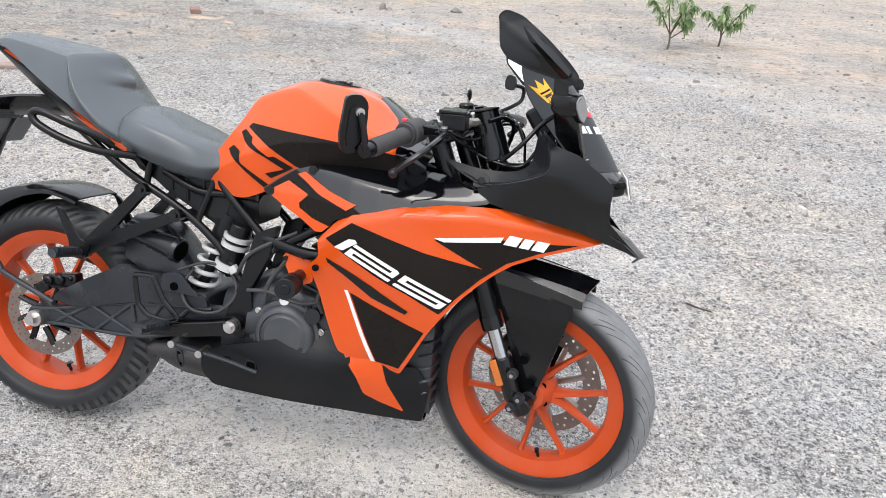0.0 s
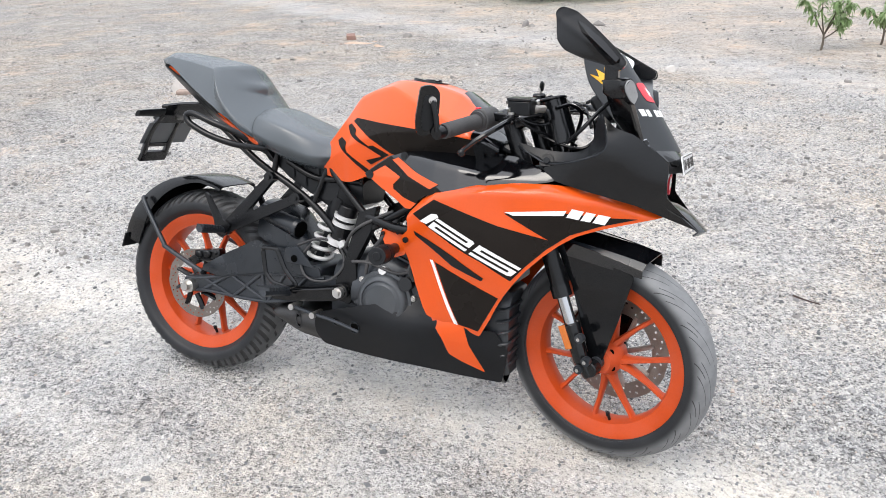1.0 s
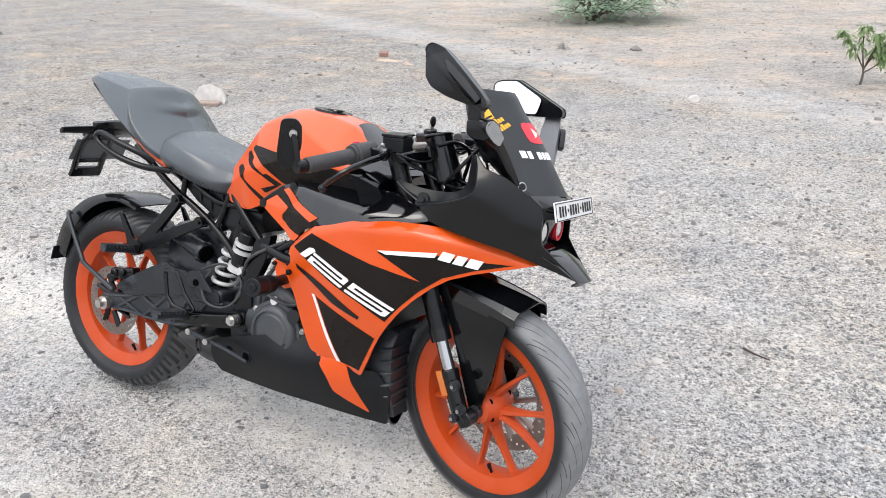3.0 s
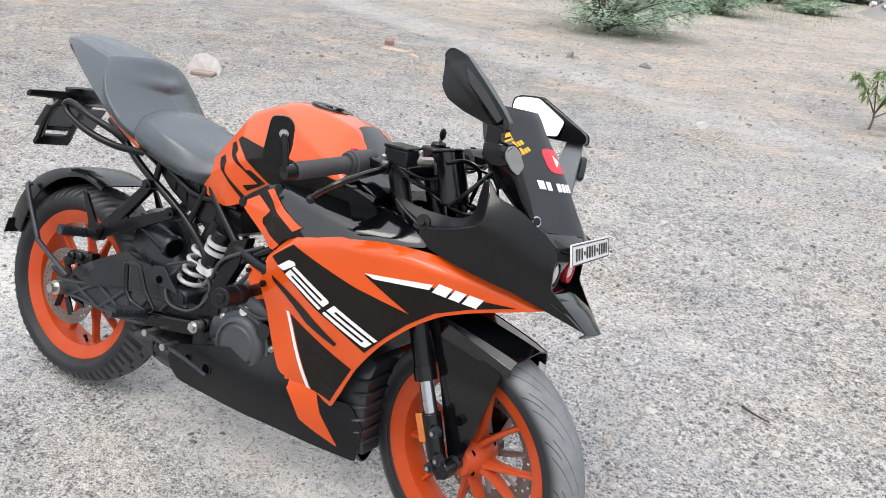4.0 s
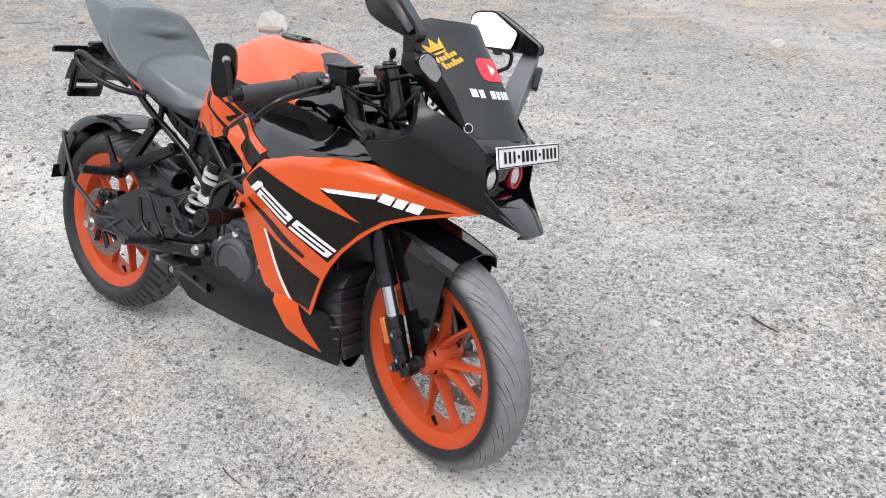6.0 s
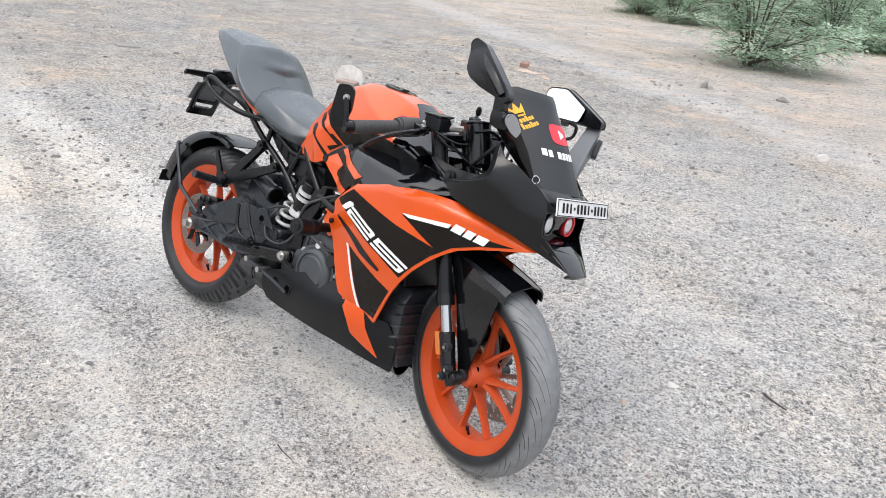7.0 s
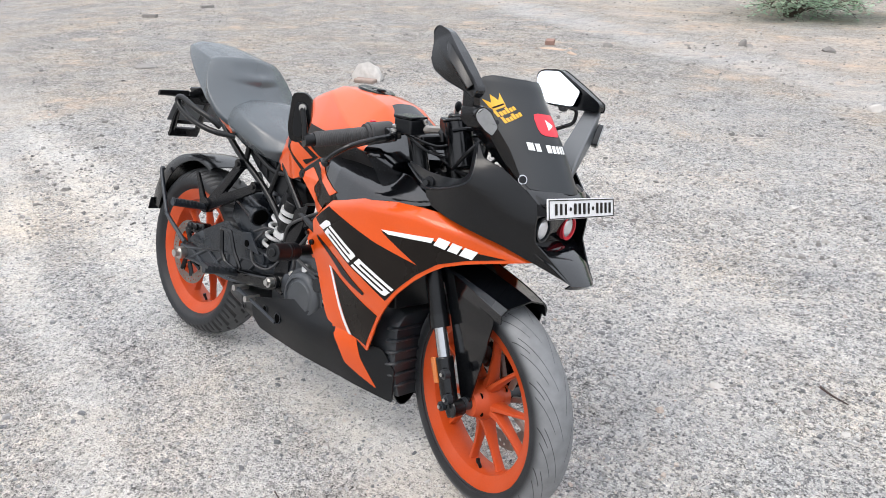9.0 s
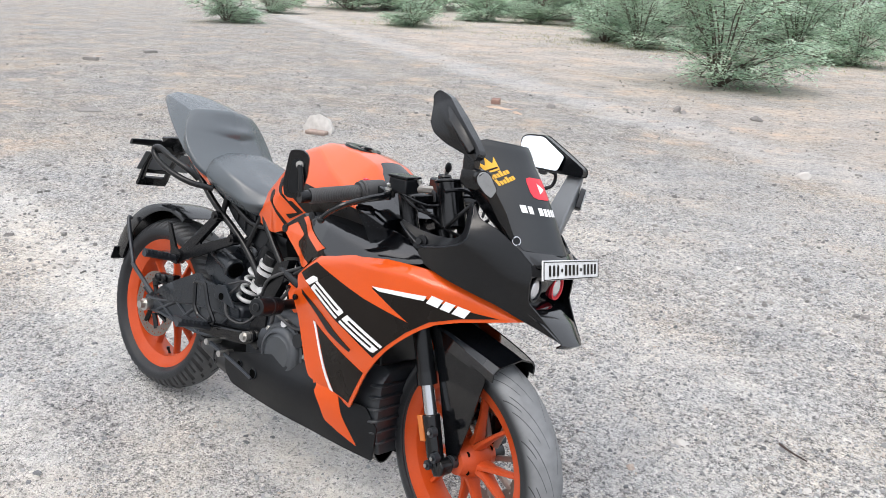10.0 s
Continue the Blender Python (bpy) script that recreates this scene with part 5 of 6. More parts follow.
# bars, grips, levers, master cylinder, key
for s in (-1, 1):
    bar = part("handlebar", cyl(B(), (1.052, s * .09, .935), (1.042, s * .375, .910), .011, seg=18), FRAME, bike, "black clip-on handlebar", TURNED)
    bm = revolve(B(), [(0, .012), (0, .0175)] + [(.0045 * k + q, .0175 + h) for k in range(1, 29) for q, h in ((0, 0), (.0012, .0011), (.0030, .0011))] + [(.135, .0175), (.135, .012)], 26)
    bm.transform(Matrix.Translation((1.049, s * .232, .924)) @ Vector((-.007, s * .134, -.013)).to_track_quat("Y", "Z").to_matrix().to_4x4())
    part("grip", bm, GRIP, bar, "ribbed black rubber grip")
    part("grip_flange", cyl(B(), (1.0495, s * .226, .925), (1.049, s * .234, .924), .025, seg=26), GRIP, bar)
    bm = cyl(B(), (1.050, s * .162, .930), (1.0495, s * .222, .925), .0265, .0275, seg=28)
    sw = part("switch_block", cyl(bm, (1.0495, s * .221, .925), (1.0495, s * .227, .9248), .029, seg=28), GRIP, bar, "dark grey round switch housing", None, 38, .003)
    part("switch_button", box(B(), (1.034, s * .205, .952), (.012, .012, .008)), RED_DECAL if s < 0 else SATIN, sw, "", None, 38, .002)
    part("lever", tube(B(), [(1.100, s * .185, .940), (1.128, s * .205, .932), (1.140, s * .26, .926), (1.139, s * .32, .912), (1.115, s * .347, .890), (1.090, s * .356, .868)], (.0125, .0078), 36, 10, .7), SATIN, bar, "black brake lever" if s < 0 else "black clutch lever")
    bm = B()
    bmesh.ops.create_uvsphere(bm, u_segments=16, v_segments=10, radius=.010, matrix=Matrix.Translation((1.089, s * .356, .865)))
    part("lever_ball", bm, SATIN, bar)
    part("lever_perch", box(cyl(B(), (1.126, s * .199, .920), (1.126, s * .199, .944), .010, seg=14), (1.09, s * .182, .934), (.06, .03, .022), (0, 0, s * 10)), SATIN, bar, "", None, 38, .004)
    part("perch_bolt", cyl(B(), (1.126, s * .199, .944), (1.126, s * .199, .949), .008, seg=12), STEEL, bar)
    part("bar_weight", cyl(B(), (1.042, s * .366, .911), (1.041, s * .392, .909), .015, seg=20), FRAME, bar)
    if s > 0:
        arm = part("mirror_arm", tube(B(), [(1.06, .372, .925), (1.120, .345, .955), (1.164, .362, .980), (1.184, .384, .996), (1.190, .388, 1.015), (1.187, .386, 1.034), (1.165, .382, 1.040)], .0056, 48, 10), FRAME, bike, "bent arm of a folded bar-end mirror")
        cup = [(-.016, -.014), (.014, -.016), (.018, .008), (.012, .026), (-.012, .028), (-.018, .010)]
        part("bar_end_mirror", sheet(B(), rounded(cup, .010), lambda a, b, d: (1.152 + a, .380 + d - .25 * a, 1.040 + b), .012), SATIN, arm, "black folding bar-end mirror", None, 38, .003)
        continue
    # small folding mirror clamped on the end of the bar
    u, v = Vector((.66, -s * .75, 0)).normalized(), Vector((.06, 0, 1)).normalized()
    n = u.cross(v) * (1 if s < 0 else -1)
    c0 = Vector((1.017, s * .392, .958))
    hexa = [(-.020, .058), (.012, .060), (.027, .044), (.027, -.005), (.014, -.050), (-.004, -.060), (-.024, -.054), (-.029, -.02)]
    pl = part("bar_end_mirror", sheet(B(), rounded(hexa, .010), lambda a, b, d: tuple(c0 + u * a + v * b + n * d), .012), SATIN, bar, "black folding bar-end mirror", None, 38, .003)
    inset = [(a * .62 + .002, b * .70 - .004) for a, b in hexa]
    part("mirror_back", sheet(B(), rounded(inset, .008), lambda a, b, d: tuple(c0 + u * a + v * b + n * d), .002, .003), MATTE, pl)
    q = c0 + u * .008 + v * .026
    part("mirror_bolt", cyl(cyl(B(), q, q + n * .010, .009, seg=18), q + n * .01, q + n * .014, .005, seg=12), STEEL, pl)
    part("mirror_arm", tube(B(), [q + n * .008, c0 + u * .016 + v * -.01 + n * .014, Vector((1.042, s * .388, .910))], .007, 12, 10), FRAME, pl)
box_ = part("brake_reservoir", box(B(), (1.132, -.158, .958), (.058, .052, .036), (0, 0, 12)), MATTE, bike, "black brake fluid reservoir", TURNED, 38, .004)
part("reservoir_lid", box(B(), (1.132, -.158, .979), (.062, .056, .007), (0, 0, 12)), SATIN, box_, "", None, 38, .002)
part("banjo_bolt", cyl(cyl(B(), (1.150, -.130, .952), (1.160, -.092, .952), .0095, seg=6), (1.146, -.134, .952), (1.152, -.118, .952), .011, seg=14), DISC_STEEL, box_)
part("hose_fitting", tube(B(), [(1.158, -.098, .952), (1.170, -.090, .944), (1.174, -.088, .926)], .0055, 10, 8), SATIN, box_)
for x, y, z in ((1.098, -.168, .968), (1.112, -.186, .950), (1.165, -.135, .968)):
    part("clamp_screw", cyl(B(), (x, y, z), (x, y - .004, z + .008), .0055, seg=10), STEEL, box_)
for pts, r in (([(1.16, -.10, .945), (1.19, -.06, .955), (1.21, -.02, .93), (1.19, 0, .86), (1.16, 0, .76)], .006), ([(1.07, -.17, .92), (1.12, -.13, .885), (1.17, -.06, .87), (1.2, 0, .85)], .004),
               ([(1.07, -.16, .915), (1.13, -.10, .90), (1.19, -.04, .94), (1.23, .03, .92), (1.24, .05, .85)], .004), ([(1.08, -.10, .90), (1.16, -.09, .86), (1.24, -.10, .85), (1.28, -.06, .90)], .005),
               ([(1.07, .16, .915), (1.13, .10, .92), (1.20, .04, .95), (1.24, -.03, .90)], .0045), ([(1.20, -.12, .86), (1.24, -.13, .90), (1.28, -.12, .95), (1.33, -.15, .99)], .006)):
    part("control_cable", tube(B(), pts, r * .85, seg=8), FRAME, bike, "black control cable")
bm = cyl(B(), (1.180, -.060, .855), (1.140, -.060, .966), .037, .034, seg=32)
barrel = part("steering_cover", cyl(bm, (1.140, -.060, .964), (1.138, -.060, .972), .038, .037, seg=32), SATIN, bike, "black round cover in the cockpit", None, 38, .003)
part("cover_hole", cyl(B(), (1.127, -.050, .970), (1.126, -.050, .9745), .010, seg=20), BLACK_HOLE, barrel)
part("ignition_switch", cyl(box(B(), (1.095, 0, .945), (.06, .06, .05)), (1.095, 0, .94), (1.092, 0, .982), .018), SATIN, bike, "", TURNED, 38, .006)
key = part("ignition_key", box(B(), (1.096, 0, .984), (.004, .012, .028)), STEEL, bike, "metal key with a black fob", TURNED)
bm = B()
bmesh.ops.create_uvsphere(bm, u_segments=16, v_segments=12, radius=1, matrix=Matrix.Translation((1.097, .004, 1.000)) @ Matrix.Diagonal((.005, .011, .014, 1)))
part("key_fob", bm, MATTE, key)
bm = box(B(), (1.275, 0, .955), (.05, .15, .075), (0, -35, 0))
part("instrument_panel", bm, MATTE, bike, "black instrument cluster", None, 38, .01)
part("cockpit_panel", hull(B(), [(1.10, [(0, .79), (.06, .79), (.11, .79), (.12, .77)]), (1.25, [(0, .81), (.06, .81), (.125, .812), (.135, .78)]), (1.34, [(0, .84), (.05, .84), (.09, .84), (.10, .80)]), (1.41, [(0, .85), (.05, .85), (.08, .835), (.08, .80)])], 14, 12), MATTE, bike)

# front number plate, its characters as plain bars
plate = part("number_plate", box(B(), (1.486, .020, .828), (.003, .288, .046), (0, -14, 0)), PLATE, bike, "white front number plate with black characters", None, 38, .001)


def on_plate(u, v, d):
    return (1.4885 + d - (v) * math.tan(radians(14)), .020 + u, .828 + v)


for a, b, c, d in ((-.141, -.0205, .141, -.0185), (-.141, .0185, .141, .0205), (-.141, -.0205, -.139, .0205), (.139, -.0205, .141, .0205)):
    part("plate_border", sheet(B(), [(a, b), (c, b), (c, d), (a, d)], on_plate, .0008, .001), BLACK_DECAL, plate)
for k, w in enumerate((.014, .014, .012, .0, .016, .016, .016, .012, .0, .015, .015, .015, .015)):
    x = -.112 + .0195 * k
    w *= .62
    if w:
        part("plate_bar", sheet(B(), [(x - w / 2, -.012), (x + w / 2, -.012), (x + w / 2, .012), (x - w / 2, .012)], on_plate, .0008, .001), BLACK_DECAL, plate)
    else:
        part("plate_bar", sheet(B(), rounded([(x - .004, -.004), (x + .004, -.004), (x + .004, .004), (x - .004, .004)], .003), on_plate, .0008, .001), BLACK_DECAL, plate)

# stickers on the windscreen
CROWN = slant([(0, 0), (1, 0), (1.12, 1), (.76, .55), (.5, 1.15), (.24, .55), (-.12, 1)], (-.0985, 1.009), (.0195, .0155), (-.0052, .0245))
crown = part("crown_sticker", sheet(B(), CROWN, on_screen, .0008, .0016, .008), YELLOW_DECAL, screen, "yellow crown sticker")
part("crown_band", sheet(B(), slant([(.08, .14), (.92, .14), (.92, .26), (.08, .26)], (-.0985, 1.009), (.0195, .0155), (-.0052, .0245)), on_screen, .0006, .0024, .008), BLACK_DECAL, crown)
for at, n in (((-.0950, .9975), 6), ((-.0890, .9865), 6)):
    for k in range(n):
        h = (1.0, .62, .62, .9, .62, .62)[k]
        part("sticker_bar", sheet(B(), slant([(k * .16, 0), (k * .16 + .115, 0), (k * .16 + .115, h), (k * .16, h)], at, (.032, .0255), (-.0035, .0112)), on_screen, .0008, .0016, .008), YELLOW_DECAL, screen, "yellow stroke of lettering")
red = part("red_sticker", sheet(B(), rounded([(-.040, .974), (.024, .974), (.024, 1.020), (-.040, 1.020)], .012), on_screen, .0008, .0012, .012), RED_DECAL, screen, "red rounded sticker with a white arrow")
part("arrow", sheet(B(), [(-.016, .986), (.004, .997), (-.016, 1.008)], on_screen, .0006, .002, .01), WHITE_DECAL, red)
for x, w in ((-.070, .010), (-.057, .008), (-.037, .010), (-.024, .008), (-.013, .008), (-.002, .008), (.009, .008)):
    part("letter_bar", sheet(B(), [(x, .938), (x + w, .939), (x + w, .955), (x, .954)], on_screen, .0006, .0014, .012), WHITE_DECAL, screen)
# ---- the yard ----


def ground_mat():
    """Pale gravel and dust: two sizes of grain, dusty wheel tracks, and reddish soil towards the bushes."""
    m = bpy.data.materials.new("gravel_dust")
    m.use_nodes = True
    n, l = m.node_tree.nodes, m.node_tree.links
    b = n["Principled BSDF"]
    co = n.new("ShaderNodeTexCoord").outputs["Object"]

    def node(kind, **values):
        t = n.new(kind)
        for key, value in values.items():
            t.inputs[key].default_value = value
        return t

    def tex(scale, detail=6, rough=.6):
        t = node("ShaderNodeTexNoise", Scale=scale, Detail=detail, Roughness=rough)
        l.new(co, t.inputs["Vector"])
        return t.outputs[0]

    def ramp(source, *stops):
        r = n.new("ShaderNodeValToRGB")
        e = r.color_ramp.elements
        while len(e) < len(stops):
            e.new(.5)
        for k, (p, c) in enumerate(stops):
            e[k].position, e[k].color = p, (*c, 1)
        l.new(source, r.inputs[0])
        return r.outputs[0]

    def mix(f, a, c, kind="MIX"):
        t = n.new("ShaderNodeMixRGB")
        t.blend_type = kind
        for k, v in enumerate((f, a, c)):
            if isinstance(v, (int, float)):
                t.inputs[k].default_value = v
            else:
                l.new(v, t.inputs[k])
        return t.outputs[0]

    def math_(op, a, c=0.0, d=0.0):
        t = n.new("ShaderNodeMath")
        t.operation = op
        for k, v in enumerate((a, c, d)):
            if isinstance(v, (int, float)):
                t.inputs[k].default_value = v
            else:
                l.new(v, t.inputs[k])
        return t.outputs[0]

    def across(x, y, at, wobble):
        """Signed distance from a straight line on the ground, wavering."""
        t = n.new("ShaderNodeVectorMath")
        t.operation = "DOT_PRODUCT"
        l.new(co, t.inputs[0])
        t.inputs[1].default_value = (x, y, 0)
        return math_("ADD", math_("SUBTRACT", t.outputs["Value"], at), math_("MULTIPLY_ADD", tex(1.1, 7, .65), wobble, -wobble / 2))

    def smooth(source, lo, hi):
        t = n.new("ShaderNodeMapRange")
        t.interpolation_type = "SMOOTHSTEP"
        l.new(source, t.inputs[0])
        t.inputs[1].default_value, t.inputs[2].default_value = lo, hi
        return t.outputs[0]

    cells = []
    for scale in (150, 62):
        v = node("ShaderNodeTexVoronoi", Scale=scale)
        l.new(co, v.inputs["Vector"])
        cells.append(v)
    fine, mid, big = tex(210, 4, .7), tex(5.5, 8, .7), tex(.7, 6)
    grey = [n.new("ShaderNodeSeparateColor") for _ in cells]
    for g, v in zip(grey, cells):
        l.new(v.outputs["Color"], g.inputs[0])
    c1 = ramp(grey[0].outputs[0], (.0, (.22, .22, .222)), (.14, (.40, .398, .393)), (.34, (.52, .511, .498)), (1, (.66, .646, .625)))
    c2 = ramp(grey[1].outputs[0], (.0, (.34, .342, .345)), (.2, (.44, .437, .432)), (.5, (.55, .536, .515)), (1, (.70, .68, .65)))
    stone = mix(.45, c1, c2)
    dust = ramp(mid, (.32, (.50, .465, .42)), (.68, (.62, .575, .515)))
    base = mix(math_("MULTIPLY", smooth(mid, .42, .62), .55), stone, dust)
    base = mix(.30, base, ramp(fine, (.36, (.15, .149, .148)), (.52, (.71, .693, .668))))
    # dark gaps between pale chips, thicker in some patches than in others
    warp = n.new("ShaderNodeVectorMath")
    warp.operation = "MULTIPLY_ADD"
    wn_ = node("ShaderNodeTexNoise", Scale=45.0, Detail=3)
    l.new(co, wn_.inputs["Vector"])
    l.new(wn_.outputs["Color"], warp.inputs[0])
    warp.inputs[1].default_value = (.026, .026, .026)
    l.new(co, warp.inputs[2])
    for scale, lo, hi, deep in ((112, .02, .24, .72), (48, .01, .10, .36)):
        gap = node("ShaderNodeTexVoronoi", Scale=scale)
        gap.feature = "DISTANCE_TO_EDGE"
        l.new(warp.outputs[0], gap.inputs["Vector"])
        lit = smooth(gap.outputs["Distance"], lo, hi)
        where = math_("MULTIPLY", smooth(tex(scale * .32, 5, .7), .44, .58), math_("MULTIPLY_ADD", smooth(tex(1.3, 6, .7), .36, .60), .55, .45))
        shade = math_("SUBTRACT", 1.0, math_("MULTIPLY", math_("SUBTRACT", 1.0, lit), math_("MULTIPLY", where, deep)))
        base = mix(1.0, base, shade, "MULTIPLY")
    base = mix(.42, base, mix(1.0, base, ramp(tex(330, 3, .65), (.38, (.32, .32, .32)), (.50, (1, 1, 1)), (.64, (1.14, 1.135, 1.12))), "MULTIPLY"))
    for scale, lo, low, hi, much in ((88, .41, .42, .61, 1.0), (46, .375, .50, .62, .85), (25, .375, .62, .62, .85)):
        crumb = ramp(tex(scale, 2, .5), (lo - .045, (low, low, low * 1.01)), (lo + .03, (1, 1, 1)), (hi, (1, 1, 1)), (hi + .06, (1.2, 1.19, 1.17)))
        base = mix(much, base, mix(1.0, base, crumb, "MULTIPLY"))
    # dusty wheel tracks that run past the bike, and streaks of dust along the same way
    tracks = None
    for x, y, at, w, wob, much in ((.405, .915, .66, .09, .45, .72), (.405, .915, 1.02, .09, .55, .55), (.303, .953, 1.50, .19, .22, 1.0), (.393, .92, 3.00, .10, .5, .45), (.34, .94, 3.95, .12, .6, .4)):
        d = math_("ABSOLUTE", across(x, y, at, wob))
        t = math_("MULTIPLY", math_("SUBTRACT", 1.0, smooth(d, w * .3, w * 1.6)), much)
        tracks = t if tracks is None else math_("MAXIMUM", tracks, t)
    way = n.new("ShaderNodeMapping")
    way.inputs["Rotation"].default_value, way.inputs["Scale"].default_value = (0, 0, radians(23.5)), (.42, 2.3, 1)
    l.new(co, way.inputs["Vector"])
    drift = node("ShaderNodeTexNoise", Scale=1.25, Detail=9, Roughness=.68)
    l.new(way.outputs[0], drift.inputs["Vector"])
    streak = smooth(drift.outputs[0], .50, .60)
    tracks = math_("MAXIMUM", tracks, math_("MULTIPLY", streak, .34))
    near = n.new("ShaderNodeVectorMath")
    near.operation = "DISTANCE"
    l.new(co, near.inputs[0])
    near.inputs[1].default_value = (0, 1.2, 0)
    away = math_("MULTIPLY_ADD", smooth(near.outputs["Value"], 3.0, 9.0), -.55, 1.0)
    tracks = math_("MULTIPLY", tracks, away)
    pale = ramp(mid, (.3, (.42, .405, .378)), (.7, (.475, .458, .424)))
    base = mix(math_("MULTIPLY", tracks, math_("MULTIPLY_ADD", smooth(tex(22, 10, .86), .40, .56), .74, .06)), base, pale)
    coarse = math_("SUBTRACT", 1.0, smooth(drift.outputs[0], .38, .50))
    base = mix(math_("MULTIPLY", coarse, .75), base, mix(1.0, base, ramp(coarse, (0, (1, 1, 1)), (1, (.90, .903, .912))), "MULTIPLY"))
    blot = ramp(tex(2.2, 10, .78), (.34, (.78, .781, .784)), (.48, (.96, .957, .952)), (.70, (1.0, .99, .97)))
    base = mix(1.0, base, blot, "MULTIPLY")
    # bluish crushed stone in patches, reddish soil far off
    blue = smooth(tex(.55, 4), .46, .60)
    base = mix(math_("MULTIPLY", blue, .30), base, mix(1.0, base, ramp(blue, (0, (.92, .945, .98)), (1, (.92, .945, .98))), "MULTIPLY"))
    pathway = math_("SUBTRACT", 1.0, smooth(math_("ABSOLUTE", across(.624, .781, 6.35, 1.0)), .15, .75))
    warm = smooth(near.outputs["Value"], 2.0, 7.0)
    base = mix(warm, base, mix(1.0, base, ramp(warm, (0, (1, 1, 1)), (1, (.85, .835, .818))), "MULTIPLY"))
    far = smooth(across(.624, .781, 6.7, 2.6), -.6, 1.2)
    soil = ramp(tex(16, 8, .75), (.36, (.25, .22, .19)), (.47, (.45, .40, .355)), (.58, (.53, .475, .42)), (.72, (.60, .56, .51)))
    base = mix(math_("MULTIPLY", far, math_("MULTIPLY_ADD", smooth(big, .38, .60), .50, .26)), base, soil)
    base = mix(math_("MULTIPLY", pathway, .36), base, ramp(tex(11, 8, .75), (.34, (.40, .395, .39)), (.5, (.58, .57, .56)), (.7, (.68, .665, .65))))
    # clods and litter, plainer towards the distance
    clod = ramp(tex(6.5, 12, .82), (.36, (.52, .50, .485)), (.45, (.90, .893, .885)), (.58, (1, 1, 1)), (.67, (1.14, 1.13, 1.12)))
    base = mix(math_("MULTIPLY_ADD", warm, .75, .25), base, mix(1.0, base, clod, "MULTIPLY"))
    rust = smooth(tex(1.7, 7, .7), .54, .66)
    base = mix(math_("MULTIPLY", math_("MULTIPLY", rust, warm), .40), base, ramp(mid, (.3, (.47, .365, .285)), (.7, (.60, .485, .395))))
    base = mix(1.0, base, ramp(tex(.85, 7, .62), (.36, (.93, .95, .975)), (.47, (.99, .995, 1.0)), (.54, (1.02, 1.0, .975)), (.66, (1.06, 1.0, .93))), "MULTIPLY")
    base = mix(1.0, base, ramp(tex(3.1, 8, .7), (.38, (.90, .90, .905)), (.50, (1, 1, 1)), (.64, (1.06, 1.055, 1.045))), "MULTIPLY")
    base = mix(1.0, base, ramp(mid, (0, (1.265, 1.262, 1.262)), (1, (1.265, 1.262, 1.262))), "MULTIPLY")
    l.new(base, b.inputs["Base Color"])
    b.inputs["Roughness"].default_value = .95
    b.inputs["Specular IOR Level"].default_value = .1
    rise = math_("ADD", math_("MULTIPLY", cells[0].outputs["Distance"], -.55), math_("MULTIPLY", cells[1].outputs["Distance"], -.6))
    rise = math_("ADD", rise, math_("MULTIPLY", fine, .5))
    rise = math_("MULTIPLY", rise, math_("MULTIPLY_ADD", tracks, -.65, 1.0))
    bp = n.new("ShaderNodeBump")
    bp.inputs["Strength"].default_value, bp.inputs["Distance"].default_value = .95, .018
    l.new(rise, bp.inputs["Height"])
    l.new(bp.outputs[0], b.inputs["Normal"])
    return m


def island_mat(name, stops, rough=.85, bump=0.0, scale=60, per_object=False, through_light=0.0):
    """Colour drawn at random for each piece from a ramp, with fine mottling."""
    m = bpy.data.materials.new(name)
    m.use_nodes = True
    n, l = m.node_tree.nodes, m.node_tree.links
    b = n["Principled BSDF"]
    r = n.new("ShaderNodeValToRGB")
    e = r.color_ramp.elements
    while len(e) < len(stops):
        e.new(.5)
    for k, (p, c) in enumerate(stops):
        e[k].position, e[k].color = p, (*c, 1)
    l.new(n.new("ShaderNodeNewGeometry").outputs["Random Per Island"], r.inputs[0])
    t = n.new("ShaderNodeTexNoise")
    t.inputs["Scale"].default_value, t.inputs["Detail"].default_value = scale, 6
    l.new(n.new("ShaderNodeTexCoord").outputs["Object"], t.inputs["Vector"])
    mr = n.new("ShaderNodeMapRange")
    mr.inputs[3].default_value, mr.inputs[4].default_value = .7, 1.3
    l.new(t.outputs[0], mr.inputs[0])
    mx = n.new("ShaderNodeMixRGB")
    mx.blend_type = "MULTIPLY"
    mx.inputs[0].default_value = 1
    l.new(r.outputs[0], mx.inputs[1])
    l.new(mr.outputs[0], mx.inputs[2])
    l.new(mx.outputs[0], b.inputs["Base Color"])
    b.inputs["Roughness"].default_value = rough
    b.inputs["Specular IOR Level"].default_value = .25
    if through_light:
        tr, both = n.new("ShaderNodeBsdfTranslucent"), n.new("ShaderNodeMixShader")
        l.new(mx.outputs[0], tr.inputs[0])
        both.inputs[0].default_value = through_light
        l.new(b.outputs[0], both.inputs[1])
        l.new(tr.outputs[0], both.inputs[2])
        l.new(both.outputs[0], n["Material Output"].inputs[0])
    if bump:
        bp = n.new("ShaderNodeBump")
        bp.inputs["Strength"].default_value, bp.inputs["Distance"].default_value = bump, .01
        l.new(t.outputs[0], bp.inputs["Height"])
        l.new(bp.outputs[0], b.inputs["Normal"])
    return m


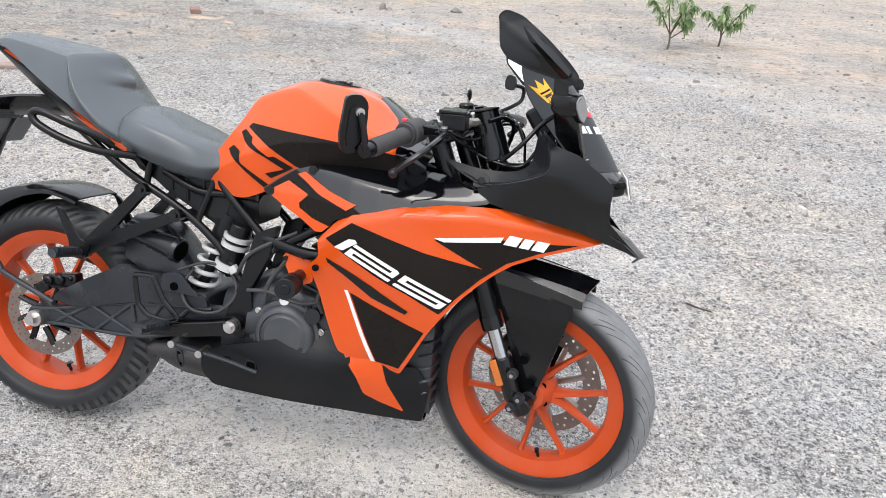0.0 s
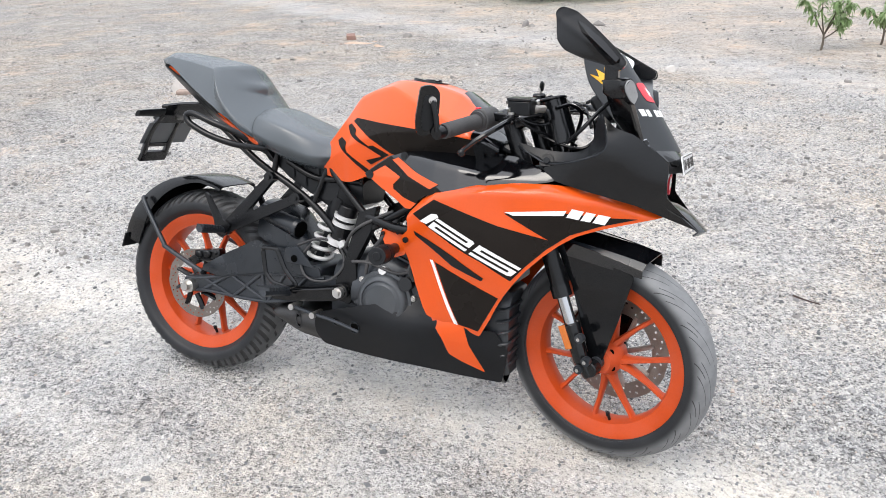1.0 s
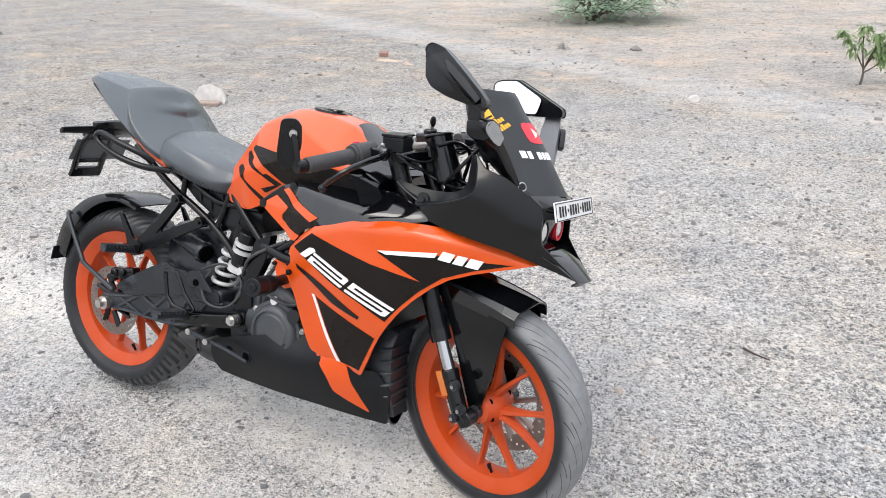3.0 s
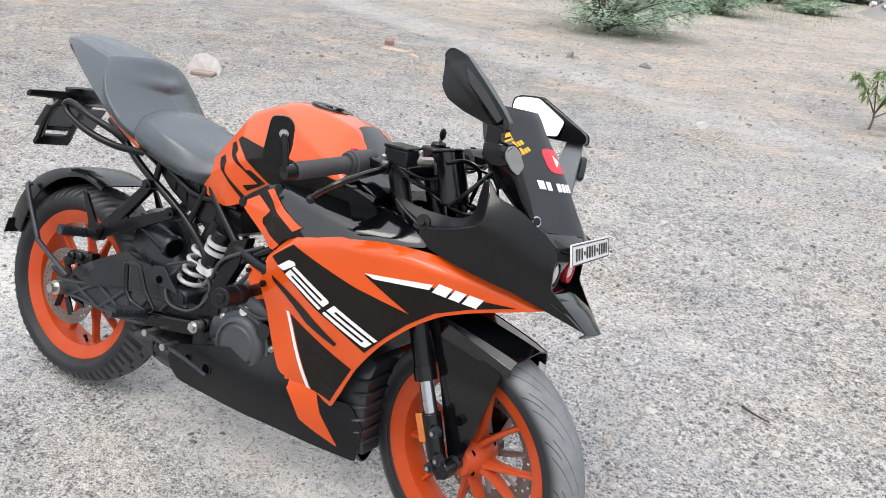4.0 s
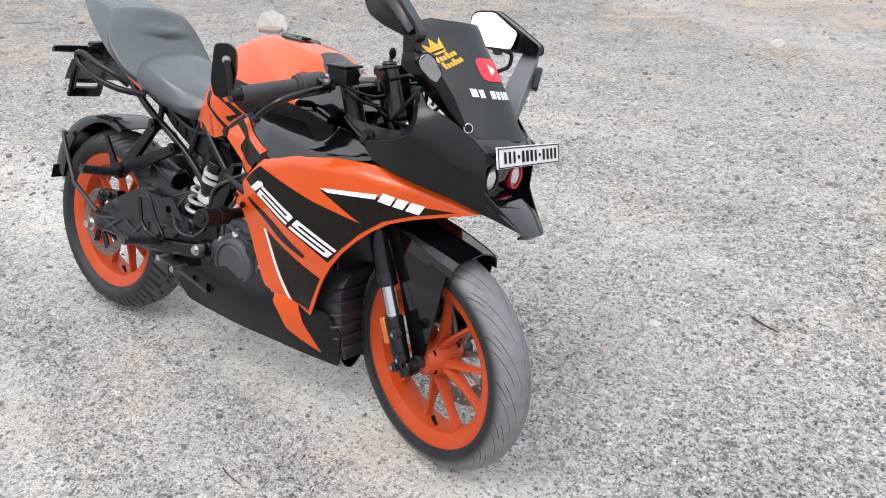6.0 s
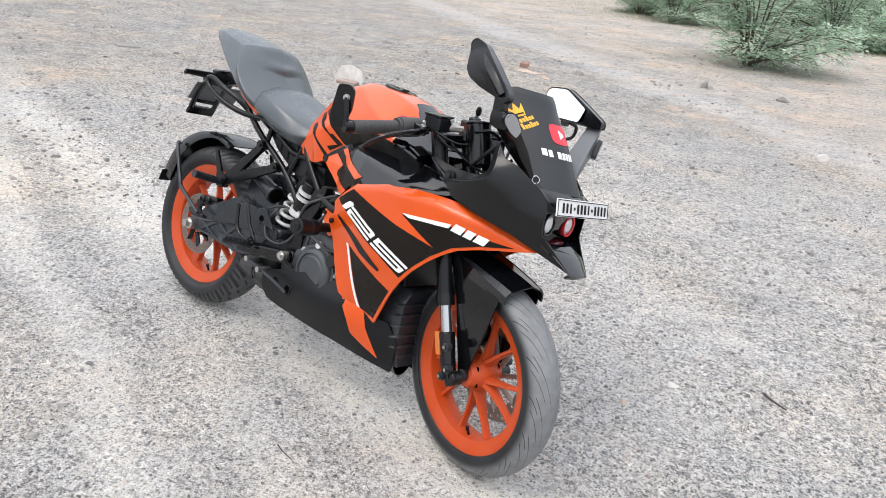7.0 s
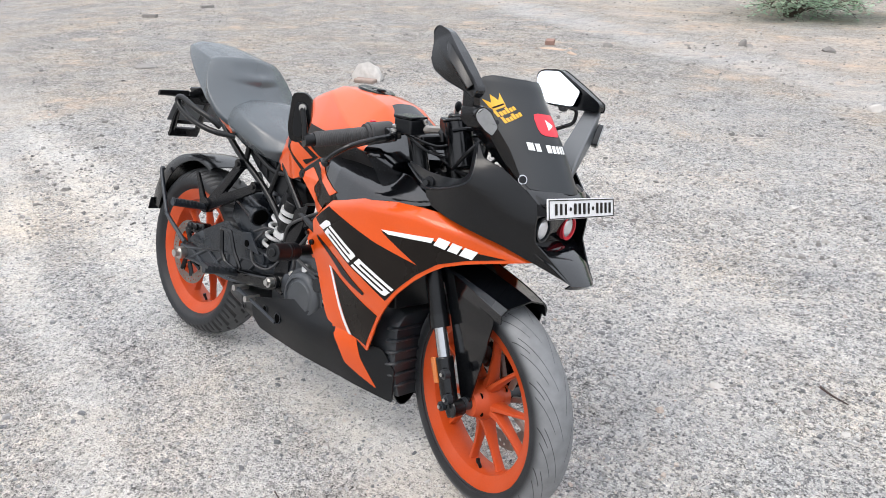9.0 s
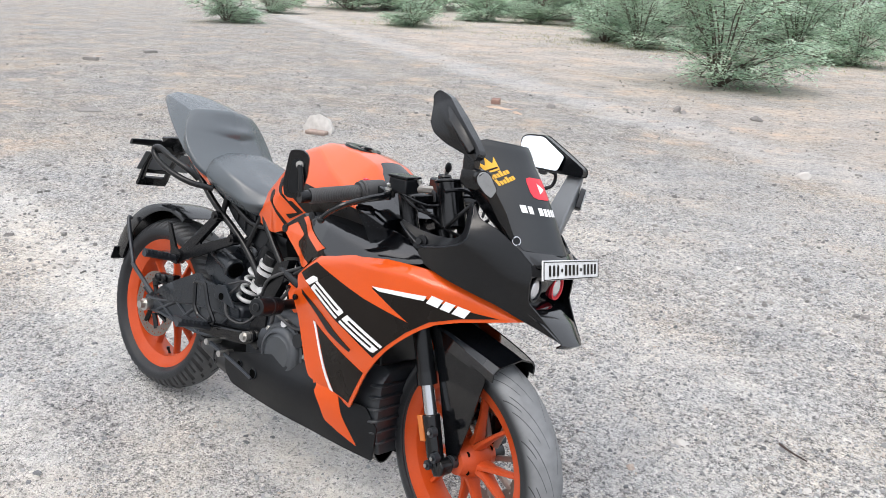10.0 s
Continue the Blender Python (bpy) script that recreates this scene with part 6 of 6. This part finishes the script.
GROUND = ground_mat()
PEBBLE = island_mat("loose_gravel", ((0, (.13, .132, .138)), (.16, (.27, .272, .277)), (.45, (.43, .426, .42)), (.78, (.56, .55, .53)), (.94, (.58, .555, .52)), (1, (.48, .40, .34))), .9, .3, 150)
GREY_PEBBLE = island_mat("grey_pebbles", ((0, (.13, .132, .138)), (.4, (.26, .26, .262)), (.85, (.40, .39, .38)), (1, (.50, .44, .39))), .9, .3, 150)
FAR_STONE = island_mat("far_litter", ((0, (.15, .145, .14)), (.3, (.27, .255, .24)), (.75, (.42, .40, .375)), (1, (.55, .53, .50))), .9, .3, 60)
ROCK = island_mat("pale_rock", ((0, (.47, .445, .42)), (1, (.58, .555, .525))), .85, .9, 14)
DARK_ROCK = island_mat("grey_rock", ((0, (.19, .18, .17)), (1, (.30, .285, .27))), .9, .7, 22)
RUBBLE = island_mat("broken_grey_stone", ((0, (.16, .165, .175)), (.5, (.32, .325, .335)), (1, (.55, .55, .55))), .9, .4, 30)
BRICK = island_mat("weathered_brick", ((0, (.24, .145, .115)), (1, (.30, .19, .155))), .9, .5, 40)
PALE_BROWN = island_mat("pale_brown", ((0, (.30, .235, .20)), (1, (.36, .285, .245))), .9, .5, 40)
SOIL = island_mat("orange_soil", ((0, (.42, .31, .235)), (1, (.50, .385, .305))), .95, .6, 30)
TWIG = island_mat("dry_twig", ((0, (.07, .05, .045)), (1, (.12, .09, .08))), .85, .4, 90)
BARK = island_mat("grey_bark", ((0, (.09, .075, .06)), (1, (.15, .125, .10))), .9, .6, 40)
LEAF = island_mat("sapling_leaves", ((0, (.17, .26, .10)), (.6, (.27, .37, .18)), (1, (.41, .49, .29))), .5, 0, 30, False, .4)
FROND = island_mat("acacia_fronds", ((0, (.32, .46, .33)), (.5, (.48, .62, .48)), (1, (.68, .78, .64))), .6, 0, 8, False, .5)
GRASS = island_mat("dry_green_grass", ((0, (.22, .27, .11)), (.6, (.33, .35, .17)), (1, (.48, .43, .27))), .7, 0, 8, False, .4)


def height(x, y):
    """Gentle unevenness of the yard, level under the bike."""
    away = min(1.0, math.hypot(x + .2, y - 1.7) / 5.0)
    return away * (.03 * noise.noise((x * .35, y * .35, 0)) + .010 * noise.noise((x * 1.7, y * 1.7, 3)))


bm = B()
ticks = [-600, -300, -150, -90, -60, -45] + [x * 1.0 for x in range(-36, -6)] + [-6 + .2 * k for k in range(70)] + [x * 1.0 for x in range(8, 41)] + [60, 100, 200, 400, 600]
grid(bm, [[(x, y, height(x, y)) for x in ticks] for y in ticks])
part("ground", bm, GROUND, None, "pale grey gravel and dust yard", None, 80, kind="structure", category="ground")


def scatter(name, count, spot, size, material, label, category, sink=.35, flat=.6, seed=1):
    """Very many small angular stones in one mesh. spot(rng) gives places, size(rng, n) half widths."""
    rng = np.random.default_rng(seed)
    xy = spot(rng, count)
    n = len(xy)
    s = size(rng, n)
    shape = np.array([(x, y, z) for z in (-1, 1) for x, y in ((-1, -1), (1, -1), (1, 1), (-1, 1))], float) * (.78, .78, .9)
    v = shape[None] * (1 + .35 * rng.uniform(-1, 1, (n, 8, 3))) + .22 * rng.uniform(-1, 1, (n, 8, 3))
    v[:, 4:, :2] *= rng.uniform(.35, .9, (n, 1, 1))
    a = rng.uniform(0, 2 * np.pi, n)
    c, q = np.cos(a)[:, None], np.sin(a)[:, None]
    stretch = rng.uniform(.65, 1.35, n)[:, None]
    x, y, z = v[..., 0] * stretch, v[..., 1] / stretch, v[..., 2] * flat
    z0 = np.array([height(p[0], p[1]) for p in xy])
    out = np.stack([(x * c - y * q) * s[:, None] + xy[:, :1], (x * q + y * c) * s[:, None] + xy[:, 1:2], (z + flat * (1 - 2 * sink) * .6) * s[:, None] + z0[:, None]], -1)
    tri = np.array([(4, 5, 6), (4, 6, 7), (0, 1, 5), (0, 5, 4), (1, 2, 6), (1, 6, 5), (2, 3, 7), (2, 7, 6), (3, 0, 4), (3, 4, 7)])
    faces = (tri[None] + 8 * np.arange(n)[:, None, None]).reshape(-1, 3)
    me = bpy.data.meshes.new(name)
    me.from_pydata(out.reshape(-1, 3).tolist(), [], faces.tolist())
    me.materials.append(material)
    return tagged(new(name, me), label, category, kind="stuff")


def near_spots(rng, n):
    """Gravel near the bike, thinner in the wheel tracks."""
    p = np.c_[rng.uniform(-4.2, 3.2, n * 2), rng.uniform(.15, 6.5, n * 2)]
    d = .405 * p[:, 0] + .915 * p[:, 1]
    keep = np.ones(len(p))
    for at, w in ((.66, .20), (1.02, .20), (1.47, .26)):
        keep = np.minimum(keep, .30 + .70 * np.clip(np.abs(d - at) / w - .35, 0, 1))
    keep *= np.clip(1.25 - .13 * np.hypot(p[:, 0] - .3, p[:, 1] - 1.5), .25, 1)
    keep *= np.clip(.75 + .6 * np.sin(2.1 * p[:, 0] + 1.3 * np.sin(1.7 * p[:, 1])) * np.sin(1.6 * p[:, 1] - .8 * p[:, 0]), .72, 1)
    p = p[rng.uniform(0, 1, len(p)) < keep]
    return p[:n]


def far_spots(rng, n):
    r, a = 3.6 + 21 * rng.uniform(0, 1, n) ** 1.3, rng.uniform(radians(55), radians(150), n)
    return np.c_[.6 + r * np.cos(a), r * np.sin(a)]


scatter("gravel", 125000, near_spots, lambda rng, n: .0021 + .0019 * rng.lognormal(0, .5, n), PEBBLE, "loose pale and dark grey gravel on the dust", "gravel", seed=2)
scatter("pebbles", 3000, near_spots, lambda rng, n: np.minimum(.016, .0045 + .0030 * rng.lognormal(0, .5, n)), GREY_PEBBLE, "scattered small stones on the yard", "stones", seed=3)
scatter("far_stones", 15000, far_spots, lambda rng, n: np.minimum(.026, .005 + .005 * rng.lognormal(0, .6, n)), FAR_STONE, "scattered stones over the far yard", "stones", seed=4)


def stone(name, at, size, material, label, seed, turn=0.0, category="stone", cut=.75):
    """An angular stone: a ball with flats knocked off it and a rough skin."""
    bm = B()
    bmesh.ops.create_icosphere(bm, subdivisions=3, radius=1)
    rng = random.Random(seed)
    flats = [(Vector((rng.uniform(-1, 1), rng.uniform(-1, 1), rng.uniform(-.4, 1))).normalized(), rng.uniform(cut - .2, cut + .1)) for _ in range(9)]
    for v in bm.verts:
        for n, d in flats:
            over = v.co.dot(n) - d
            if over > 0:
                v.co -= n * over
        v.co *= 1 + .07 * noise.noise(v.co * 2.3 + Vector((seed, 0, 0)))
        v.co.z = max(v.co.z, -.45)
    low = min(v.co.z for v in bm.verts)
    for v in bm.verts:
        v.co = Vector((v.co.x * size[0] / 2, v.co.y * size[1] / 2, (v.co.z - low) * size[2] / 1.45))
    return part(name, bm, material, None, label, pose(at[0], at[1], height(*at) - .012, 0, 0, turn), 30, category=category)


bm = B()
for x, y, z in ((-.19, -.10, 0), (.19, -.11, 0), (.17, .12, 0), (-.16, .13, 0), (-.20, -.08, .07), (.20, -.09, .05), (-.10, -.07, .20), (.03, -.05, .215), (.14, -.05, .155), (.10, .09, .14), (-.09, .08, .18), (.185, .02, .09)):
    bm.verts.new((x, y, z))
bmesh.ops.convex_hull(bm, input=bm.verts[:])
bmesh.ops.subdivide_edges(bm, edges=bm.edges[:], cuts=4, use_grid_fill=True)
for v in bm.verts:
    if v.co.z > .01:
        v.co += .012 * noise.noise_vector(v.co * 9)
part("rock", bm, ROCK, None, "pale pinkish angular rock lying on the gravel", pose(-3.60, 5.86, height(-3.60, 5.86) - .008, 0, 0, 18) @ Matrix.Diagonal((.74, .74, .86, 1)), 26, category="rock")
# thin brown slab added in place of the shade under the rock
bm = box(B(), (0, 0, .018), (.21, .10, .04), (0, 0, 4))
part("rock_underside_shade", bm, PALE_BROWN, None, "added brown slab for the shaded underside of a pale rock", pose(-3.545, 5.742, height(-3.545, 5.742), 0, 2, 8), 38, .012, category="slab")
for at, size, mt, label, seed, turn in (((-2.43, 9.02), (.13, .10, .07), DARK_ROCK, "flat grey stone on the far gravel", 11, 0), ((-1.07, 9.95), (.11, .09, .12), DARK_ROCK, "pointed brown-grey stone standing on the soil", 12, 40),
                                       ((-.98, 9.90), (.10, .10, .06), DARK_ROCK, "small brown stone beside a larger one", 13, 0), ((-.12, 10.02), (.17, .11, .08), DARK_ROCK, "flat grey stone on the soil", 14, 10),
                                       ((.68, 7.02), (.15, .11, .07), ROCK, "pale flat stone on the gravel", 15, 30), ((-6.1, 5.12), (.32, .16, .05), DARK_ROCK, "dark flat slab lying on the gravel", 16, 25),
                                       ((-1.035, 1.165), (.030, .026, .022), DARK_ROCK, "small dark stone on the gravel", 17, 0), ((-.76, .845), (.040, .034, .028), DARK_ROCK, "small grey stone on the dust", 18, 50),
                                       ((.93, 2.42), (.040, .030, .022), DARK_ROCK, "grey pebble beside a twig", 19, 10), ((1.05, 2.36), (.035, .03, .022), ROCK, "pale pebble beside a twig", 20, 70),
                                       ((-.98, 1.0), (.026, .02, .014), DARK_ROCK, "small dark stone on the dusty track", 21, 0), ((-.84, .70), (.030, .024, .016), ROCK, "small pale stone on the dust", 22, 0),
                                       ((1.31, 2.33), (.034, .03, .02), ROCK, "pale pebble on the gravel", 23, 0), ((.82, 2.5), (.028, .022, .018), DARK_ROCK, "dark pebble on the gravel", 24, 0),
                                       ((.655, 2.41), (.050, .038, .030), ROCK, "pale angular stone on the gravel", 27, 15), ((.700, 2.44), (.034, .028, .020), DARK_ROCK, "dark chip beside a pale stone", 28, 60),
                                       ((.625, 2.375), (.024, .02, .016), DARK_ROCK, "small dark chip on the gravel", 29, 0), ((-2.6, 8.36), (.20, .10, .05), SOIL, "crumbled lump of orange soil", 25, -20)):
    stone("stone", at, size, mt, label, seed, turn)


def brick(at, turn, label, tilt=0.0, material=None):
    bm = box(B(), (0, 0, .0375), (.225, .108, .075))
    bmesh.ops.subdivide_edges(bm, edges=bm.edges[:], cuts=3, use_grid_fill=True)
    for v in bm.verts:
        v.co += .006 * noise.noise_vector(v.co * 14 + Vector((at[0], at[1], 0)))
    return part("brick", bm, material or BRICK, None, label, pose(at[0], at[1], height(*at) - .022, tilt, 0, turn), 38, .006, category="brick", group="loose bricks")


brick((-3.12, 8.86), 112, "dark red brick lying on orange soil")
brick((-9.90, 8.02), 25, "greyish brick lying on the gravel", 0, DARK_ROCK)
brick((-10.33, 9.55), 70, "dark brick lying on the gravel", 0, DARK_ROCK)
bm = B()
rows = []
for k in range(9):
    r = .13 * k / 8
    rows.append([(r * math.cos(a) * q * 1.5, r * math.sin(a) * q * .8, (.022 * (1 - (k / 8) ** 1.5) + .016 * noise.noise((9 * r * math.cos(a), 9 * r * math.sin(a), 1))) * (k < 8) - .004 * (k == 8)) for a in np.linspace(0, 2 * math.pi, 40, endpoint=False)
                 for q in (1 + .55 * noise.noise((1.6 * math.cos(a), 1.6 * math.sin(a), 4)) + .3 * noise.noise((4 * math.cos(a), 4 * math.sin(a), 7)),)])
grid(bm, rows[1:], True)
bm.faces.new([v for v in bm.verts[:40]])
part("soil_mound", bm, SOIL, None, "low crumbled heap of orange soil", pose(-2.95, 8.55, height(-2.95, 8.55)), 60, category="soil")

rng = random.Random(61)
for k in range(16):
    w = rng.uniform(.02, .085)
    stone("soil_clod", (-2.95 + rng.uniform(-.42, .50), 8.55 + rng.uniform(-.25, .28)), (w, w * .7, w * .45), SOIL if k % 3 else PALE_BROWN, "small clod of crumbled orange soil", 70 + k, 40 * k, "soil")


def twig(pts, r, label):
    return part("twig", tube(B(), [(x, y, height(x, y) + r + z) for x, y, z in pts], (r, r * .55), 14, 7), TWIG, None, label, None, 50, category="twig", group="twigs")


twig([(.945, 2.56, .012), (.985, 2.535, .008), (1.035, 2.515, .004)], .0042, "short dark twig lying on the gravel")
twig([(-.20, 1.25, .002), (-.165, 1.235, .004), (-.12, 1.225, .002)], .0022, "thin dry stalk on the dust")


def heap_spots(rng, n):
    """Places in a long low heap, thickest along its middle."""
    return np.c_[rng.uniform(5.4, 15.5, n), 28.2 + rng.normal(0, .75, n)]


heap = B()
rows = []
for x in np.linspace(5.0, 16.0, 40):
    rows.append([(x, 28.2 + 2.0 * w, 1.0 * max(0, 1 - w * w) * min(1, (x - 5) / 1.2, (16 - x) / 1.2) * (1 + .35 * noise.noise((x * .9, w * 2, 5))) - .02) for w in np.linspace(-1, 1, 17)])
part("mound", grid(heap, rows), DARK_ROCK, None, "long heap of grey broken rubble at the yard's edge", None, 60, category="rubble")
rng = np.random.default_rng(77)
bm = B()
for x, y in heap_spots(rng, 700):
    top = 1.0 * max(0, 1 - ((y - 28.2) / 2.0) ** 2) * min(1, (x - 5) / 1.2, (16 - x) / 1.2)
    r = rng.uniform(.07, .20)
    bmesh.ops.create_cube(bm, size=1, matrix=pose(x, y, top + r * .2, *(rng.uniform(0, 90, 3))) @ Matrix.Diagonal((r * 1.3, r, r * .8, 1)))
part("rubble_stones", bm, RUBBLE, None, "grey broken stones on a rubble heap", None, 30, category="stones", kind="stuff")


# ---- plants ----
def leaf_mesh(bm, at, along_, up, length, width, fold=.25):
    """One bent leaf of four faces."""
    d, u = along_.normalized(), up
    sidev = d.cross(u).normalized()
    u = sidev.cross(d)
    mid = [at, at + d * length * .5 + u * length * .06, at + d * length - u * length * .10]
    v = [bm.verts.new(p) for p in (mid[0], mid[1] + sidev * width + u * width * fold, mid[1], mid[1] - sidev * width + u * width * fold, mid[2])]
    bm.faces.new((v[0], v[1], v[2]))
    bm.faces.new((v[0], v[2], v[3]))
    bm.faces.new((v[1], v[4], v[2]))
    bm.faces.new((v[2], v[4], v[3]))


def sapling(at, limbs, label, seed, turn=0.0):
    """A young tree: a thin crooked trunk with limbs that end in bunches of long drooping leaves."""
    rng = random.Random(seed)
    tree = new("sapling")
    tree.matrix_basis = pose(at[0], at[1], height(*at) - .01, 0, 0, turn)
    tagged(tree, label, "tree", "young trees")
    bm, crown = B(), B()
    tube(bm, [(0, 0, 0), (.012, .008, .08), (.006, .004, .17)], (.013, .009), 10, 8)
    for pts in limbs:
        p = [(.006, .004, .16 if pts[0][2] > .22 else .12)] + pts
        tube(bm, p, (.0075, .003), 5 * len(p), 6)
        line = spline(p, 12)
        for k, q in enumerate(line[5:]):
            end = k == len(line[5:]) - 1
            for _ in range(24 if end else 7):
                a = rng.uniform(0, 2 * math.pi)
                out = Vector((math.cos(a), math.sin(a), rng.uniform(-1.7, .2)))
                leaf_mesh(crown, Vector(q) + Vector((rng.uniform(-.012, .012), rng.uniform(-.012, .012), rng.uniform(-.01, .012))), out, Vector((0, 0, 1)), rng.uniform(.07, .13), rng.uniform(.011, .018))
    part("trunk", bm, BARK, tree)
    part("crown", crown, LEAF, tree, "bright green drooping leaves", None, 180)
    return tree


sapling((2.17, 8.13), [[(-.06, 0, .27), (-.15, .02, .42), (-.22, .03, .50)], [(-.02, .03, .30), (-.04, .05, .48), (-.02, .05, .55)], [(.05, -.02, .26), (.12, -.04, .36), (.20, -.03, .47)], [(.08, .02, .33), (.16, .05, .50), (.22, .06, .64)],
                       [(.03, -.05, .28), (.06, -.10, .40), (.05, -.14, .50)], [(.10, -.02, .20), (.15, -.03, .26), (.17, -.03, .33)]], "young tree with drooping bright green leaves", 31)
sapling((2.82, 8.50), [[(-.05, 0, .24), (-.12, .02, .32), (-.19, .03, .38)], [(.01, .02, .26), (.02, .04, .36), (.03, .05, .44)], [(.05, 0, .20), (.12, -.02, .25), (.17, -.03, .29)], [(.06, .01, .22), (.16, .02, .34), (.26, .02, .47)],
                       [(.0, -.05, .24), (-.03, -.10, .30), (-.04, -.12, .36)]], "smaller young tree with drooping green leaves", 32)


def acacia(seed, wide, tall, count):
    """A feathery thorn bush: a few crooked stems that fork again and again, with loose tufts of small leaves along the twigs."""
    rng = random.Random(seed)
    bush = new("thorn_bush")
    stems, crown = B(), B()

    def tuft(q, d, size, n):
        for _ in range(n):
            o = Vector((rng.gauss(0, size), rng.gauss(0, size), rng.gauss(0, size * .55)))
            a = rng.uniform(0, 2 * math.pi)
            f = (Vector((math.cos(a), math.sin(a), rng.uniform(-.45, .35))) + d * .5).normalized()
            w = f.cross(Vector((rng.uniform(-.4, .4), rng.uniform(-.4, .4), 1))).normalized()
            ln, p = rng.uniform(.05, .11), q + o
            w *= ln * rng.uniform(.16, .26)
            crown.faces.new([crown.verts.new(v) for v in (p, p + f * ln * .55 - w, p + f * ln, p + f * ln * .5 + w)])

    for k in range(count):
        a = 2.4 * k + rng.uniform(-.5, .5)
        low = k % 5 in (1, 3)
        reach, top = wide * rng.uniform(.35, 1.0), tall * (rng.uniform(.10, .32) if low else rng.uniform(.5, 1.0))
        reach = wide * rng.uniform(.45, 1.05) if low else reach
        o = Vector((math.cos(a), math.sin(a), 0))
        jog = lambda r: Vector((rng.uniform(-r, r), rng.uniform(-r, r), rng.uniform(-r, r) * .5))
        pts = [o * .05, o * reach * .22 + Vector((0, 0, top * .34)) + jog(.05), o * reach * .5 + Vector((0, 0, top * .66)) + jog(.12), o * reach * .8 + Vector((0, 0, top * .88)) + jog(.12), o * reach + Vector((0, 0, top)) + jog(.1)]
        tube(stems, [tuple(p) for p in pts], (.022 if k % 2 else .014, .004), 16, 6)
        line = spline([tuple(p) for p in pts], 14)
        for i in range(3, 14):
            for _ in range(2):
                b = a + rng.uniform(-2.0, 2.0)
                side = Vector((math.cos(b), math.sin(b), rng.uniform(-.30, .45))).normalized()
                start, length = Vector(line[i]), rng.uniform(.22, .55)
                bend = start + side * length * .6 + jog(.05)
                tip = start + side * length + Vector((0, 0, -.06))
                tube(stems, [tuple(start), tuple(bend), tuple(tip)], (.006, .002), 4, 4)
                for t in np.linspace(.3, 1, 4):
                    tuft(start + (bend - start) * min(1, t / .6) if t < .6 else bend + (tip - bend) * (t - .6) / .4, side, .045, 7)
    part("stem", stems, BARK, bush)
    part("crown", crown, FROND, bush, "loose feathery blue-green leaves", None, 180)
    return bush


bush_a = acacia(41, 1.45, 2.5, 24)
bush_a.matrix_basis = pose(-1.2, 13.5, height(-1.2, 13.5) - .02)
tagged(bush_a, "feathery grey-green thorn bush growing from bare soil", "bush", "thorn bushes")
bush_b = acacia(42, 1.0, 1.35, 16)
bush_b.matrix_basis = pose(-16.4, 17.6, -.02)
tagged(bush_b, "low spreading grey-green thorn bush", "bush", "thorn bushes")
rng = random.Random(7)
for x, y, sc, src in ((-12.6, 22.3, 1.1, 1), (-11.4, 30.5, 1.5, 0), (-13.2, 29.0, 1.2, 1), (-4.6, 20.9, 1.15, 0), (-6.0, 22.4, 1.0, 1), (-3.3, 22.4, 1.2, 0), (.65, 20.6, 1.0, 1), (-.9, 23.0, 1.4, 0), (.2, 27.0, 1.5, 0),
                      (3.2, 25.5, 1.0, 1), (-20.4, 24.0, 1.2, 0), (2.2, 29.5, 1.5, 0), (-2.2, 26.0, 1.5, 0), (-8.6, 30.0, 1.5, 0), (-6.4, 27.5, 1.4, 1)):
    o = copy_thing(bush_a if src == 0 else bush_b, pose(x, y, height(x, y) - .03, 0, 0, rng.uniform(0, 360)))
    sc *= 1 if src else .8
    o.scale = (sc, sc, sc * rng.uniform(.85, 1.1))
for k in range(24):
    a = radians(60 + 66 * k / 23)
    r = rng.uniform(36, 50)
    o = copy_thing(bush_a if k % 2 else bush_b, pose(.9 + r * math.cos(a), r * math.sin(a), -.05, 0, 0, rng.uniform(0, 360)))
    s = rng.uniform(1.5, 2.2)
    o.scale = (s * 1.3, s * 1.3, s)


def tufts(name, count, spots, label, seed):
    """Thin grass blades over stretches of soil, in one mesh."""
    rng = np.random.default_rng(seed)
    p = spots(rng, count)
    n = len(p)
    a, h, lean = rng.uniform(0, 2 * np.pi, n), rng.uniform(.02, .09, n), rng.uniform(.0, .08, n)
    w = .006 + .006 * rng.uniform(0, 1, n)
    z = np.array([height(x, y) for x, y in p]) - .01
    c, q = np.cos(a), np.sin(a)
    v = np.stack([np.c_[p[:, 0] - q * w, p[:, 1] + c * w, z], np.c_[p[:, 0] + q * w, p[:, 1] - c * w, z], np.c_[p[:, 0] + c * lean, p[:, 1] + q * lean, z + h]], 1)
    me = bpy.data.meshes.new(name)
    me.from_pydata(v.reshape(-1, 3).tolist(), [], np.arange(3 * n).reshape(-1, 3).tolist())
    me.materials.append(GRASS)
    return tagged(new(name, me), label, "grass", kind="stuff")


def grass_spots(rng, n):
    out = []
    for x, y, sx, sy, share in ((-13.0, 23.5, 2.0, 1.6, .12), (-4.5, 22, 2.2, 1.6, .25), (0.5, 23, 2.2, 2.4, .3), (-12, 30, 4, 1.5, .12), (2.5, 28, 4, 2, .2)):
        k = int(n * share)
        out.append(np.c_[rng.normal(x, sx, k), rng.normal(y, sy, k)])
    return np.vstack(out)


tufts("grass", 8000, grass_spots, "thin yellow-green grass among the bushes", 51)
